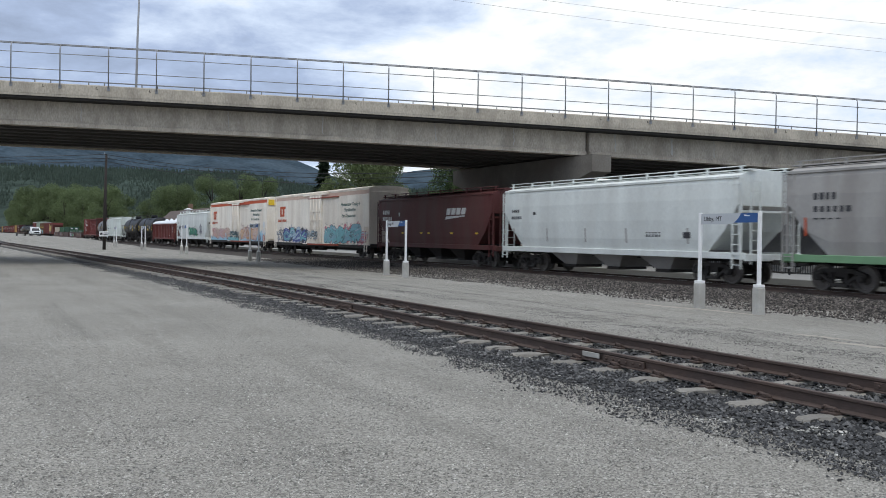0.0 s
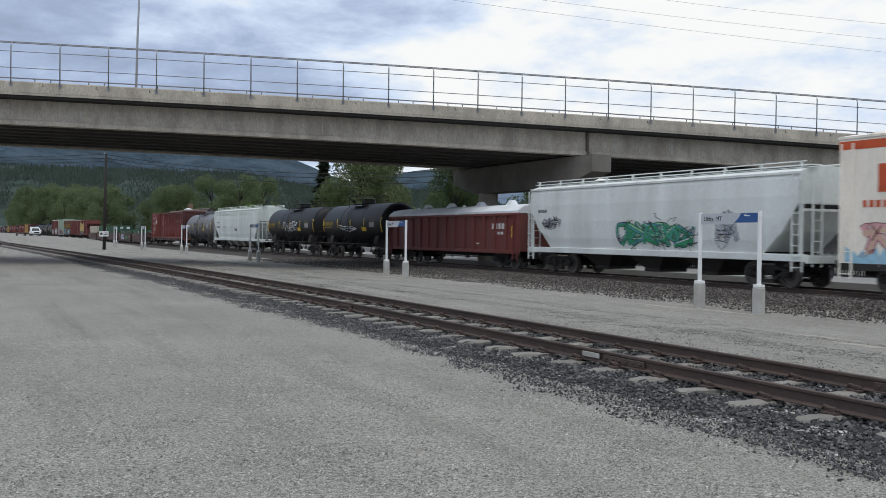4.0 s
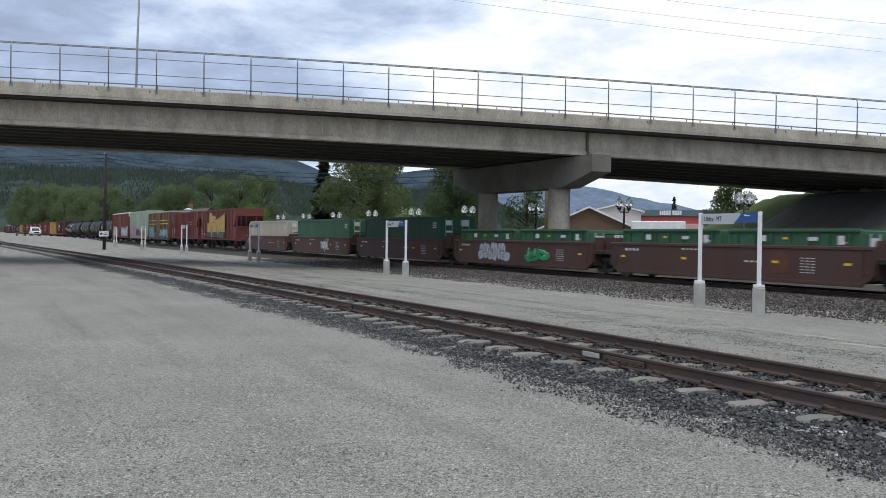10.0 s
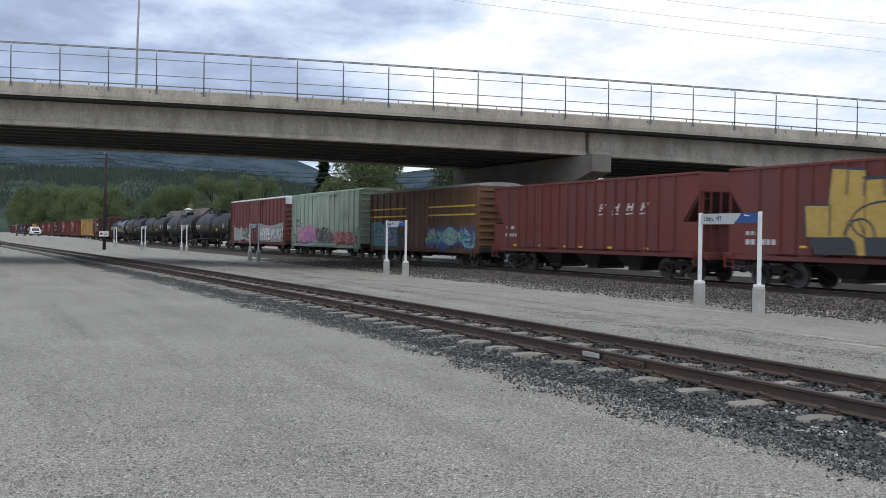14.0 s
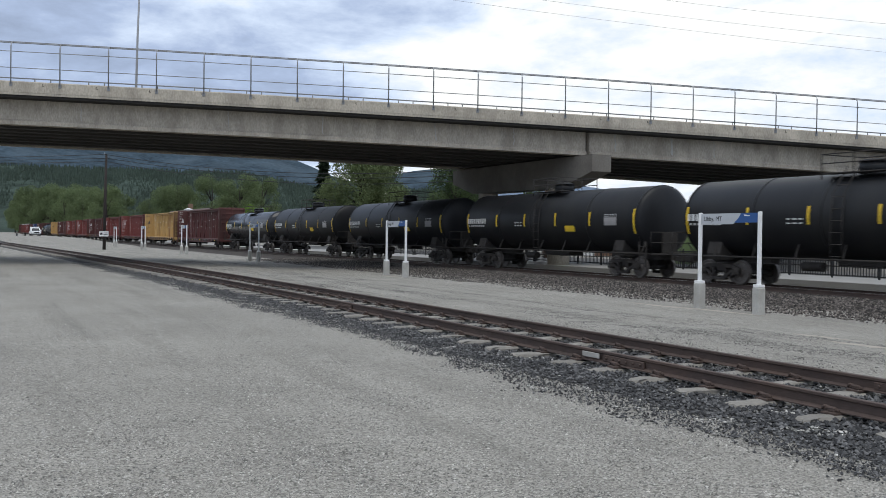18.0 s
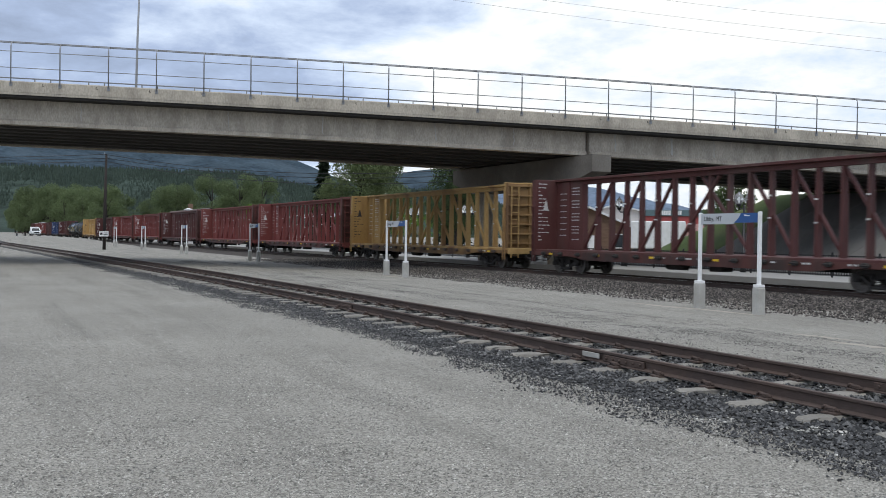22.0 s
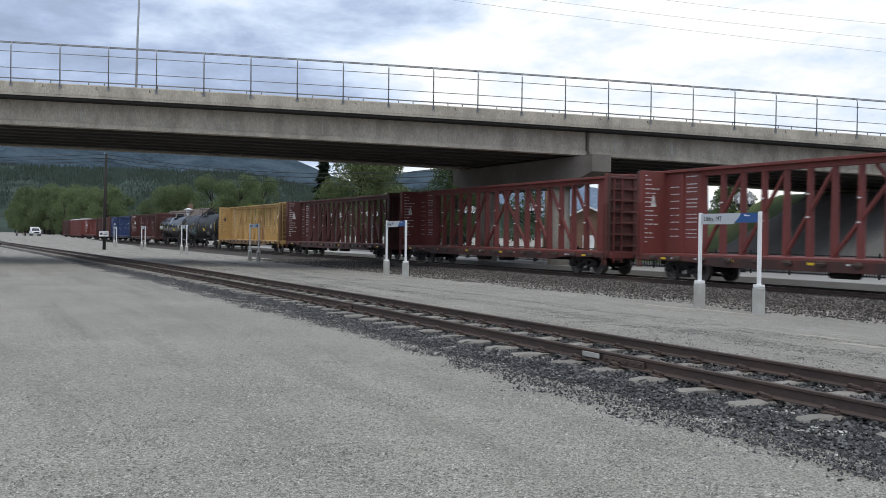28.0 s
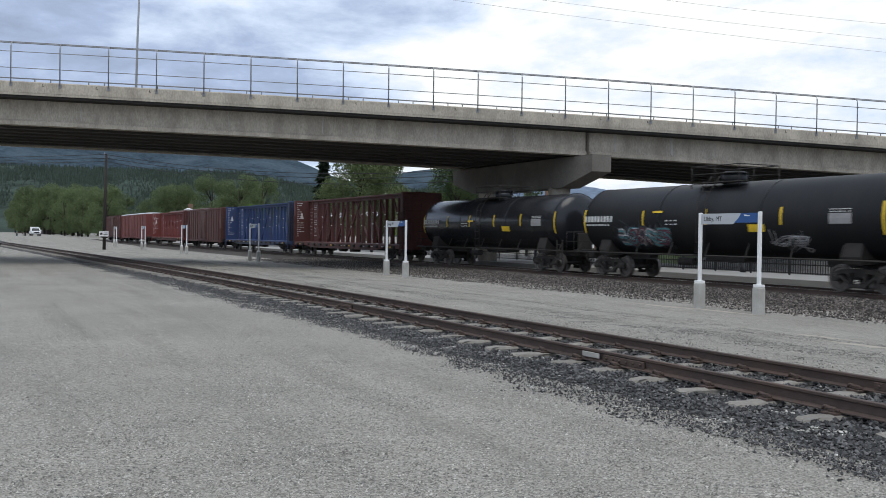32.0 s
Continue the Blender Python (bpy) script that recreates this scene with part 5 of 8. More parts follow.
        if k in (n // 2 - 2, n // 2):
            hi += (hi - lo) * 0.25
        part("diagonal", Shape().beam((0.04 if k < n // 2 else -0.04, lo, zd + 0.05), (0.04 if k < n // 2 else -0.04, hi, zt - 0.28), 0.14, 0.10, up=(0, 1, 0)), mat, t)
    tie = memo_mesh("tie_down_ring", lambda: Shape().cbox(-0.03, 0.03, -0.07, 0.07, -0.03, 0.03, 0.01), MARK)
    for k in range(1, n, 2):
        for z in (zd + 1.35, zd + 2.2):
            part("tie_down", tie, MARK, t, at=pose(-0.145, y0 + step * k, z + 0.1 * ((k * 7) % 3 - 1)))
    mrng = random.Random(seed + 70)
    bars(t, [(y, y + mrng.uniform(0.15, 0.5), zd - 0.22, zd - 0.16, 2) for y in [mrng.uniform(-h + 0.6, h - 1.2) for _ in range(9)]], flat(-1.497), name="sill_marks")
    part("centre_sill", Shape().cbox(-0.28, 0.28, -h + 0.2, h - 0.2, 0.62, zd - 0.1, 0.02), UNDER, t)
    part("air_reservoir", Shape().tube([(-0.8, 0.5, 0.62), (-0.8, 1.6, 0.62)], 0.2, 10), UNDER, t)
    part("control_valve", Shape().cbox(-1.1, -0.5, -1.8, -1.1, 0.45, 0.75, 0.02), UNDER, t)
    # stencils on the end web and on the inside of the far bulkhead
    yy = h - 2.4
    rows = [(yy + 0.1, yy + 0.75, zd + 0.5 + k * 0.16, zd + 0.545 + k * 0.16, 5) for k in range(18) if (k + seed) % 4]
    rows += [(yy + 1.2, yy + 1.75, zd + 0.7 + k * 0.3, zd + 0.745 + k * 0.3, 4) for k in range(8)]
    bars(t, rows, flat(-0.165))
    s = Shape()
    rng = random.Random(seed)
    for k in range(16):
        z = zd + 0.45 + k * 0.19
        x = -1.3
        for w in (rng.uniform(0.08, 0.25) for _ in range(rng.choice((1, 2, 3)))):
            s.add([(x, h - 0.347, z), (x + w, h - 0.347, z), (x + w, h - 0.347, z + 0.045), (x, h - 0.347, z + 0.045)], [(0, 1, 2, 3)])
            x += w + 0.06
    s.add([(-1.0, h - 0.347, 3.1), (-0.7, h - 0.347, 3.1), (-0.82, h - 0.347, 3.6), (-0.9, h - 0.347, 3.6)], [(0, 1, 2, 3)])
    tagged(part("stencil", s, MARK if mat is not YELLOW else MARK_DARK, t), kind="stuff")
    reflectors(t, [-h + 1.8 + (2 * h - 3.6) * k / 5 for k in range(6)], zd - 0.2, flat(-1.5))
    return t, h


def gondola(u0, u1):
    t, h = new_car("covered_gondola", "maroon ribbed gondola under a white weather cover", "gondola", u0, u1)
    part("body", Shape().cbox(-1.45, 1.45, -h, h, 0.95, 2.95, 0.02), RED, t)
    for s in (-1, 1):
        r = memo_mesh("gondola_post", lambda: Shape().cbox(-0.07, 0.05, -0.07, 0.07, 1.0, 2.9, 0.015), RED)
        for k in range(15):
            part("side_post", r, RED, t, at=pose(s * 1.50, -h + 0.1 + (2 * h - 0.2) * k / 14, 0))
        part("top_rail", Shape().cbox(s * 1.5 - 0.07, s * 1.5 + 0.07, -h, h, 2.86, 3.0, 0.02), RED, t)
        part("side_sill", Shape().cbox(s * 1.46 - 0.07, s * 1.46 + 0.07, -h, h, 0.82, 1.02, 0.02), RED, t)
        ladder(t, -1.56, s * (h - 0.3), 0.5, 2.9, 0.42, RED)
        coupler(t, s * h, s, 0.6)
        bogie(t, s * (h - 2.2))
    c = [(-1.55, 2.98), (-1.55, 3.12), (-1.2, 3.36), (-0.5, 3.5), (0.5, 3.5), (1.2, 3.36), (1.55, 3.12), (1.55, 2.98)]
    part("cover", Shape().prism(c, 1, -h + 0.02, h - 0.02), TARP, t, "ribbed white cover")
    for y in (-h * 0.62, -h * 0.2, h * 0.25, h * 0.66):
        part("lifting_lug", Shape().loft([[(x * 0.3, y + w * 0.35, 3.45) for x, w in ((-1, -1), (1, -1), (1, 1), (-1, 1))], [(x * 0.12, y + w * 0.12, 3.78) for x, w in ((-1, -1), (1, -1), (1, 1), (-1, 1))]]), TARP, t)
    part("centre_sill", Shape().cbox(-0.3, 0.3, -h + 0.1, h - 0.1, 0.6, 0.98, 0.02), UNDER, t)
    bars(t, [(-h + 2.9, -h + 1.5, 2.15, 2.45, 4), (-h + 2.6, -h + 1.6, 1.85, 2.0, 3), (-h + 5, -h + 4.2, 1.3, 1.38, 2)], flat(-1.456))
    reflectors(t, [-h + 0.75], 2.0, flat(-1.456), tall=True)
    return t, h


def well_unit(u0, u1, load, label, first=False, last=False):
    """One well between u0 and u1; the units share a bogie under each joint."""
    t, a = new_car("well_car", label, "well car", u0, u1)
    h = a + 0.62
    for s in (-1, 1):
        pts = [(-a, 1.50), (-a, 0.62), (-a + 0.12, 0.50), (-a + 0.45, 0.28), (a - 0.45, 0.28), (a - 0.12, 0.50), (a, 0.62), (a, 1.50)]
        part("side_wall", Shape().prism(pts, 0, s * 1.46 - 0.05, s * 1.46 + 0.05), WELL_BROWN, t)
        part("top_chord", Shape().cbox(s * 1.46 - 0.09, s * 1.46 + 0.09, -a, a, 1.42, 1.55, 0.02), WELL_BROWN, t)
        part("bottom_chord", Shape().cbox(s * 1.44 - 0.08, s * 1.44 + 0.08, -a + 0.5, a - 0.5, 0.22, 0.36, 0.02), WELL_BROWN, t)
        part("end_deck", Shape().cbox(-1.4, 1.4, min(s * (a - 0.3), s * h), max(s * (a - 0.3), s * h), 0.98, 1.15, 0.02).cbox(-0.35, 0.35, min(s * (a - 1.2), s * h), max(s * (a - 1.2), s * h), 0.75, 1.3, 0.03), UNDER, t)
        part("end_bulkhead", Shape().prism([(-1.36, 0.45), (1.36, 0.45), (1.40, 1.1), (1.3, 1.75), (-1.3, 1.75), (-1.40, 1.1)], 1, s * (a - 0.12), s * a), WELL_BROWN, t)
        gear = Shape().tube([(-0.9, s * (a + 0.1), 1.15), (-0.9, s * (a + 0.1), 1.9)], 0.03, 6).tube([(0.9, s * (a + 0.1), 1.15), (0.9, s * (a + 0.1), 1.9)], 0.03, 6).tube([(-0.9, s * (a + 0.1), 1.9), (0.9, s * (a + 0.1), 1.9)], 0.03, 6).tube([(-0.5, s * (a + 0.35), 1.4), (0.4, s * (a + 0.35), 1.4)], 0.2, 10)
        part("end_gear", gear, UNDER, t)
        ladder(t, -1.52, s * (a - 0.25), 0.55, 1.5, 0.4, WELL_BROWN)
    part("floor", Shape().box(-1.3, 1.3, -a + 1.5, a - 1.5, 0.26, 0.34), UNDER, t)
    bogie(t, a + 0.68 if not last else a + 1.1)
    for on, q in ((first, -1), (last, 1)):
        if on:
            part("end_platform", Shape().cbox(-1.3, 1.3, min(q * a, q * (a + 2.3)), max(q * a, q * (a + 2.3)), 1.0, 1.12, 0.02).cbox(-0.3, 0.3, min(q * a, q * (a + 2.4)), max(q * a, q * (a + 2.4)), 0.72, 1.0, 0.02), UNDER, t)
            coupler(t, q * (a + 2.3), q, 0.6)
    if first:
        bogie(t, -a - 1.1)
    bars(t, [(-a + 3.0, -a + 2.3, 0.6 + k * 0.1, 0.63 + k * 0.1, 3) for k in range(6)] + [(a - 1.0, a - 2.0, 1.2, 1.3, 4), (1.0, 2.2, 1.3, 1.35, 5), (-2.0, -1.2, 0.9, 0.96, 3)], flat(-1.512))
    reflectors(t, [-a + 1.0, -a * 0.4, a * 0.3, a - 0.9], 0.95, flat(-1.512))
    return t, h, a


def container(u0, u1, z0, z1, mat, label, ribs=True, half=1.22):
    t, h = new_car("shipping_container", label, "container", u0, u1)
    part("body", Shape().cbox(-half, half, -h, h, z0, z1, 0.03), mat, t)
    for s in (-1, 1):
        for q in (-1, 1):
            part("corner_post", Shape().cbox(s * half - 0.05, s * half + 0.03, q * h - 0.08, q * h + 0.08, z0, z1, 0.015), mat, t)
        part("top_rail", Shape().cbox(s * half - 0.04, s * half + 0.03, -h, h, z1 - 0.12, z1 + 0.01, 0.015), mat, t)
        if ribs:
            r = Shape()
            n = int(2 * h / 0.42)
            for k in range(1, n):
                y = -h + 2 * h * k / n
                r.cbox(s * half - 0.02, s * half + 0.025, y - 0.09, y + 0.09, z0 + 0.1, z1 - 0.12, 0.015)
            part("corrugation", r, mat, t)
        for q in (-1, 1):
            d = part("end_door", Shape().cbox(q * half * 0.49 - half * 0.44, q * half * 0.49 + half * 0.44, s * h - 0.02, s * h + 0.025, z0 + 0.1, z1 - 0.1, 0.01), mat, t)
            for w in (-0.25, 0.22):
                part("lock_rod", Shape().tube([(q * half * 0.49 + w, s * (h + 0.05), z0 + 0.12), (q * half * 0.49 + w, s * (h + 0.05), z1 - 0.12)], 0.022, 6), GALV, d)
        pl = Shape()
        for x0, za, w, hh in ((-0.85, 0.55, 0.5, 0.3), (-0.8, 1.0, 0.4, 0.12), (0.25, 0.6, 0.55, 0.4), (0.3, 1.1, 0.45, 0.14), (0.35, 1.35, 0.35, 0.1)):
            y = s * (h + 0.03)
            pl.add([(x0, y, z1 - za), (x0 + w, y, z1 - za), (x0 + w, y, z1 - za + hh), (x0, y, z1 - za + hh)], [(0, 1, 2, 3)])
        tagged(part("placard", pl, MARK, t), kind="stuff")
    bars(t, [(-h + 0.9, -h + 0.35, z1 - 0.45 - k * 0.14, z1 - 0.38 - k * 0.14, 2) for k in range(3)], flat(-half - 0.03))
    return t, h


def words(car, body, y, z, width, x, mat, size=0.36, slope=0.3, fat=0.008):
    """Sloping lettering on the camera-side wall, from y towards the train's head."""
    cu = bpy.data.curves.new("lettering", "FONT")
    cu.body, cu.size, cu.shear, cu.offset = body, size, slope, fat
    me = bpy.data.meshes.new_from_object(bpy.data.objects.new("lettering_source", cu))
    k = width / max(v.co.x for v in me.vertices)
    part("lettering", me, mat, car, at=Matrix(((0, 0, -1, x), (-k, 0, 0, y), (0, 1, 0, z), (0, 0, 0, 1))))


# ---- beyond the main line: lamps, fence, embankment, town, station ----
LEAF = {k: material("leaf_" + k, c, 0.8, var=0.35, scale=0.6, fine=3, bump=0.0, spread=0.12, spec=0.2) for k, c in dict(
    poplar=(0.128, 0.165, 0.076), bright=(0.12, 0.20, 0.03), dark=(0.085, 0.118, 0.050), spruce=(0.035, 0.052, 0.032), broad=(0.145, 0.180, 0.080)).items()}
for _m in LEAF.values():
    # thin leaves let part of the light through
    _nt = _m.node_tree
    _b, _o = _nt.nodes["Principled BSDF"], _nt.nodes["Material Output"]
    _tr, _mx = _nt.nodes.new("ShaderNodeBsdfTranslucent"), _nt.nodes.new("ShaderNodeMixShader")
    _nt.links.new(_b.inputs["Base Color"].links[0].from_socket, _tr.inputs["Color"])
    _mx.inputs[0].default_value = 0.42
    _nt.links.new(_b.outputs[0], _mx.inputs[1])
    _nt.links.new(_tr.outputs[0], _mx.inputs[2])
    _nt.links.new(_mx.outputs[0], _o.inputs["Surface"])
FOREST = material("forest_floor", (0.048, 0.064, 0.054), 1.0, var=0.4, scale=0.012, fine=0.09, bump=0.0, coords="Object", spec=0.0)
FIRS = material("hill_firs", (0.054, 0.072, 0.058), 1.0, var=0.35, scale=0.02, fine=0.2, bump=0.0, spec=0.0)
# Haze of distance is mixed into both mountain colours as blue.
FAR_HILL = material("haze_tinted_wooded_mountain", (0.048, 0.068, 0.086), 1.0, var=0.45, scale=0.008, fine=0.06, bump=0.0, spec=0.0, stain=(0.085, 0.11, 0.13), stain_amount=0.5)
HAZY_HILL = material("haze_tinted_mountain", (0.15, 0.19, 0.25), 1.0, var=0.25, scale=0.006, fine=0.04, bump=0.0, spec=0.0)
CLAY = material("pale_clay", (0.42, 0.39, 0.34), 1.0, var=0.2, scale=0.05, fine=0.4, bump=0.0)
PAVING = material("slope_paving", (0.20, 0.19, 0.175), 0.95, var=0.14, scale=0.35, fine=8, bump=0.2, stain=(0.10, 0.095, 0.085), stain_amount=0.6, stretch=(0.4, 1.2, 0.4))
ASPHALT = material("worn_asphalt", (0.10, 0.098, 0.094), 0.95, var=0.15, scale=0.5, fine=20, bump=0.2)
ROOF_BROWN = material("brown_shingles", (0.11, 0.085, 0.072), 0.9, var=0.2, scale=1.0, fine=8, bump=0.2)
STUCCO = material("pale_stucco", (0.62, 0.58, 0.55), 0.9, var=0.08, scale=0.6, fine=8, bump=0.1)
TIMBER = material("dark_timber", (0.045, 0.032, 0.027), 0.8, var=0.2, scale=2, fine=15, bump=0.1)
BROWN_SIDING = material("brown_wood_siding", (0.17, 0.105, 0.07), 0.85, var=0.2, scale=1, fine=10, bump=0.2, stretch=(1, 1, 5))
RED_SIDING = material("faded_red_siding", (0.34, 0.075, 0.07), 0.8, var=0.12, scale=0.5, fine=8, bump=0.1)
TEAL_TRIM = material("teal_parapet", (0.10, 0.15, 0.16), 0.7, var=0.1, scale=0.5, fine=8, bump=0.05)
PINK_WALL = material("pink_wall", (0.55, 0.33, 0.30), 0.85, var=0.08, scale=0.5, fine=8, bump=0.05)
GLASS_DARK = material("dark_window_glass", (0.03, 0.035, 0.04), 0.08, var=0.05, bump=0.0, spec=0.6)
GLOBE = material("milk_glass", (0.80, 0.80, 0.78), 0.25, var=0.03, bump=0.0)
LAMP_GLASS = material("ribbed_lamp_glass", (0.86, 0.87, 0.87), 0.12, var=0.06, scale=6, fine=30, bump=0.1)
LAMP_GLASS.node_tree.nodes["Principled BSDF"].inputs["Transmission Weight"].default_value = 0.8
LAMP_GLASS.node_tree.nodes["Principled BSDF"].inputs["IOR"].default_value = 1.12
CLEAR_GLASS = material("windscreen", (0.03, 0.035, 0.04), 0.35, var=0.02, bump=0.0, spec=0.3)


def build_lamp():
    t = thing("platform_lamp", "black twin-globe platform lamp with clear acorn globes", "lamp post", "lamps along the platform", at=line_pose(7.47, 34.62, PLAT_Z))
    part("post", Shape().tube([(0, 0, 0), (0, 0, 0.25), (0, 0, 0.3), (0, 0, 3.35)], [0.16, 0.16, 0.075, 0.055], 10), BLACK_PAINT, t)
    part("crossarm", Shape().tube([(-0.36, 0, 3.32), (-0.3, 0, 3.18), (0.3, 0, 3.18), (0.36, 0, 3.32)], 0.035, 8).tube([(0, 0, 3.3), (0, 0, 3.6)], [0.05, 0.01], 8), BLACK_PAINT, t)
    for s in (-1, 1):
        x = s * 0.36
        part("lamp_cup", Shape().tube([(x, 0, 3.28), (x, 0, 3.36), (x, 0, 3.44)], [0.05, 0.12, 0.13], 10), BLACK_PAINT, t)
        g = part("globe", Shape().tube([(x, 0, 3.43), (x, 0, 3.52), (x, 0, 3.64), (x, 0, 3.78), (x, 0, 3.90), (x, 0, 4.02)], [0.11, 0.20, 0.255, 0.235, 0.14, 0.045], 16), LAMP_GLASS, t)
        part("bulb", Shape().tube([(x, 0, 3.44), (x, 0, 3.56), (x, 0, 3.72), (x, 0, 3.78)], [0.03, 0.045, 0.05, 0.02], 8), GLOBE, g)
        part("finial", Shape().tube([(x, 0, 4.01), (x, 0, 4.10)], [0.03, 0.012], 6), BLACK_PAINT, g)
    for k in range(1, 14):
        copy_thing(t, line_pose(7.47, 34.62 + 9.52 * k, PLAT_Z))


def build_fence():
    t = thing("iron_fence", "black iron picket fence behind the platform", "fence", at=line_pose(0, 0, PLAT_Z))
    post = Shape().cbox(-0.035, 0.035, -0.035, 0.035, 0, 1.12, 0.006).mesh("post")
    picket = Shape().box(-0.014, 0.014, -0.014, 0.014, 0.08, 1.0).mesh("picket")
    rails = Shape().box(-0.02, 0.02, 0, 2.4, -0.025, 0.025).mesh("rail")
    for me in (post, picket, rails):
        me.materials.append(BLACK_PAINT)
    far = Shape()
    for k in range(27):
        y = 12 + 2.4 * k
        part("post", post, BLACK_PAINT, t, at=pose(6.95, y, 0))
        for j in range(17):
            yy = y + 0.08 + j * 0.14
            if 3 <= k < 20:
                part("picket", picket, BLACK_PAINT, t, at=pose(6.95, yy, 0))
            else:
                far.box(6.936, 6.964, yy - 0.014, yy + 0.014, 0.08, 1.0)
        for z in (0.12, 0.96):
            part("rail", rails, BLACK_PAINT, t, at=pose(6.95, y, z))
    tagged(part("far_pickets", far, BLACK_PAINT, t), kind="stuff")


def build_embankment():
    def top_dist(x, y):
        a, b = bridge_y(x) - 6.0, bridge_y(x) + 14.6 + 4.0
        dx = max(0.0, 54.9 - x)
        dy = max(0.0, a - y, y - b) * 0.94
        return math.hypot(dx, dy)

    def z(x, y):
        top = 5.3 if x < 57 else min(6.7, 5.3 + (x - 57) * 0.6)
        d = top_dist(x, y)
        h = top - d * 0.62 + 0.12 * noise.noise(Vector((x * 0.4, y * 0.4, 1)))
        return max(h, -0.2 + ground_z(x, y))
    s = sheet(steps([(40, 0.8), (64, 2), (110, 10), (170, 0)]), steps([(-10, 2), (30, 0.8), (70, 2), (90, 0)]), z)
    solid("embankment", s, GRASS, "grassy road embankment beside the bridge", "embankment", "structure")
    # concrete slope paving under the bridge, with panel joints
    p = thing("slope_paving", "weathered concrete slope paving under the bridge", "paving", kind="structure")
    n = 7
    for k in range(n):
        for j in range(2):
            d0, d1 = -6.0 + (14.6 + 5.6) * k / n + 0.02, -6.0 + (14.6 + 5.6) * (k + 1) / n - 0.02
            x0, x1 = (45.9, 50.2) if j == 0 else (50.24, 54.4)
            v = []
            for x, d in ((x0, d0), (x0, d1), (x1, d1), (x1, d0)):
                y = bridge_y(x) + d
                v.append((x, y, 5.3 - (54.9 - x) * 0.62 + 0.17))
            part("slab", Shape().loft([[(a, b, c - 0.3) for a, b, c in v], v]), PAVING, p)
    w = solid("abutment", Shape().prism([(bridge_y(55) - 0.2, 4.6), (bridge_y(55) + 14.6 + 0.2, 4.6), (bridge_y(55) + 14.6 + 0.2, 6.9), (bridge_y(55) - 0.2, 6.9)], 0, 55.2, 56.4), CONCRETE, "concrete bridge abutment wall", "abutment", "structure")


def gable_house(name, label, at, L, W, eave, ridge, wall, roof, overhang=0.5, category="building"):
    """A building whose ridge runs along its y axis."""
    t = thing(name, label, category, at=at)
    body = [(-W / 2, 0), (W / 2, 0), (W / 2, eave), (0, ridge), (-W / 2, eave)]
    part("wall", Shape().prism(body, 1, 0, L), wall, t)
    k = (ridge - eave) / (W / 2)
    for s in (-1, 1):
        e = W / 2 + overhang
        r = [(0, ridge + 0.02), (s * e, ridge - k * e + 0.02), (s * e, ridge - k * e + 0.2), (0, ridge + 0.22)]
        part("roof", Shape().prism(r, 1, -overhang, L + overhang), roof, t)
    return t


def window(t, x, y, z, w, h, normal, frame_mat, deep=0.06):
    """A framed window flat on a wall that faces -y or -x."""
    if normal == "y":
        g = part("window", Shape().box(x - w / 2, x + w / 2, y - 0.03, y, z, z + h), GLASS_DARK, t)
        f = Shape().box(x - w / 2 - 0.08, x - w / 2, y - deep, y, z, z + h).box(x + w / 2, x + w / 2 + 0.08, y - deep, y, z, z + h).box(x - w / 2 - 0.08, x + w / 2 + 0.08, y - deep, y, z + h, z + h + 0.09).box(x - w / 2 - 0.08, x + w / 2 + 0.08, y - deep, y, z - 0.09, z)
    else:
        g = part("window", Shape().box(x - 0.03, x, y - w / 2, y + w / 2, z, z + h), GLASS_DARK, t)
        f = Shape().box(x - deep, x, y - w / 2 - 0.08, y - w / 2, z, z + h).box(x - deep, x, y + w / 2, y + w / 2 + 0.08, z, z + h).box(x - deep, x, y - w / 2 - 0.08, y + w / 2 + 0.08, z + h, z + h + 0.09).box(x - deep, x, y - w / 2 - 0.08, y + w / 2 + 0.08, z - 0.09, z)
    part("frame", f, frame_mat, g)


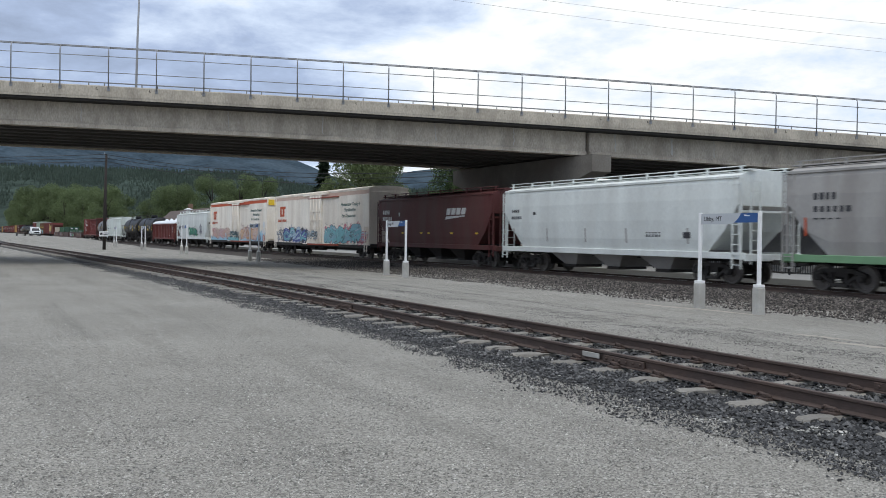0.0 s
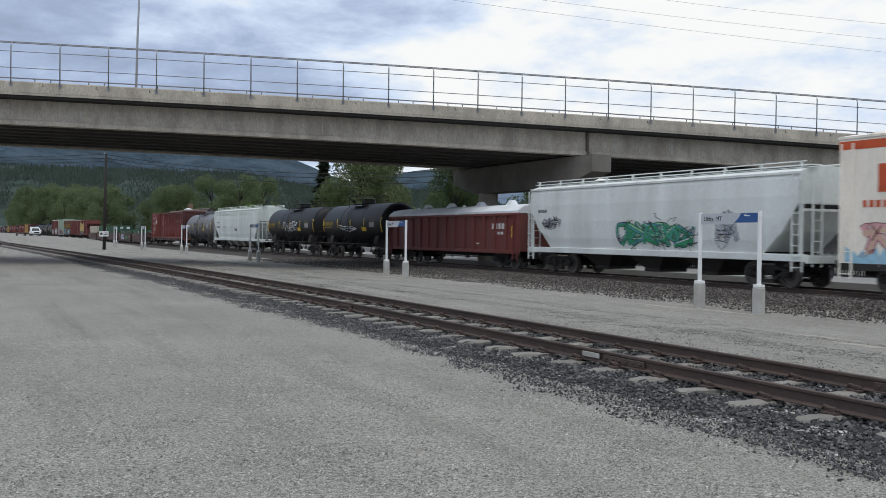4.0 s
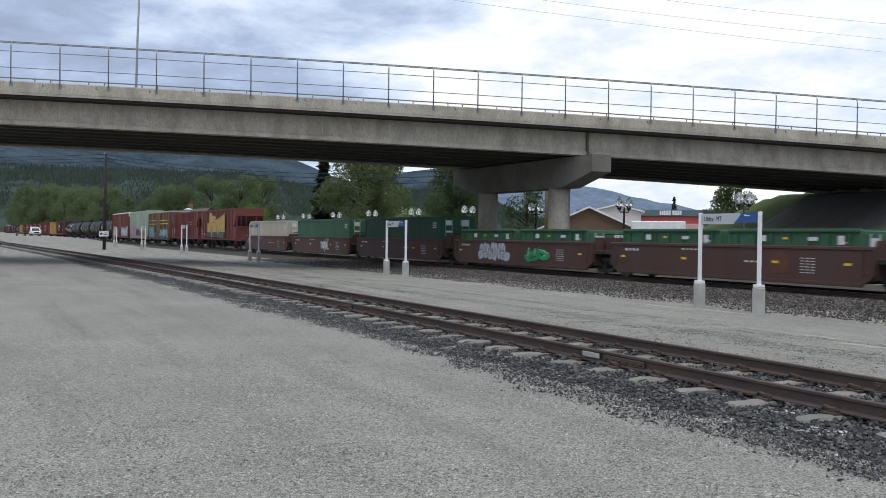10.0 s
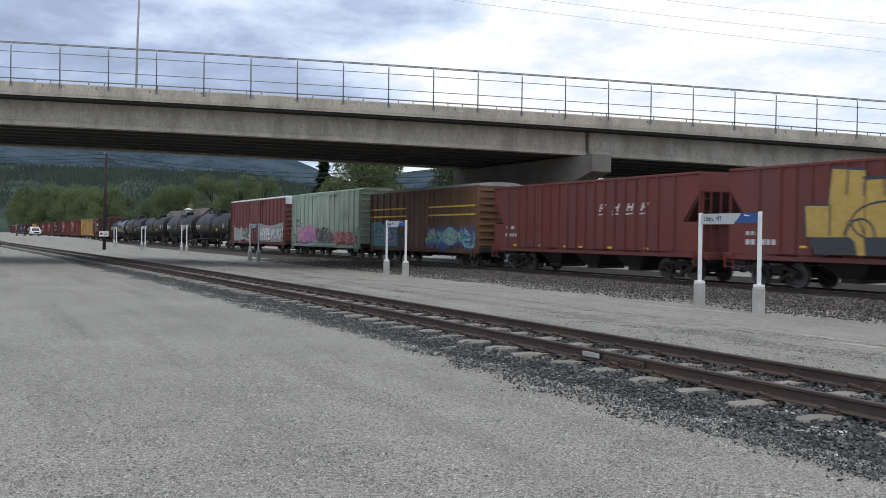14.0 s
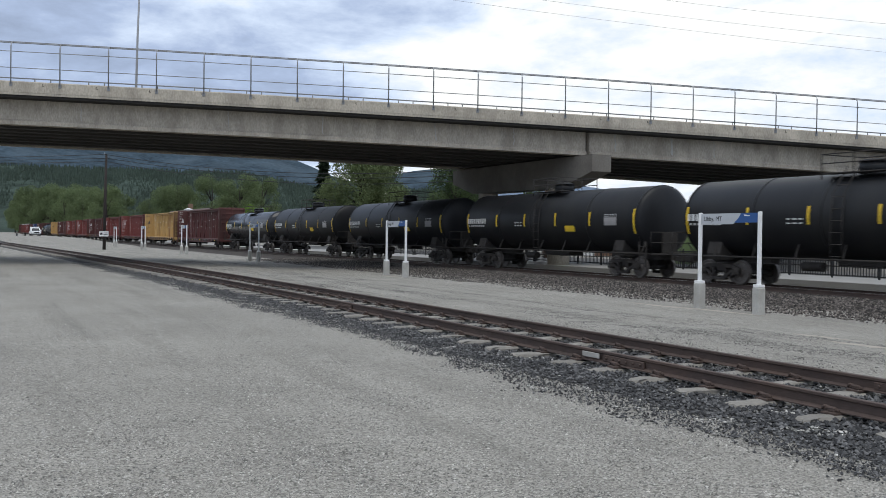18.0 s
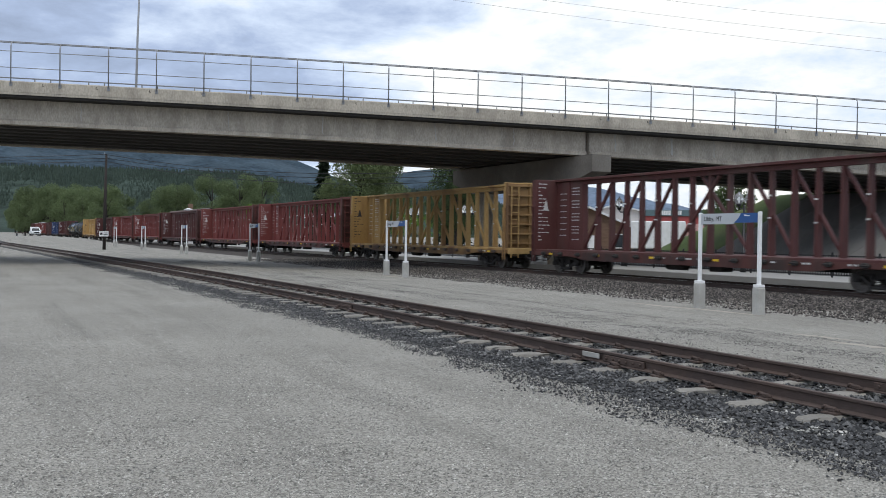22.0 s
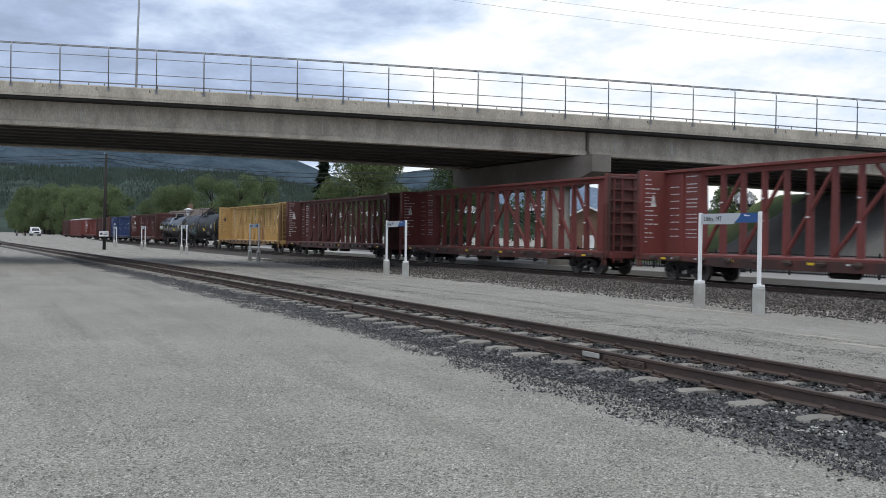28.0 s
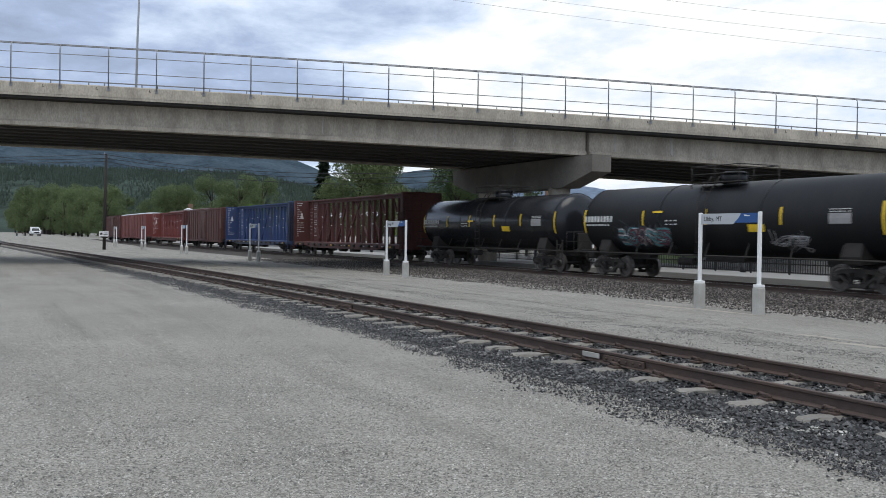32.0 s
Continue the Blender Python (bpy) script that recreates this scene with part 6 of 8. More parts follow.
def build_town():
    # station house: half-timbered gable towards the tracks' near end
    t = gable_house("station_house", "half-timbered station house with a brown shingle roof", pose(40.9, 182, 0), 40, 7.0, 3.5, 6.6, STUCCO, ROOF_BROWN, 0.9)
    for x in (-2.9, -1.45, 0, 1.45, 2.9):
        h = 6.4 - abs(x) * 0.86
        part("timber", Shape().box(x - 0.12, x + 0.12, -0.06, 0.0, 2.6, h), TIMBER, t)
    for z in (2.5, 3.3, 4.5):
        w = 3.4 if z < 3.8 else 1.8
        part("timber", Shape().box(-w, w, -0.075, 0.0, z, z + 0.22), TIMBER, t)
    for s in (-1, 1):
        part("bargeboard", Shape().beam((s * 4.3, -0.95, 2.8), (0, -0.95, 6.7), 0.1, 0.3), TIMBER, t)
    for x in (-2.2, 0, 2.2):
        window(t, x, -0.01, 0.9, 1.1, 1.4, "y", TIMBER)
    for k in range(8):
        window(t, -3.51, 3 + k * 4.6, 0.9, 1.2, 1.5, "x", TIMBER)
    part("chimney", Shape().cbox(-0.45, 0.45, 18, 18.9, 5.8, 8.0, 0.03), BROWN_SIDING, t, "brick chimney")
    part("roof_vent", Shape().tube([(-1.5, 13, 4.9), (-1.5, 13, 6.6)], 0.4, 10).tube([(-1.5, 13, 6.6), (-1.5, 13, 6.95)], [1.1, 0.25], 12), WHITE_PAINT, t, "white roof vent hood")

    # brown gabled hall
    t = gable_house("wooden_hall", "brown wooden hall with a white-edged gable roof", pose(56.5, 79, 0, 0, 0, -33), 16, 9.4, 2.8, 4.9, BROWN_SIDING, WHITE_PAINT, 0.6)
    for x in (-3.0, 3.0):
        window(t, x, -0.01, 0.9, 1.2, 1.3, "y", WHITE_PAINT)
    part("door", Shape().cbox(-0.6, 0.6, -0.06, 0.02, 0, 2.1, 0.02), WHITE_PAINT, t)
    for k in range(10):
        part("batten", Shape().box(-4.5 + k, -4.44 + k, -0.04, 0, 0, 2.8), BROWN_SIDING, t)
    # red shop with a long parapet
    t = thing("red_store", "long red shop building with a dark parapet and white lettering bars", "building", at=pose(99.0, 119.3, 0, 0, 0, -39.7))
    part("wall", Shape().box(-13, 12, 0, 14, 0, 5.6), RED_SIDING, t)
    part("parapet", Shape().cbox(-13.2, 12.2, -0.25, 14.2, 5.5, 6.55, 0.05), TEAL_TRIM, t)
    part("pink_bay", Shape().cbox(3.5, 12.1, -0.5, 0.2, 0, 4.3, 0.05), PINK_WALL, t)
    s = Shape()
    for k in range(6):
        s.box(0.2 + k * 0.3, 0.42 + k * 0.3, -0.32, -0.25, 5.7, 6.4)
    for k in range(5):
        s.box(2.2 + k * 0.3, 2.42 + k * 0.3, -0.32, -0.25, 5.7, 6.4)
    part("sign_bars", s, WHITE_PAINT, t)
    for k in range(5):
        window(t, -11.5 + k * 3.3, -0.01, 1.0, 2.2, 1.9, "y", WHITE_PAINT)
    part("band", Shape().box(-13, 3.4, -0.1, 0, 3.4, 3.7), WHITE_PAINT, t)
    # white box trailers before the shop
    for k, (x, y, L) in enumerate(((57.8, 71.6, 5.0), (59.7, 70.0, 5.0))):
        t = thing("box_trailer", "white box trailer parked before the red shop", "trailer", "parked trailers", at=pose(x, y, 0, 0, 0, -39.7))
        part("body", Shape().cbox(-1.25, 1.25, -L / 2, L / 2, 0.9, 3.5, 0.08), WHITE_PAINT, t)
        part("stripe", Shape().box(-1.262, -1.252, -L / 2 + 0.2, L / 2 - 0.2, 1.25, 1.45), RED_SIDING, t)
        for y2 in (-1.0, 0.2):
            for s2 in (-1, 1):
                part("wheel", Shape().tube([(s2 * 1.2, y2, 0.42), (s2 * 0.95, y2, 0.42)], 0.42, 14), BLACK_PAINT, t)
        part("frame", Shape().cbox(-0.9, 0.9, -L / 2, L / 2 + 1.2, 0.65, 0.9, 0.03), BLACK_PAINT, t)
        part("leg", Shape().cbox(-0.06, 0.06, L / 2 + 0.9, L / 2 + 1.02, 0.0, 0.7, 0.01), BLACK_PAINT, t)
        part("rear_leg", Shape().cbox(-0.9, -0.8, -L / 2 + 0.3, -L / 2 + 0.4, 0.0, 0.7, 0.01), BLACK_PAINT, t)
    t = gable_house("white_shed", "white-walled shed with a white roof beyond the platform", pose(78.6, 103.5, 0, 0, 0, -37.2), 12, 6.6, 5.5, 6.3, STUCCO, WHITE_PAINT, 0.5)
    t = gable_house("far_shelter", "dark low shed far along the line", pose(46, 640, 0), 30, 14, 6, 9.5, TIMBER, ROOF_BROWN, 0.8)


def build_pole():
    x, y = 12.15, 102.9
    z = ground_z(x, y)
    t = thing("utility_pole", "dark wooden utility pole with a white notice board", "utility pole", at=pose(x, y, z))
    part("pole", Shape().tube([(0, 0, -0.2), (0.06, 0, 5), (0.16, 0, 10.0)], [0.17, 0.15, 0.11], 12), WOOD_DARK, t)
    b = part("notice_board", Shape().cbox(-0.52, 0.40, -0.24, -0.19, 1.38, 1.92, 0.01), WHITE_PAINT, t, "white notice board")
    part("dark_lettering", Shape().box(-0.42, -0.2, -0.252, -0.241, 1.55, 1.78).box(-0.1, 0.38, -0.252, -0.241, 1.72, 1.78).box(-0.1, 0.3, -0.252, -0.241, 1.55, 1.61), MARK_DARK, b)
    part("insulators", Shape().tube([(0.0, 0, 9.9), (0.0, 0, 10.12)], 0.05, 6).tube([(0.32, 0, 9.5), (0.32, 0, 9.7)], 0.05, 6), GALV, t)
    x2, y2 = 45.8, 70.5
    t2 = thing("utility_pole", "brown wooden utility pole behind the bridge pier", "utility pole", at=pose(x2, y2, 0))
    part("pole", Shape().tube([(0, 0, -0.2), (0, 0, 9.5)], [0.19, 0.13], 12), BROWN_SIDING, t2)
    wires = ((0.0, 9.95, 8.6, 1.5), (0.3, 9.55, 8.0, 1.4), (0.1, 9.2, 7.6, 1.6))
    for dx, z0, z1, sag in wires:
        a, b = Vector((x + dx, y, z + z0)), Vector((x2, y2, z1))
        pts = [a.lerp(b, k / 14) - Vector((0, 0, sag * 4 * (k / 14) * (1 - k / 14))) for k in range(15)]
        solid("overhead_wire", Shape().tube(pts, 0.03, 5), BLACK_PAINT, "thin black overhead wire strung between wooden poles", "wire", group="overhead wires")
        b = Vector((-45, 108, 9.4 + dx))
        pts = [a.lerp(b, k / 14) - Vector((0, 0, 1.1 * 4 * (k / 14) * (1 - k / 14))) for k in range(15)]
        solid("overhead_wire", Shape().tube(pts, 0.03, 5), BLACK_PAINT, "thin black overhead wire strung between wooden poles", "wire", group="overhead wires")
    t3 = thing("utility_pole", "dark wooden utility pole beside the lot", "utility pole", at=pose(-45, 108, 0))
    part("pole", Shape().tube([(0, 0, -0.2), (0, 0, 10)], [0.18, 0.12], 12), WOOD_DARK, t3)
    # three power lines high over the bridge, far off
    for a, b, sag in (((60.4, 138.1, 41.0), (141.7, 97.1, 31.2), 0.5), ((68.5, 134.1, 41.8), (141.7, 97.1, 33.4), 0.5), ((84.8, 125.9, 42.2), (141.6, 97.2, 36.0), 0.5)):
        a, b = Vector(a), Vector(b)
        pts = [a.lerp(b, k / 16) - Vector((0, 0, sag * 4 * (k / 16) * (1 - k / 16))) for k in range(17)]
        solid("power_line", Shape().tube(pts, 0.022, 5), DULL_GREY, "thin high power line across the sky", "wire", group="power lines")


def build_truck():
    x, y = 13.0, 236.0
    t = thing("pickup_truck", "white pickup truck parked far along the lot", "truck", at=pose(x, y, ground_z(x, y) + 0.0, 0, 0, 4))
    body = [(-0.0, 0.55), (0.0, 1.05), (1.35, 1.15), (1.9, 1.85), (3.3, 1.9), (3.6, 1.2), (5.5, 1.2), (5.5, 0.55)]
    part("body", Shape().prism([(a, b) for a, b in body], 0, -0.98, 0.98), WHITE_PAINT, t)
    part("windscreen", Shape().loft([[(-0.82, 1.36, 1.2), (0.82, 1.36, 1.2), (0.74, 1.82, 1.8), (-0.74, 1.82, 1.8)], [(-0.82, 1.33, 1.22), (0.82, 1.33, 1.22), (0.74, 1.79, 1.82), (-0.74, 1.79, 1.82)]]), CLEAR_GLASS, t)
    part("grille", Shape().cbox(-0.6, 0.6, -0.05, 0.02, 0.72, 1.0, 0.02), BLACK_PAINT, t)
    part("bumper", Shape().cbox(-0.98, 0.98, -0.16, 0.02, 0.45, 0.66, 0.03), GALV, t)
    for s in (-1, 1):
        part("headlight", Shape().cbox(s * 0.78 - 0.16, s * 0.78 + 0.16, -0.04, 0.02, 0.78, 1.0, 0.02), GLOBE, t)
        part("mirror", Shape().cbox(s * 1.12 - 0.12, s * 1.12 + 0.12, 1.5, 1.6, 1.2, 1.5, 0.02), WHITE_PAINT, t)
        for yy in (0.95, 4.4):
            part("wheel", Shape().tube([(s * 0.98, yy, 0.38), (s * 0.74, yy, 0.38)], 0.38, 16), BLACK_PAINT, t)
    part("bed_rack", Shape().cbox(-0.98, 0.98, 3.65, 3.75, 1.2, 2.15, 0.02), WHITE_PAINT, t)
    t = thing("flat_trailer", "low dark rusty flat trailer parked beside the pickup", "trailer", at=pose(x - 2.9, y + 3, ground_z(x, y), 0, 0, 4))
    part("deck", Shape().cbox(-1.1, 1.1, 0, 5, 0.62, 0.80, 0.02), IRON, t)
    for s in (-1, 1):
        for yy in (2.2, 3.1):
            part("wheel", Shape().tube([(s * 1.0, yy, 0.33), (s * 0.8, yy, 0.33)], 0.33, 14), BLACK_PAINT, t)
    part("tongue", Shape().beam((0, 0, 0.6), (0, -1.6, 0.5), 0.12, 0.12).beam((0, -1.4, 0.0), (0, -1.4, 0.55), 0.08, 0.08), IRON, t)


# ---- trees ----
def leaf_crown(seed, blobs, count, size, flat_leaf=0.6):
    """Many small leaf sprays round a set of lobes (x, y, z, radius)."""
    rng = np.random.default_rng(seed)
    lobes = np.array(blobs)
    w = lobes[:, 3] ** 2
    pick = rng.choice(len(lobes), count, p=w / w.sum())
    d = rng.normal(size=(count, 3))
    d /= np.linalg.norm(d, axis=1)[:, None]
    r = lobes[pick, 3] * (0.55 + 0.55 * rng.random(count) ** 0.6)
    c = lobes[pick, :3] + d * r[:, None] * np.array([1, 1, 0.9])
    a = rng.normal(size=(count, 3))
    a /= np.linalg.norm(a, axis=1)[:, None]
    b = np.cross(a, d + 0.4 * rng.normal(size=(count, 3)))
    b /= np.linalg.norm(b, axis=1)[:, None] + 1e-6
    s = size * (0.6 + 0.8 * rng.random(count))[:, None]
    v = np.stack([c - a * s, c - b * s * flat_leaf, c + a * s, c + b * s * flat_leaf], 1).reshape(-1, 3)
    sh = Shape()
    sh.v = [tuple(p) for p in v.tolist()]
    sh.f = [(4 * i, 4 * i + 1, 4 * i + 2, 4 * i + 3) for i in range(count)]
    sh.s = [False] * count
    me = bpy.data.meshes.new("crown")
    me.from_pydata(sh.v, [], sh.f)
    return me


def deciduous(name, label, at, seed, height, mat, count=2600, wide=0.34, leaf=None, low=0.28, lobe_count=16, plump=1.0):
    rng = random.Random(seed)
    t = thing(name, label, "tree", at=at)
    H = height
    tr = Shape().tube([(0, 0, -0.3), (0.02 * H, 0, 0.3 * H), (0, 0.02 * H, 0.7 * H), (0, 0, 0.9 * H)], [0.022 * H, 0.017 * H, 0.008 * H, 0.002 * H], 8)
    lobes = []
    for k in range(lobe_count):
        a, z = rng.uniform(0, 6.28), H * rng.uniform(low, 0.92)
        reach = wide * H * (1 - abs(z / H - 0.5) * 1.3) * rng.uniform(0.45, 0.95)
        p = (reach * math.cos(a), reach * math.sin(a), z)
        tr.tube([(0, 0, z * 0.72), (p[0] * 0.6, p[1] * 0.6, z * 0.9), p], [0.007 * H, 0.004 * H, 0.0015 * H], 5)
        lobes.append((*p, H * plump * rng.uniform(0.08, 0.15)))
    part("trunk", tr, WOOD_DARK, t)
    me = leaf_crown(seed, lobes, count, leaf or H * 0.016)
    part("crown", me, mat, t)
    return t


def conifer(name, label, at, seed, height, mat, wide=0.2, count=2200):
    rng = np.random.default_rng(seed)
    t = thing(name, label, "tree", at=at)
    H = height
    part("trunk", Shape().tube([(0, 0, -0.3), (0, 0, H * 0.97)], [0.018 * H, 0.003 * H], 8), WOOD_DARK, t)
    z = H * (0.06 + 0.94 * rng.random(count) ** 1.15)
    lim = wide * H * (1 - z / H) ** 0.85 * (0.8 + 0.3 * np.sin(z * 9 / H * 6))
    r = lim * rng.random(count) ** 0.55
    a = rng.random(count) * 6.283
    a = a + 0.25 * np.sin(a * 5 + z)
    c = np.stack([r * np.cos(a), r * np.sin(a), z - 0.25 * r], 1)
    out = np.stack([np.cos(a), np.sin(a), -0.45 + 0.3 * rng.random(count)], 1)
    side = np.stack([-np.sin(a), np.cos(a), 0.5 * rng.normal(size=count)], 1)
    s = (H * 0.022 * (0.6 + 0.9 * rng.random(count)))[:, None]
    v = np.stack([c - out * s, c + side * s * 0.55, c + out * s * 1.4, c - side * s * 0.55], 1).reshape(-1, 3)
    me = bpy.data.meshes.new("crown")
    me.from_pydata([tuple(p) for p in v.tolist()], [], [(4 * i, 4 * i + 1, 4 * i + 2, 4 * i + 3) for i in range(count)])
    part("crown", me, mat, t)
    return t


def build_trees():
    base = [deciduous("poplar_tree", "tall leafy poplar in the tree belt beyond the line", pose(44, 420, 0), 100 + k, 26, LEAF["poplar"], 15000, 0.36, 0.22, 0.08) for k in range(3)]
    rng = random.Random(9)
    spots = []
    for k in range(46):
        q = (k + rng.uniform(-0.3, 0.3)) / 45
        y = 300 * (3.7 ** q)
        spots.append((34 + rng.uniform(0, 5) + 16 * rng.random() ** 2, y, min(1.25, (0.0400 * y + 3) / 26) * rng.uniform(0.85, 1.1)))
    for k in range(12):
        spots.append((rng.uniform(58, 90), rng.uniform(290, 360), rng.uniform(0.66, 0.84)))
    for i, (x, y, s) in enumerate(spots):
        m = pose(x, y, 0, 0, 0, rng.uniform(0, 360)) @ Matrix.Diagonal((s, s, s, 1))
        if i < 3:
            base[i].matrix_basis = m
        else:
            c = copy_thing(base[i % 3], Matrix.Identity(4))
            c.matrix_basis = m
    # firs and broad trees beyond the station
    f1 = conifer("spruce_tree", "tall dark spruce beyond the platform", pose(49.2, 140, 0), 1, 15.2, LEAF["spruce"], 0.22, 3600)
    d1 = deciduous("broad_tree", "dense dark green broad tree beyond the platform", pose(53.0, 134, 0), 2, 15.5, LEAF["broad"], 26000, 0.36, 0.14, 0.18, 30, 1.1)
    d2 = deciduous("broad_tree", "dense dark green broad tree beyond the platform", pose(57.3, 137, 0), 3, 14.8, LEAF["broad"], 26000, 0.34, 0.14, 0.18, 30, 1.1)
    d3 = deciduous("broad_tree", "dark green broad tree behind the station lamps", pose(60.0, 115.5, 0), 4, 13.2, LEAF["dark"], 20000, 0.30, 0.13, 0.2, 26, 1.1)
    f2 = conifer("spruce_tree", "tall dark spruce beyond the platform", pose(62.5, 121, 0), 5, 13.0, LEAF["spruce"], 0.24, 3200)
    b = deciduous("bright_tree", "small bright green tree beyond the platform", pose(70, 155, 0), 6, 8.2, LEAF["bright"], 2000, 0.5)
    for x, y, s in ((62, 176, 1.05), (48, 176, 0.95), (76, 163, 0.8), (82, 165, 0.9)):
        c = copy_thing(b, Matrix.Identity(4))
        c.matrix_basis = pose(x, y, 0, 0, 0, x * 7) @ Matrix.Diagonal((s, s, s, 1))
    d4 = deciduous("broad_tree", "round dark green tree above the embankment", pose(76.5, 79.0, 0), 7, 8.9, LEAF["dark"], 6000, 0.42, 0.15)
    f3 = conifer("spruce_tree", "small spruce beyond the red shop", pose(115, 134.2, 0), 8, 9.6, LEAF["spruce"], 0.20, 900)
    d5 = deciduous("broad_tree", "dark tree behind the bridge pier", pose(49, 79, 0), 12, 7.6, LEAF["dark"], 2600, 0.30)


# ---- hills ----
def bump(a, c, w):
    return math.exp(-((a - c) / w) ** 2)


def build_hills():
    def ridge(name, label, mat, dist, deep, height, a0, a1, rough, seed):
        rows, n = 9, 150
        s = Shape()
        vs = []
        for j in range(rows):
            f = j / (rows - 1)
            for i in range(n + 1):
                a = a0 + (a1 - a0) * i / n
                h = height(a)
                z = h * (f ** 0.8) * (1 + rough * noise.fractal(Vector((a * 0.35, f * 2.0, seed)), 1.0, 2.0, 5)) - 8 * (1 - f)
                d = dist + deep * (f - 1) + 60 * noise.noise(Vector((a * 0.3, f * 3, seed + 4)))
                vs.append((d * math.sin(radians(a)), d * math.cos(radians(a)), z))
        m = n + 1
        s.add(vs, [(j * m + i, j * m + i + 1, (j + 1) * m + i + 1, (j + 1) * m + i) for j in range(rows - 1) for i in range(n)], True)
        return solid(name, s, mat, label, "hill", "structure")
    ridge("far_mountain", "wooded mountains far behind the town, tinted blue for haze", FAR_HILL, 4100, 1200,
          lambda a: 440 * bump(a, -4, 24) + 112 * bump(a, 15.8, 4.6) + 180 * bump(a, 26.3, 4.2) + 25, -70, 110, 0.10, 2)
    ridge("hazy_mountain", "mountains beyond the town, coloured pale blue for haze", HAZY_HILL, 4350, 900, lambda a: 250 * bump(a, 32, 11.5) + 10, 22, 60, 0.07, 12)

    def mid(a):
        return 142 - 34 * smooth01((a - 14) / 6) - 75 * smooth01((a - 26.5) / 8) - 12 * smooth01((a - 40) / 20)
    ridge("wooded_hill", "dark fir-wooded hill behind the town", FOREST, 2250, 900, mid, -70, 110, 0.05, 7)
    rng = random.Random(21)
    s = Shape()
    for k in range(15000):
        a = rng.uniform(-6, 46)
        f = 1 - rng.random() ** 1.6 * 0.75
        d = 2250 + 900 * (f - 1)
        z = mid(a) * f ** 0.8 - 8 * (1 - f) - 6
        x, y = d * math.sin(radians(a)), d * math.cos(radians(a))
        h, r = rng.uniform(9, 19), rng.uniform(2.6, 4.4)
        ring = [(x + r * math.cos(q), y + r * math.sin(q), z) for q in (0, 1.26, 2.51, 3.77, 5.03)]
        s.add(ring + [(x + rng.uniform(-0.6, 0.6), y, z + h)], [(0, 1, 5), (1, 2, 5), (2, 3, 5), (3, 4, 5), (4, 0, 5)])
    solid("hill_fir_trees", s, FIRS, "countless firs on the dark wooded hill", "trees", "stuff")
    # a pale clay bank on the lower slope
    s = Shape()
    pts = []
    for k in range(9):
        q = k / 8
        a, d = 23.1 + 2.0 * q, 1250
        x, y = d * math.sin(radians(a)), d * math.cos(radians(a))
        zt = 60 - 34 * q + 5 * noise.noise(Vector((q * 6, 0, 0)))
        pts.append(((x, y, zt), (x - 10, y - 18, zt - 16 + 4 * noise.noise(Vector((q * 5, 3, 0))))))
    s.add([p for pr in pts for p in pr], [(2 * i, 2 * i + 1, 2 * i + 3, 2 * i + 2) for i in range(8)])
    s.add([(p[0][0] + 20, p[0][1] + 30, p[0][2] - 30) for p in pts] + [p[0] for p in pts], [(i, i + 1, i + 10, i + 9) for i in range(8)])
    solid("clay_bank", s, CLAY, "pale eroded clay bank on the far slope", "bank", "structure")


def build_white_posts():
    for y in (60.1, 61.2):
        t = thing("flag_pole", "thin white metal pole on the platform", "pole", "twin white poles", at=line_pose(7.3, y, PLAT_Z))
        part("pole", Shape().tube([(0, 0, 0), (0, 0, 4.95)], [0.05, 0.04], 8), WHITE_PAINT, t)
        part("base", Shape().cbox(-0.12, 0.12, -0.12, 0.12, 0, 0.04, 0.008), GALV, t)


def build_road():
    xs, ys = steps([(35.25, 1), (50, 0)]), steps([(-20, 4), (150, 0)])
    solid("town_road", sheet(xs, ys, lambda x, y: ground_z(x, y) + 0.012), ASPHALT, "worn grey asphalt road behind the platform fence", "road", "structure")


build_lamp()
build_fence()
build_white_posts()
build_road()
build_embankment()
build_town()
build_pole()
build_truck()
build_trees()
build_hills()


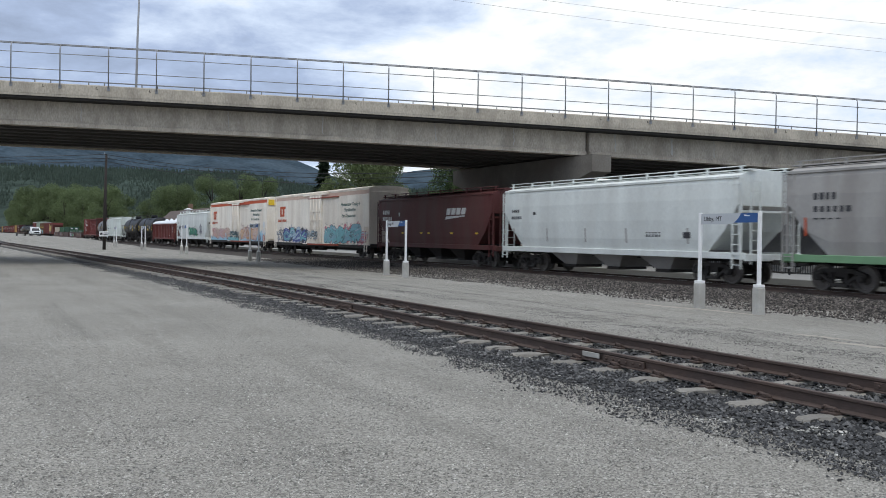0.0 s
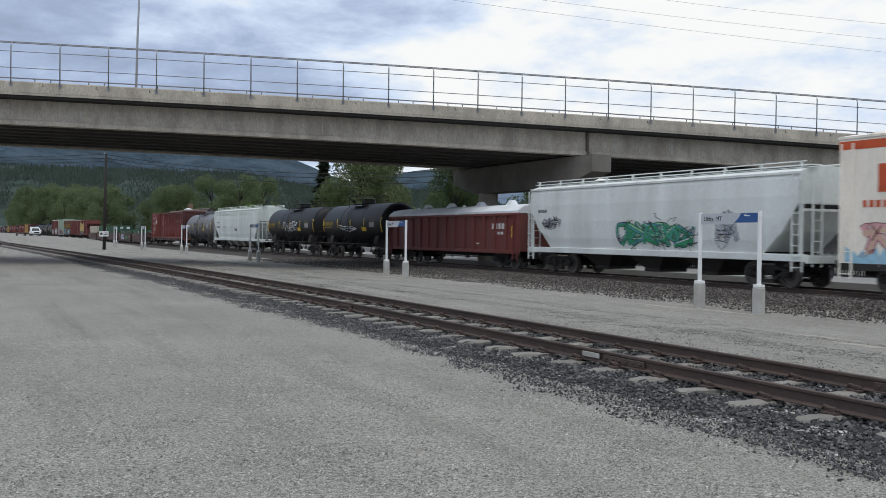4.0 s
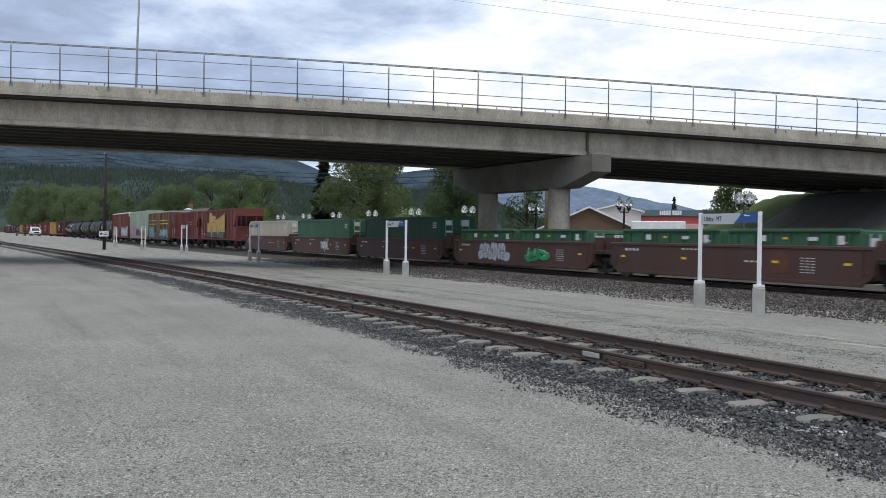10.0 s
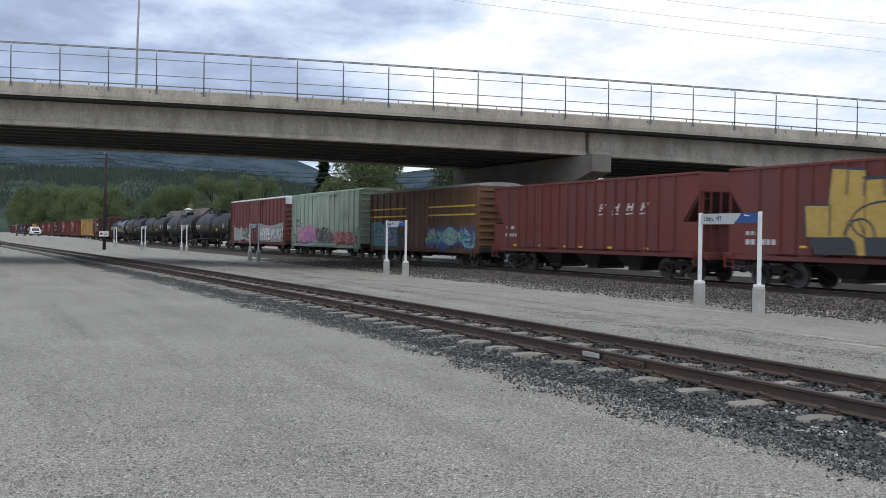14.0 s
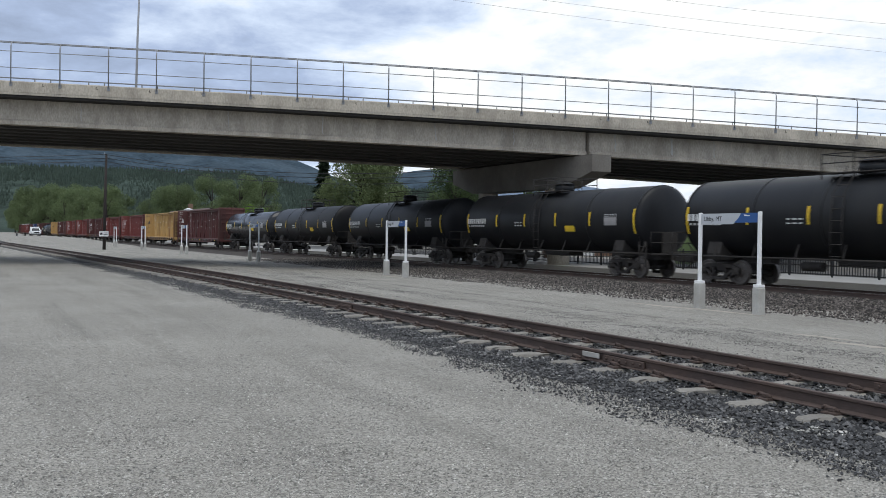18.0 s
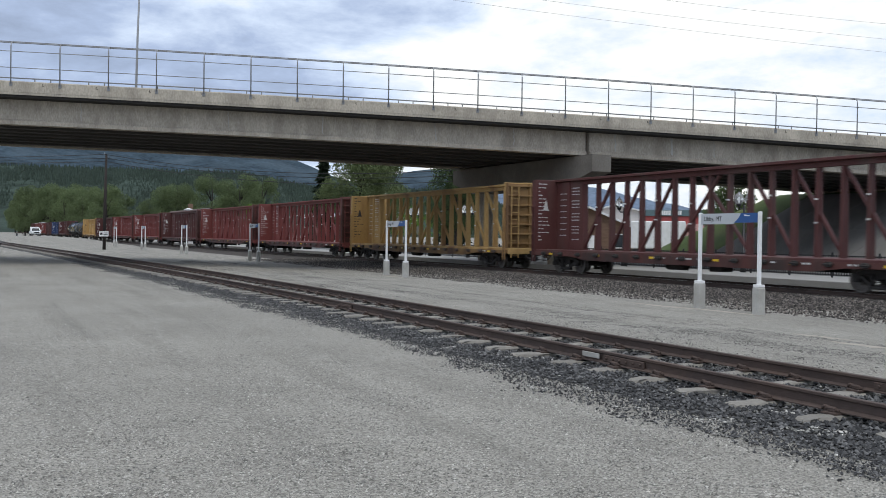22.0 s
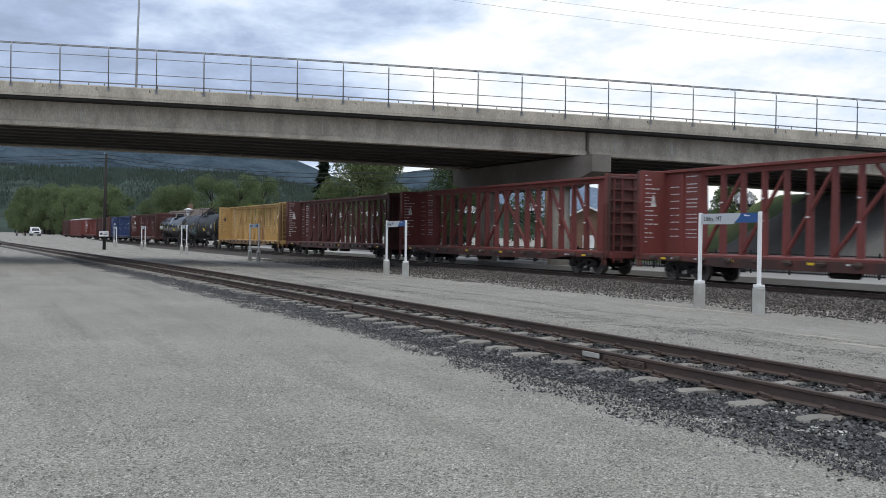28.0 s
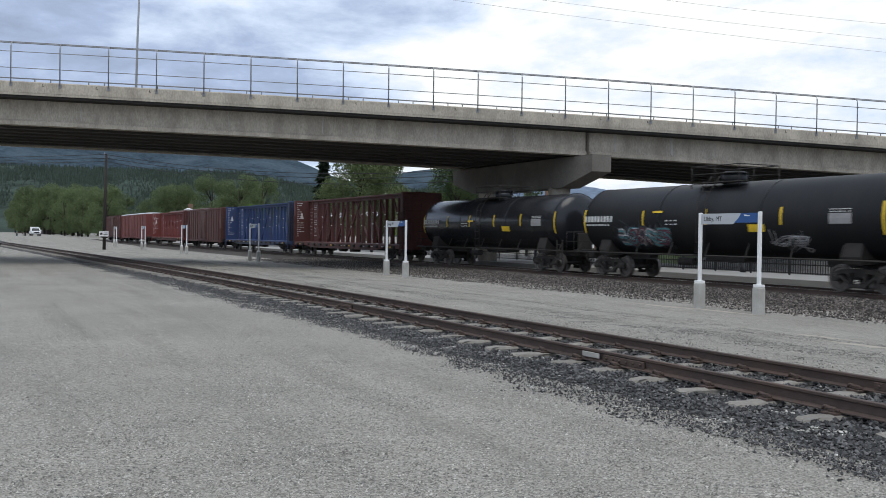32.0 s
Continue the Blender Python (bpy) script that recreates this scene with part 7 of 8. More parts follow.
def bubble_letters(car, y0, y1, z0, z1, x, seed):
    """Plump silver sprayed forms side by side, each with a thin dark outline; they spell nothing."""
    rng = random.Random(seed)
    fill, dark = Shape(), Shape()
    n, step = 7, (y1 - y0) / 7
    hz = (z1 - z0) / 2

    def pod(s, cy, cz, ry, rz, lean, off):
        ring = []
        for k in range(26):
            a = 2 * math.pi * k / 26
            c, d = math.cos(a), math.sin(a)
            v = rz * math.copysign(abs(d) ** 0.75, d)
            ring.append((x - off, cy + ry * math.copysign(abs(c) ** 0.75, c) + lean * v, cz + v))
        s.add(ring + [(x - off, cy, cz)], [(k, (k + 1) % 26, 26) for k in range(26)])
    for k in range(n):
        tall = ((z0 + z1) / 2 + rng.uniform(-0.06, 0.12) * hz, hz * rng.uniform(0.78, 1.0))
        for cz, rz in (tall,) if k % 3 else (tall, (z0 + hz * 0.6, hz * 0.5)):
            cy = y0 + step * (k + 0.5) + rng.uniform(-0.06, 0.06) + (0.12 if rz < hz * 0.6 else 0)
            ry, lean, lift = abs(step) * rng.uniform(0.50, 0.62), rng.uniform(-0.15, 0.15), 0.002 + 0.0016 * k + (0.0008 if rz < hz * 0.6 else 0)
            pod(dark, cy, cz, ry + 0.04, rz + 0.04, lean, lift)
            pod(fill, cy, cz, ry, rz, lean, lift + 0.0004)
            z = cz - rz * rng.uniform(0.2, 0.6)
            ribbon(dark, [(cy + 0.05, z), (cy - 0.02, z + rz * 0.5), (cy + rng.uniform(-0.08, 0.08), z + rz * 0.9)], 0.028, lift + 0.0007, flat(x))
    foot = y1 - 0.18
    pod(dark, foot, z0 + hz * 0.5, 0.36, hz * 0.53, -0.3, 0.0150)
    pod(fill, foot, z0 + hz * 0.5, 0.32, hz * 0.47, -0.3, 0.0154)
    tagged(part("graffiti_outline", dark, SPRAY["slate"], car), kind="stuff")
    tagged(part("graffiti_fill", fill, SPRAY["silver"], car), kind="stuff")


def scrawl(car, y0, y1, z0, z1, x, colour, seed, loops, w):
    """A thin cursive sprayed line of loops over a wavy underline; it spells nothing."""
    rng = random.Random(seed)
    s = Shape()
    pts, m = [], loops * 12
    for k in range(m + 1):
        a = 2 * math.pi * loops * k / m
        g = 0.7 + 0.3 * math.sin(2.3 * k / 12 + seed)
        pts.append((y0 + (y1 - y0) * k / m + 0.16 * math.cos(a), (z0 + z1) / 2 + (z1 - z0) * 0.5 * g * math.sin(a)))
    ribbon(s, pts, w, 0.002, flat(x))
    wave = [(y0 + 0.2 + (y1 - y0 - 0.3) * k / 24, z0 - 0.08 + 0.05 * math.sin(k * 1.7) + 0.02 * rng.random() + (0.25 * (k - 20) / 4 if k > 20 else 0)) for k in range(25)]
    ribbon(s, wave, w * 0.8, 0.003, flat(x))
    tagged(part("graffiti_scrawl", s, SPRAY[colour], car), kind="stuff")


def block_letters(t):
    """One huge sprayed word in stepped yellow blocks over a dark base."""
    x = -1.605
    top = [(6.16, 2.95), (5.2, 2.93), (5.05, 4.17), (3.75, 4.05), (3.72, 3.75), (2.05, 3.72), (2.0, 3.25), (-1.3, 3.85), (-2.1, 3.95)]
    low = [(6.1, 1.84), (-2.1, 1.88)]
    yel, base, line = Shape(), Shape(), Shape()

    def poly(s, pts, off):
        s.add([(x - off, y, z) for y, z in pts], [tuple(range(len(pts)))])
    for a, b in zip(top, top[1:]):
        f = lambda y: low[0][1] + (low[1][1] - low[0][1]) * (low[0][0] - y) / (low[0][0] - low[1][0])
        if a[0] - b[0] > 0.2:
            poly(yel, [(a[0], f(a[0])), (b[0], f(b[0])), b, a], 0.0)
    poly(yel, [(5.2, 1.84), (5.05, 1.84), (5.05, 4.17), (5.2, 2.95)], 0.0)
    poly(base, [(6.0, 1.84), (-2.1, 1.88), (-1.6, 1.26), (5.7, 1.26)], 0.001)
    for y, w in ((4.05, 0.5), (1.15, 0.5)):
        poly(yel, [(y + w, 2.0), (y + w * 0.6, 2.4), (y - w * 0.2, 2.4), (y - w * 0.5, 2.0), (y - w * 0.7, 1.26), (y - w * 0.1, 1.26), (y + w * 0.1, 1.7)], 0.003)
        ribbon(line, [(y + w, 1.9), (y + w * 0.6, 2.4), (y - w * 0.2, 2.4), (y - w * 0.6, 1.95), (y - w * 0.8, 1.26)], 0.03, 0.006, flat(x))
    ribbon(line, [low[0]] + top + [low[1]], 0.045, 0.005, flat(x))
    def arc(cy, cz, ry, rz, a0, a1):
        ribbon(line, [(cy + ry * math.cos(a0 + (a1 - a0) * k / 14), cz + rz * math.sin(a0 + (a1 - a0) * k / 14)) for k in range(15)], 0.034, 0.008, flat(x))
    for path in (((4.4, 4.14), (4.45, 3.25)), ((3.85, 3.78), (2.1, 3.74)), ((3.75, 3.74), (3.80, 3.2)), ((3.05, 3.74), (3.0, 3.15)), ((2.35, 3.7), (2.3, 3.2)), ((2.2, 3.3), (0.4, 3.45), (-1.9, 3.95)),
                 ((-1.85, 3.92), (-1.85, 1.9), (-1.5, 1.28)), ((5.1, 2.95), (5.1, 1.9)), ((0.35, 3.5), (0.30, 2.35)), ((-0.6, 3.6), (-0.6, 2.5)), ((0.25, 2.2), (0.2, 1.95), (-0.1, 2.2), (-0.3, 1.95), (-0.4, 2.2)), ((-0.7, 2.2), (-1.1, 2.15), (-0.75, 1.98), (-1.1, 1.95))):
        ribbon(line, path, 0.032, 0.008, flat(x))
    arc(2.9, 2.35, 1.35, 0.65, math.pi * 0.95, -0.9)
    arc(3.9, 1.85, 0.55, 0.6, math.pi * 1.2, -0.4)
    arc(1.3, 1.9, 0.42, 0.62, 0, 2 * math.pi)
    scrawl(t, -1.4, -3.0, 1.35, 1.75, x - 0.006, "ash", 7, 4, 0.02)
    for name, s, c in (("graffiti_fill", yel, "yellow"), ("graffiti_base", base, "slate"), ("graffiti_outline", line, "slate")):
        tagged(part(name, s, SPRAY[c], t, at=pose(0, -1.75, 0)), kind="stuff")


def slanted_blocks(car, y, step, n, z0, z1, x):
    """A maker's lettering as plain leaning blocks over short bars."""
    s = Shape()
    for k in range(n):
        c = y - step * k
        lean = 0.14
        s.add([(x, c, z0), (x, c - 0.10, z0), (x, c - 0.10 - lean, z1), (x, c - lean, z1)], [(0, 1, 2, 3)])
        s.add([(x, c - 0.30, z0), (x, c - 0.40, z0), (x, c - 0.40 - lean, z1), (x, c - 0.30 - lean, z1)], [(0, 1, 2, 3)])
        m = (z0 + z1) / 2
        s.add([(x - 0.002, c - 0.08, m - 0.04), (x - 0.002, c - 0.42, m - 0.04), (x - 0.002, c - 0.45, m + 0.04), (x - 0.002, c - 0.11, m + 0.04)], [(0, 1, 2, 3)])
        s.add([(x, c + 0.05, z0 - 0.16), (x, c - 0.44, z0 - 0.14), (x, c - 0.46, z0 - 0.08), (x, c + 0.03, z0 - 0.10)], [(0, 1, 2, 3)])
    tagged(part("emblem", s, MARK, car), kind="stuff")


def build_train():
    # five covered hoppers and refrigerator cars lead the stretch that is seen
    t, h = covered_hopper(5.7, 23.95, GREY_CAR, "grey covered hopper with a green side sill", sill=GREEN_TRIM)
    bars(t, [(h - 1.4, h - 2.4, 3.12, 3.36, 4), (h - 1.4, h - 3.0, 2.7, 2.9, 6), (h - 1.4, h - 2.6, 2.45, 2.5, 4), (h - 5.2, h - 5.9, 2.3, 2.4, 2)], hopper_side, MARK_DARK)
    reflectors(t, [h - 1.1, h - 4.9, 0, -h + 5], 2.2, hopper_side, ORANGE, True)
    t, h = covered_hopper(25.75, 43.15, WHITE_CLEAN, "clean white covered hopper with curved sides", under=GREY_CAR)
    bars(t, [(h - 1.0, h - 1.8, 3.0, 3.15, 4), (h - 1.0, h - 2.0, 2.65, 2.8, 5), (h - 3.0, h - 3.4, 2.85, 3.0, 1), (-h + 3.4, -h + 2.7, 1.75, 2.0, 1), (-h + 5.6, -h + 4.6, 1.8, 1.9, 5), (-h + 5.6, -h + 4.6, 1.95, 2.0, 5)], hopper_side, MARK_DARK)
    reflectors(t, [h - 1.2, h - 4.3, h - 7.5, -h + 6.9, -h + 3], 1.85, hopper_side, GREY_CAR, True)
    t, h = covered_hopper(44.0, 60.1, BROWN, "dark brown covered hopper with a white slanted emblem", roof=BROWN)
    em = Shape()
    for k in range(4):
        y = -2.4 - 0.62 * k
        em.add([(hopper_side(3.2) - 0.01, y, 3.0), (hopper_side(3.2) - 0.01, y - 0.5, 3.0), (hopper_side(3.5) - 0.01, y - 0.62, 3.38), (hopper_side(3.5) - 0.01, y - 0.12, 3.38)], [(0, 1, 2, 3)])
    em.add([(hopper_side(2.9) - 0.01, -2.3, 2.72), (hopper_side(2.9) - 0.01, -4.7, 2.88), (hopper_side(2.9) - 0.01, -4.7, 2.94), (hopper_side(2.9) - 0.01, -2.4, 2.90)], [(0, 1, 2, 3)])
    part("emblem", em, MARK, t)
    bars(t, [(h - 1.0, h - 2.2, 3.15, 3.42, 4), (h - 1.0, h - 2.6, 2.72, 2.98, 6), (h - 3.6, h - 3.9, 3.0, 3.25, 1)], hopper_side)
    reflectors(t, [h - 1.6, h - 4.2, h - 7, 0, -h + 5, -h + 2], 1.9, hopper_side)
    for k, (u0, u1, seed) in enumerate(((61.55, 83.85, 11), (86.5, 108.9, 12))):
        t, h = freight_box("refrigerator_car", u0, u1, CREAM, "cream refrigerator car with graffiti and a red roof stripe" if k else "cream refrigerator car sprayed with blue graffiti", top=5.22, door=CREAM, door_w=2.9, low=0.98)
        x = flat(-1.535)
        stripe = Shape().add([(-1.538, -h, 4.72), (-1.538, h, 4.72), (-1.538, h, 5.0), (-1.538, -h, 5.0)], [(0, 1, 2, 3)])
        part("roof_stripe", stripe, ORANGE if k else paint("faded_stripe", (0.62, 0.45, 0.36), rough=0.6), t)
        lg = Shape()
        for a0, a1, b0, b1 in ((1.5, 1.95, 3.45, 4.2), (1.95, 3.1, 3.98, 4.2), (2.25, 2.75, 3.3, 4.0), (1.5, 2.25, 3.3, 3.5)):
            lg.add([(-1.544, h - a0, b0), (-1.544, h - a1, b0), (-1.544, h - a1, b1), (-1.544, h - a0, b1)], [(0, 1, 2, 3)])
        part("emblem", lg, ORANGE, t)
        bars(t, [(h - 0.9, h - 3.4, 2.82, 3.05, 10)], x, ORANGE)
        ink = paint("faded_green_lettering", (0.10, 0.17, 0.15) if k == 0 else (0.24, 0.20, 0.19), rough=0.7)
        words(t, "Protecting Today's", -h + 5.6, 3.92, 3.9, -1.54, ink)
        words(t, "Perishables", -h + 4.9, 3.5, 2.4, -1.54, ink)
        words(t, "For Tomorrow", -h + 5.4, 3.06, 2.9, -1.54, ink)
        rust = paint("rusty_red_rail", (0.30, 0.07, 0.04), rough=0.8, var=0.2)
        part("door_rail", Shape().cbox(-1.66, -1.55, -5.2, 1.6, 4.64, 4.72, 0.01), rust, t)
        part("door_sill", Shape().cbox(-1.66, -1.55, -5.2, 1.8, 0.86, 0.99, 0.01), rust, t)
        for zz in (1.5, 2.2, 2.9, 3.6):
            part("hinge_bar", Shape().beam((-1.66, -1.2, zz), (-1.66, 1.2, zz), 0.04, 0.05), CREAM, t)
        if k == 0:
            graffiti(t, h - 2.6, 2.4, 1.05, 2.35, x, ("indigo", "aqua", "haze"), "slate", "blue", seed, 4, 0.27)
            graffiti(t, h - 0.5, h - 2.6, 1.05, 2.2, x, ("white", "ash"), None, "slate", seed + 3, 2, 0.07)
            graffiti(t, 1.9, -0.6, 1.35, 2.1, flat(-1.665), ("sky", "white"), None, "slate", seed + 4, 3, 0.06)
            graffiti(t, -2.2, -h + 1.6, 1.05, 2.6, x, ("aqua", "sky", "aqua"), "coral", "slate", seed + 1, 5, 0.36)
            graffiti(t, -h + 1.6, -h + 0.5, 1.1, 2.0, x, ("haze", "coral"), "coral", "brick", seed + 5, 1, 0.16)
        else:
            spray_wash(t, h - 0.3, 2.0, 1.0, 1.9, -1.5365, "azure", 5, 0.8)
            spray_wash(t, -1.6, -h + 0.3, 1.0, 2.2, -1.5365, "azure", 6, 0.75)
            graffiti(t, h - 1.0, 2.3, 1.05, 2.5, x, ("rose", "peach", "blush"), None, "maroon", seed, 5, 0.26)
            graffiti(t, 1.8, -1.4, 1.2, 2.1, flat(-1.665), ("teal", "slate"), None, "slate", seed + 1, 4, 0.07)
            graffiti(t, -2.0, -h + 3.3, 1.05, 2.6, x, ("apricot", "peach", "blush"), "blush", "maroon", seed + 2, 5, 0.32)
            graffiti(t, -h + 2.7, -h + 2.0, 1.1, 1.6, x, ("indigo", "maroon"), None, "maroon", seed + 7, 1, 0.10)
            figure = Shape()
            blob(figure, -h + 0.95, 1.35, 0.42, 0.36, 0.006, x, random.Random(3), 22, 0.2)
            tagged(part("graffiti_fill", figure, SPRAY["brick"], t), kind="stuff")
            cap = Shape()
            blob(cap, -h + 1.05, 1.95, 0.55, 0.20, 0.0065, x, random.Random(4), 22, 0.12)
            blob(cap, -h + 0.95, 2.4, 0.30, 0.5, 0.007, x, random.Random(5), 22, 0.2)
            tagged(part("graffiti_fill", cap, SPRAY["white"], t), kind="stuff")
            part("door_base", Shape().cbox(-1.68, -1.60, -1.5, 2.6, 1.0, 1.32, 0.01), SPRAY["aqua"], t)
            part("end_panel", Shape().cbox(-1.4, 1.4, -h - 0.09, -h - 0.02, 4.45, 5.0, 0.02), SAFETY, t)
    t, h = covered_hopper(110.3, 128.0, WHITE_CLEAN, "white covered hopper with turquoise graffiti")
    graffiti(t, 1.6, -3.4, 1.3, 2.5, hopper_side, ("teal", "green"), None, "black", 21, 5, 0.15)
    graffiti(t, -4.6, -5.6, 1.5, 2.9, hopper_side, ("silver",), None, "black", 22, 2, 0.07)
    graffiti(t, h - 1.6, h - 2.8, 2.2, 2.7, hopper_side, ("silver",), None, "black", 23, 2, 0.05)
    bars(t, [(h - 1.0, h - 1.8, 2.95, 3.1, 4), (-h + 4.2, -h + 3.4, 1.9, 1.95, 4), (-h + 4.2, -h + 3.4, 2.05, 2.1, 4)], hopper_side, MARK_DARK)
    gondola(128.9, 145.4)
    t, h = tank_car(145.9, 159.4, TANKBLACK, "matt black tank car with yellow lettering and reflectors", dome="box", tint=GOLD)
    graffiti(t, 1.5, -1.5, 1.9, 2.5, lambda z: -1.52, ("silver",), None, "black", 31, 1, 0.03)
    tank_car(159.95, 174.5, TANKBLACK, "matt black tank car with scrawled white graffiti", dome="box", tint=GOLD)
    t, h = CARS[-1][0], 7.6
    side = lambda z: -math.sqrt(max(0.01, 1.53 ** 2 - (z - 2.56) ** 2))
    graffiti(t, 1.6, -2.2, 1.9, 2.9, side, ("white",), None, "black", 32, 5, 0.045)
    t, h = covered_hopper(176.6, 194.7, OFF_WHITE, "off-white covered hopper with ribbed eaves", eave=4.2, eave_ribs=3, under=GREY_CAR)
    bars(t, [(h - 1.5, h - 2.5, 2.85, 3.0, 4), (h - 1.5, h - 2.9, 2.35, 2.5, 6), (h - 4.5, h - 5.4, 2.4, 2.5, 3), (h - 9, h - 10, 2.0, 2.3, 2)], hopper_side, MARK_DARK)
    t, h = tank_car(195.5, 210.4, GREYTANK, "faded grey tank car with rust along its top", dome="box", tint=MARK)
    pl = Shape()
    for y, w in ((1.8, 0.45), (-2.2, 0.35)):
        pl.add([(side(2.2) - 0.01, y - w, 2.2), (side(2.2) - 0.01, y + w, 2.2), (side(2.95) - 0.01, y + w, 2.95), (side(2.95) - 0.01, y - w, 2.95)], [(0, 1, 2, 3)])
    part("dark_patches", pl, TANKBLACK, t)
    reflectors(t, [-0.6], 2.5, side)
    centre_beam(212.0, 234.1, RED, "oxide red centerbeam flatcar, empty, with white stencils", seed=1)
    # five articulated well cars with containers
    spec = ((238.6, 252.2, "low_open"), (253.55, 267.2, "low_open"), (268.6, 282.35, "dark"), (283.7, 297.4, "green"), (298.8, 312.4, "tan"))
    for i, (u0, u1, load) in enumerate(spec):
        t, h, a = well_unit(u0, u1, load, "brown articulated well car unit with reflector strips", first=i == 0, last=i == 4)
        if i == 1:
            bubble_letters(t, 3.7, 0.95, 0.42, 1.42, -1.518, 41)
            graffiti(t, -1.4, -3.2, 0.45, 1.35, flat(-1.516), ("green",), None, "black", 42, 2, 0.2)
        if i == 4:
            scrawl(t, 5.75, 4.75, 0.8, 1.2, -1.518, "white", 44, 4, 0.014)
        if i == 3:
            graffiti(t, -0.6, -2.0, 0.45, 1.35, flat(-1.516), ("silver",), None, "white", 43, 2, 0.06)
        if i != 1:
            rust = Shape()
            blob(rust, -a + 3.9, 0.95, 0.42, 0.42, 0.004, flat(-1.514), random.Random(i), 20, 0.06)
            part("round_emblem", rust, paint("faded_emblem", (0.125, 0.05, 0.028), rough=0.8), t)
        c0, c1 = u0 + 0.7, u1 - 0.7
        if load == "low_open":
            half = (c1 - c0 - 0.5) / 2
            for k in range(2):
                c, hh = container(c0 + k * (half + 0.5), c0 + k * (half + 0.5) + half, 0.36, 2.08, GREEN_BOX, "low green steel bin container with white placards", ribs=False, half=1.3)
                r = memo_mesh("bin_post", lambda: Shape().cbox(-1.38, -1.28, -0.05, 0.05, 0.5, 2.0, 0.015), GREEN_BOX)
                for q in range(7):
                    part("side_post", r, GREEN_BOX, c, at=pose(0, -hh + 2 * hh * (q + 0.5) / 7, 0))
                part("rim", Shape().cbox(-1.42, -1.2, -hh, hh, 2.02, 2.14, 0.02).cbox(1.2, 1.42, -hh, hh, 2.02, 2.14, 0.02), GREEN_BOX, c)
                bars(c, [(hh * 0.5, hh * 0.3, 1.68, 1.9, 1), (-hh * 0.25, -hh * 0.5, 1.72, 1.85, 1), (-hh * 0.7, -hh * 0.85, 1.6, 1.9, 1)], flat(-1.40))
                bars(c, [(hh * 0.1, -hh * 0.02, 1.76, 1.84, 1)], flat(-1.40), SAFETY)
        else:
            container({2: 269.6, 3: 284.6, 4: 299.6}[i], {2: 281.3, 3: 296.5, 4: 311.6}[i], 0.36, 2.95, {"dark": DARK_GREEN_BOX, "green": GREEN_BOX, "tan": TAN_BOX}[load], "dark green corrugated container riding in a well car" if load == "dark" else "green corrugated container riding in a well car" if load == "green" else "tan corrugated container riding in a well car")
    # ribbed hoppers and box cars with graffiti
    rib = lambda z: -1.50
    t, h = covered_hopper(316.0, 332.65, RED, "oxide red ribbed hopper with big yellow block graffiti", ribs=17, eave=4.4)
    block_letters(t)
    bars(t, [(h - 1.1, h - 1.8, 1.9, 2.05, 3), (h - 1.1, h - 2.6, 1.55, 1.75, 6), (-h + 6.6, -h + 5.7, 2.85, 3.1, 2), (-h + 5.2, -h + 4.6, 1.7, 2.2, 2)], rib)
    reflectors(t, [-h + 4.4, h - 3.8], 1.5, rib)
    t, h = covered_hopper(333.7, 350.15, RED, "oxide red ribbed hopper with white spaced lettering", ribs=16, eave=4.4)
    slanted_blocks(t, -1.4, 0.98, 4, 2.92, 3.26, -1.507)
    bars(t, [(h - 1.4, h - 2.4, 2.15, 2.3, 2), (h - 1.4, h - 2.8, 1.75, 1.92, 6)], rib)
    reflectors(t, [h - 1.0, h - 2.4, h - 4.8, h - 7, 0, -h + 6, -h + 3.5], 1.3, rib)
    t, h = freight_box("box_car", 351.7, 367.1, BROWN_BOX, "weathered brown box car with yellow stripes and graffiti", top=4.75, ribs=14, roof=GREY_CAR, door_w=3.2)
    st = Shape()
    for z in (2.95, 3.45):
        st.box(-1.615, -1.605, -h + 0.2, h - 0.2, z, z + 0.09)
    part("yellow_stripes", st, SAFETY, t)
    spray_wash(t, h - 0.3, 3.0, 1.0, 2.75, -1.6125, "teal", 61, 0.2)
    spray_wash(t, 3.0, -0.4, 1.0, 2.2, -1.6125, "slate", 60, 0.5)
    graffiti(t, h - 0.5, h - 2.4, 1.3, 2.5, flat(-1.616), ("teal", "aqua"), None, "slate", 63, 2, 0.06)
    graffiti(t, h - 2.6, h - 4.4, 1.05, 2.5, flat(-1.616), ("violet", "ash"), None, "slate", 64, 1, 0.22)
    graffiti(t, -0.4, -h + 0.3, 1.0, 2.35, flat(-1.62), ("aqua", "lime", "teal"), "indigo", "indigo", 62, 6, 0.20)
    t, h = freight_box("box_car", 369.25, 384.67, MINT, "pale green box car with pink and violet graffiti", top=5.15, ribs=15, roof=MINT, door_w=3.0)
    graffiti(t, h - 0.5, h - 2.2, 1.05, 1.9, flat(-1.616), ("slate", "haze", "yellow"), None, "slate", 67, 2, 0.12)
    graffiti(t, h - 2.2, 1.4, 1.05, 2.6, flat(-1.62), ("coral", "pink"), "violet", "indigo", 63, 4, 0.24)
    graffiti(t, 1.2, -2.4, 1.05, 2.3, flat(-1.665), ("slate", "maroon"), None, "slate", 69, 5, 0.06)
    graffiti(t, -2.4, -h + 0.4, 1.05, 1.95, flat(-1.62), ("brick", "salmon", "brick"), "brick", "maroon", 64, 5, 0.13)
    arch = Shape()
    for r, w in ((0.75, 0.05), (0.42, 0.10)):
        ribbon(arch, [(-4.6 + r * 0.75 * math.cos(a), 3.1 + r * 1.1 * math.sin(a)) for a in [math.pi * q / 14 - 0.2 for q in range(17)]], w, 0.004, flat(-1.612))
    tagged(part("faded_emblem", arch, SPRAY["ash"], t), kind="stuff")
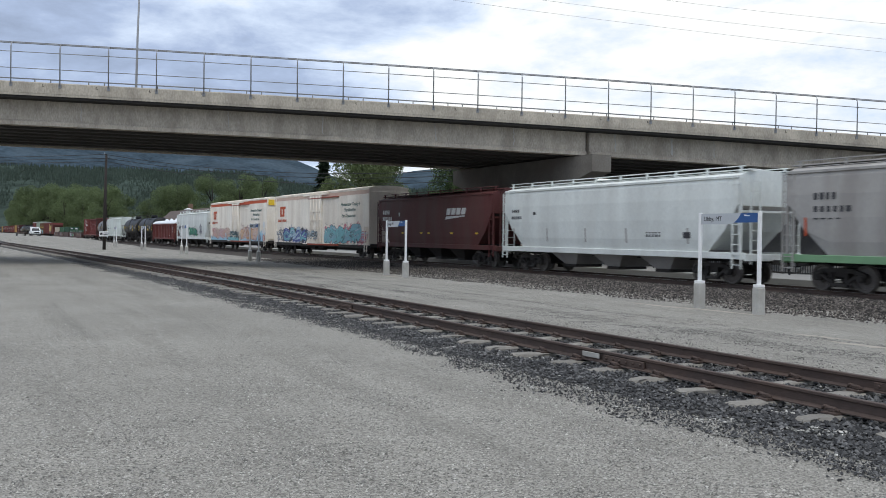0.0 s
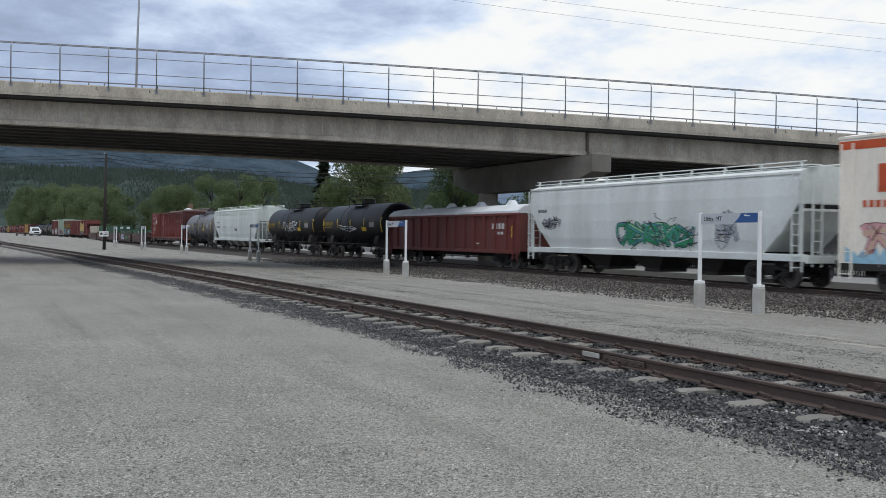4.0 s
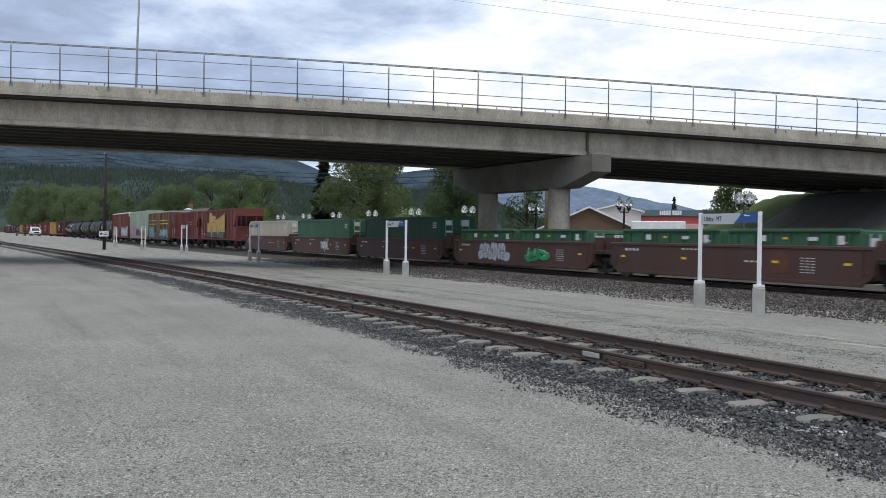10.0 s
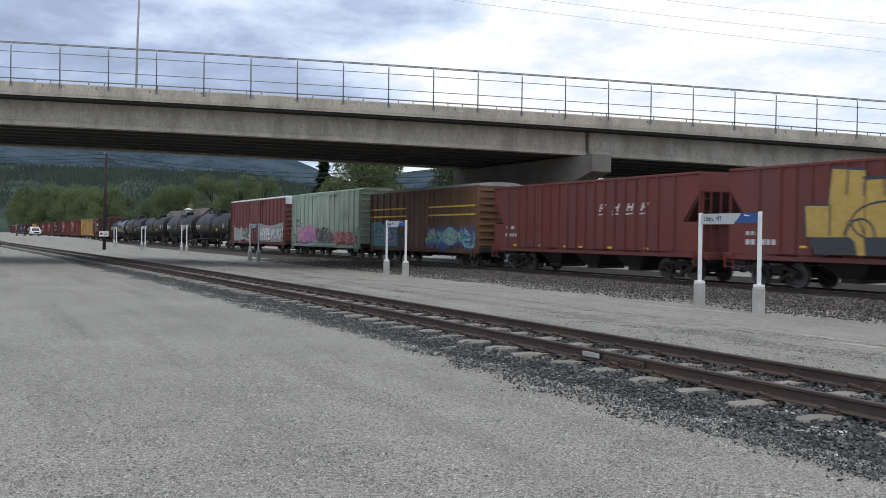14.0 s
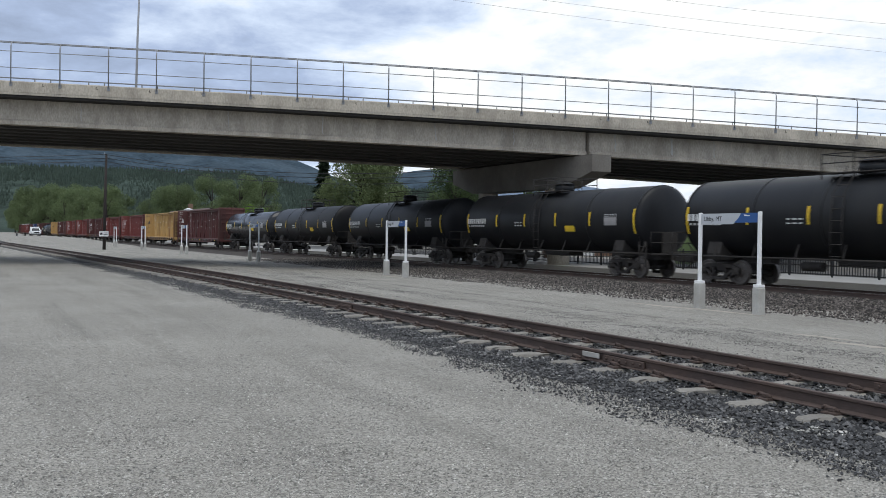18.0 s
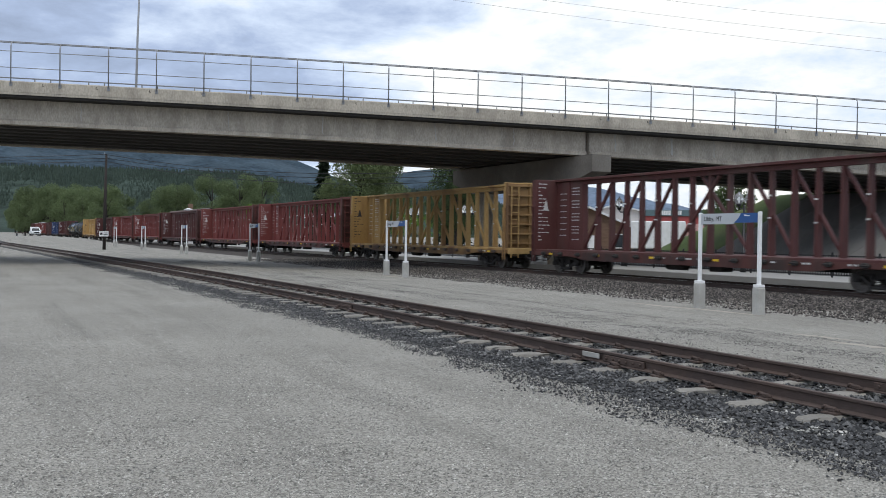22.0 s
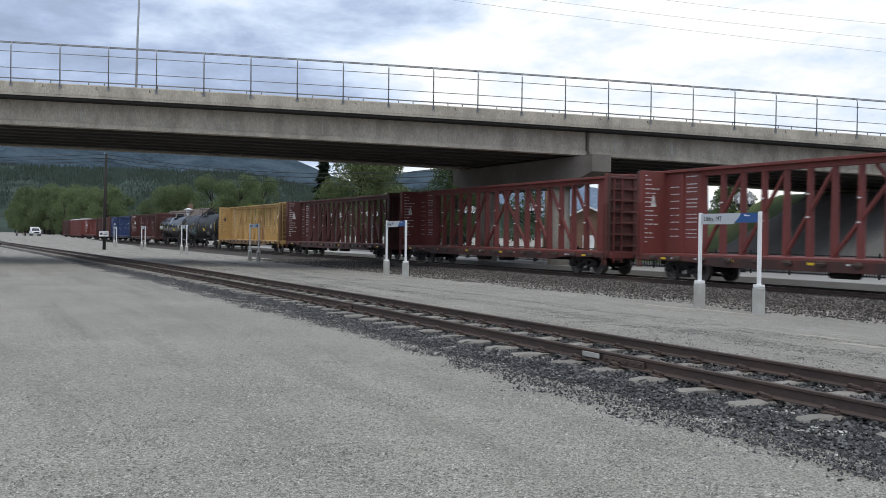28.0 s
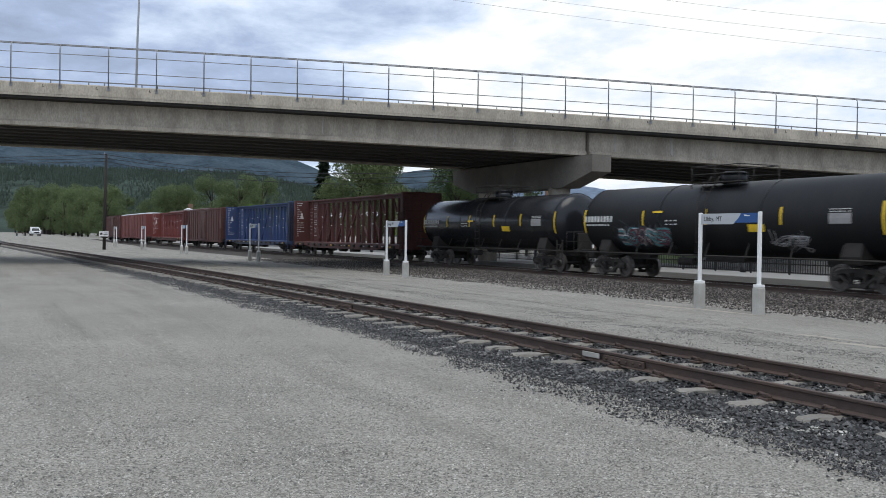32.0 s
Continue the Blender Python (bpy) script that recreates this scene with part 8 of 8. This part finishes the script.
    bars(t, [(h - 0.9, h - 2.3, 2.75, 3.0, 4), (h - 0.9, h - 2.3, 2.35, 2.55, 3)], flat(-1.54), MARK_DARK)
    t, h = freight_box("box_car", 386.85, 405.5, RED, "oxide red box car with white and yellow graffiti", top=5.15, ribs=16, door_w=3.4, roof=WHITE_CAR)
    graffiti(t, 7.6, 4.6, 1.0, 2.35, flat(-1.62), ("white", "ash"), "white", "slate", 65, 4, 0.11)
    graffiti(t, 4.6, 1.7, 1.0, 2.35, flat(-1.62), ("moss", "ash", "moss"), "white", "olive", 68, 3, 0.16)
    part("end_panel", Shape().cbox(-1.5, 1.5, -h - 0.10, -h - 0.03, 4.45, 5.12, 0.02), WHITE_CAR, t)
    wash = Shape()
    wash.add([(-1.618, y, z) for y, z in ((-1.2, 1.0), (-1.3, 2.3), (-1.9, 2.75), (-3.1, 2.6), (-5.0, 2.5), (-6.6, 2.55), (-8.4, 2.75), (-h + 0.2, 2.8), (-h + 0.2, 1.0))], [tuple(range(9))])
    tagged(part("graffiti_cloud", wash, SPRAY["ash"], t), kind="stuff")
    words(t, "HYPE", -1.74, 1.12, 3.5, -1.622, SPRAY["slate"], 1.62, 0.0, 0.075)
    words(t, "HYPE", -1.85, 1.2, 3.3, -1.628, SPRAY["white"], 1.5, 0.0, 0.03)
    graffiti(t, -5.5, -h + 0.4, 1.1, 2.4, flat(-1.62), ("white", "silver", "white"), None, "slate", 66, 4, 0.15)
    bars(t, [(h - 0.8, h - 1.5, 2.5, 2.62, 2), (h - 0.8, h - 1.9, 2.15, 2.27, 4)], flat(-1.54))
    # a run of long black tank cars
    first, _ = tank_car(406.2, 423.05, TANKBLACK, "long matt black tank car with yellow reflector bars", r=1.53, zc=2.55, jacket=True, marks=6)
    for a, b in ((424.4, 441.25), (442.75, 459.6), (461.35, 478.2)):
        placed(first, (a + b) / 2)
    t, h = tank_car(479.1, 496.2, GLOSSBLACK, "glossy black tank car with yellow placards", r=1.45, zc=2.48, marks=6)
    side2 = lambda z: -math.sqrt(max(0.01, 1.47 ** 2 - (z - 2.48) ** 2))
    reflectors(t, [-1.2, -1.5], 2.55, side2)
    # centerbeam flatcars, red and yellow, empty
    red1, _ = centre_beam(498.5, 521.0, DARK_RED, "dark red centerbeam flatcar, empty, on the main line", seed=3)
    yel, _ = centre_beam(523.5, 546.0, YELLOW, "faded yellow centerbeam flatcar, empty, rust along the sill", seed=2)
    red2, _ = centre_beam(547.85, 570.35, RED, "oxide red centerbeam flatcar, empty, with white stencils", seed=4)
    for k, (a, b) in enumerate(((572.4, 594.9), (596.9, 619.4), (621.3, 643.75), (645.8, 668.25), (670.15, 692.5))):
        placed((red2, red1, red2, red2, red1)[k], (a + b) / 2)
    placed(yel, (694.6 + 716.97) / 2)
    t, h = tank_car(718.0, 735.9, TANKBLACK, "matt black tank car with pale scrawled graffiti", r=1.5, zc=2.52, marks=5)
    sd = lambda z: -math.sqrt(max(0.01, 1.52 ** 2 - (z - 2.52) ** 2))
    graffiti(t, 5.6, 2.2, 1.35, 2.3, sd, ("ash", "teal", "maroon"), "slate", "slate", 71, 5, 0.12)
    graffiti(t, -3.4, -4.8, 1.5, 1.9, sd, ("slate",), None, "ash", 72, 2, 0.03)
    reflectors(t, [3.0, 2.7], 2.85, sd)
    t, h = tank_car(736.5, 753.0, GLOSSBLACK, "glossy black tank car with yellow and white placards", r=1.45, zc=2.5, marks=6)
    reflectors(t, [1.0, 1.3], 2.6, sd)
    placed(red1, (755.4 + 777.7) / 2)
    centre_beam(779.2, 801.4, BLUE, "dark blue centerbeam flatcar, empty, with white stencils", seed=5)
    freight_box("box_car", 803.0, 820.6, DARK_RED, "dark red box car behind the blue flatcar", top=4.6, ribs=15)
    placed(red2, (823.2 + 846.0) / 2)
    freight_box("box_car", 850.6, 875.3, RED, "red box car with a white roof near the train's tail", top=4.8, ribs=16, roof=WHITE_CAR)
    freight_box("box_car", 876.9, 896.0, DARK_RED, "dark red box car at the tail of the train", top=4.8, ribs=16)


build_train()


def motions():
    for ob, u in CARS:
        walk(ob, [(t, line_pose(0, u - SPEED * t, RAIL_Z + 0.004)) for t in (0.0, 8.0, 16.0, 24.0, 32.0)])


motions()
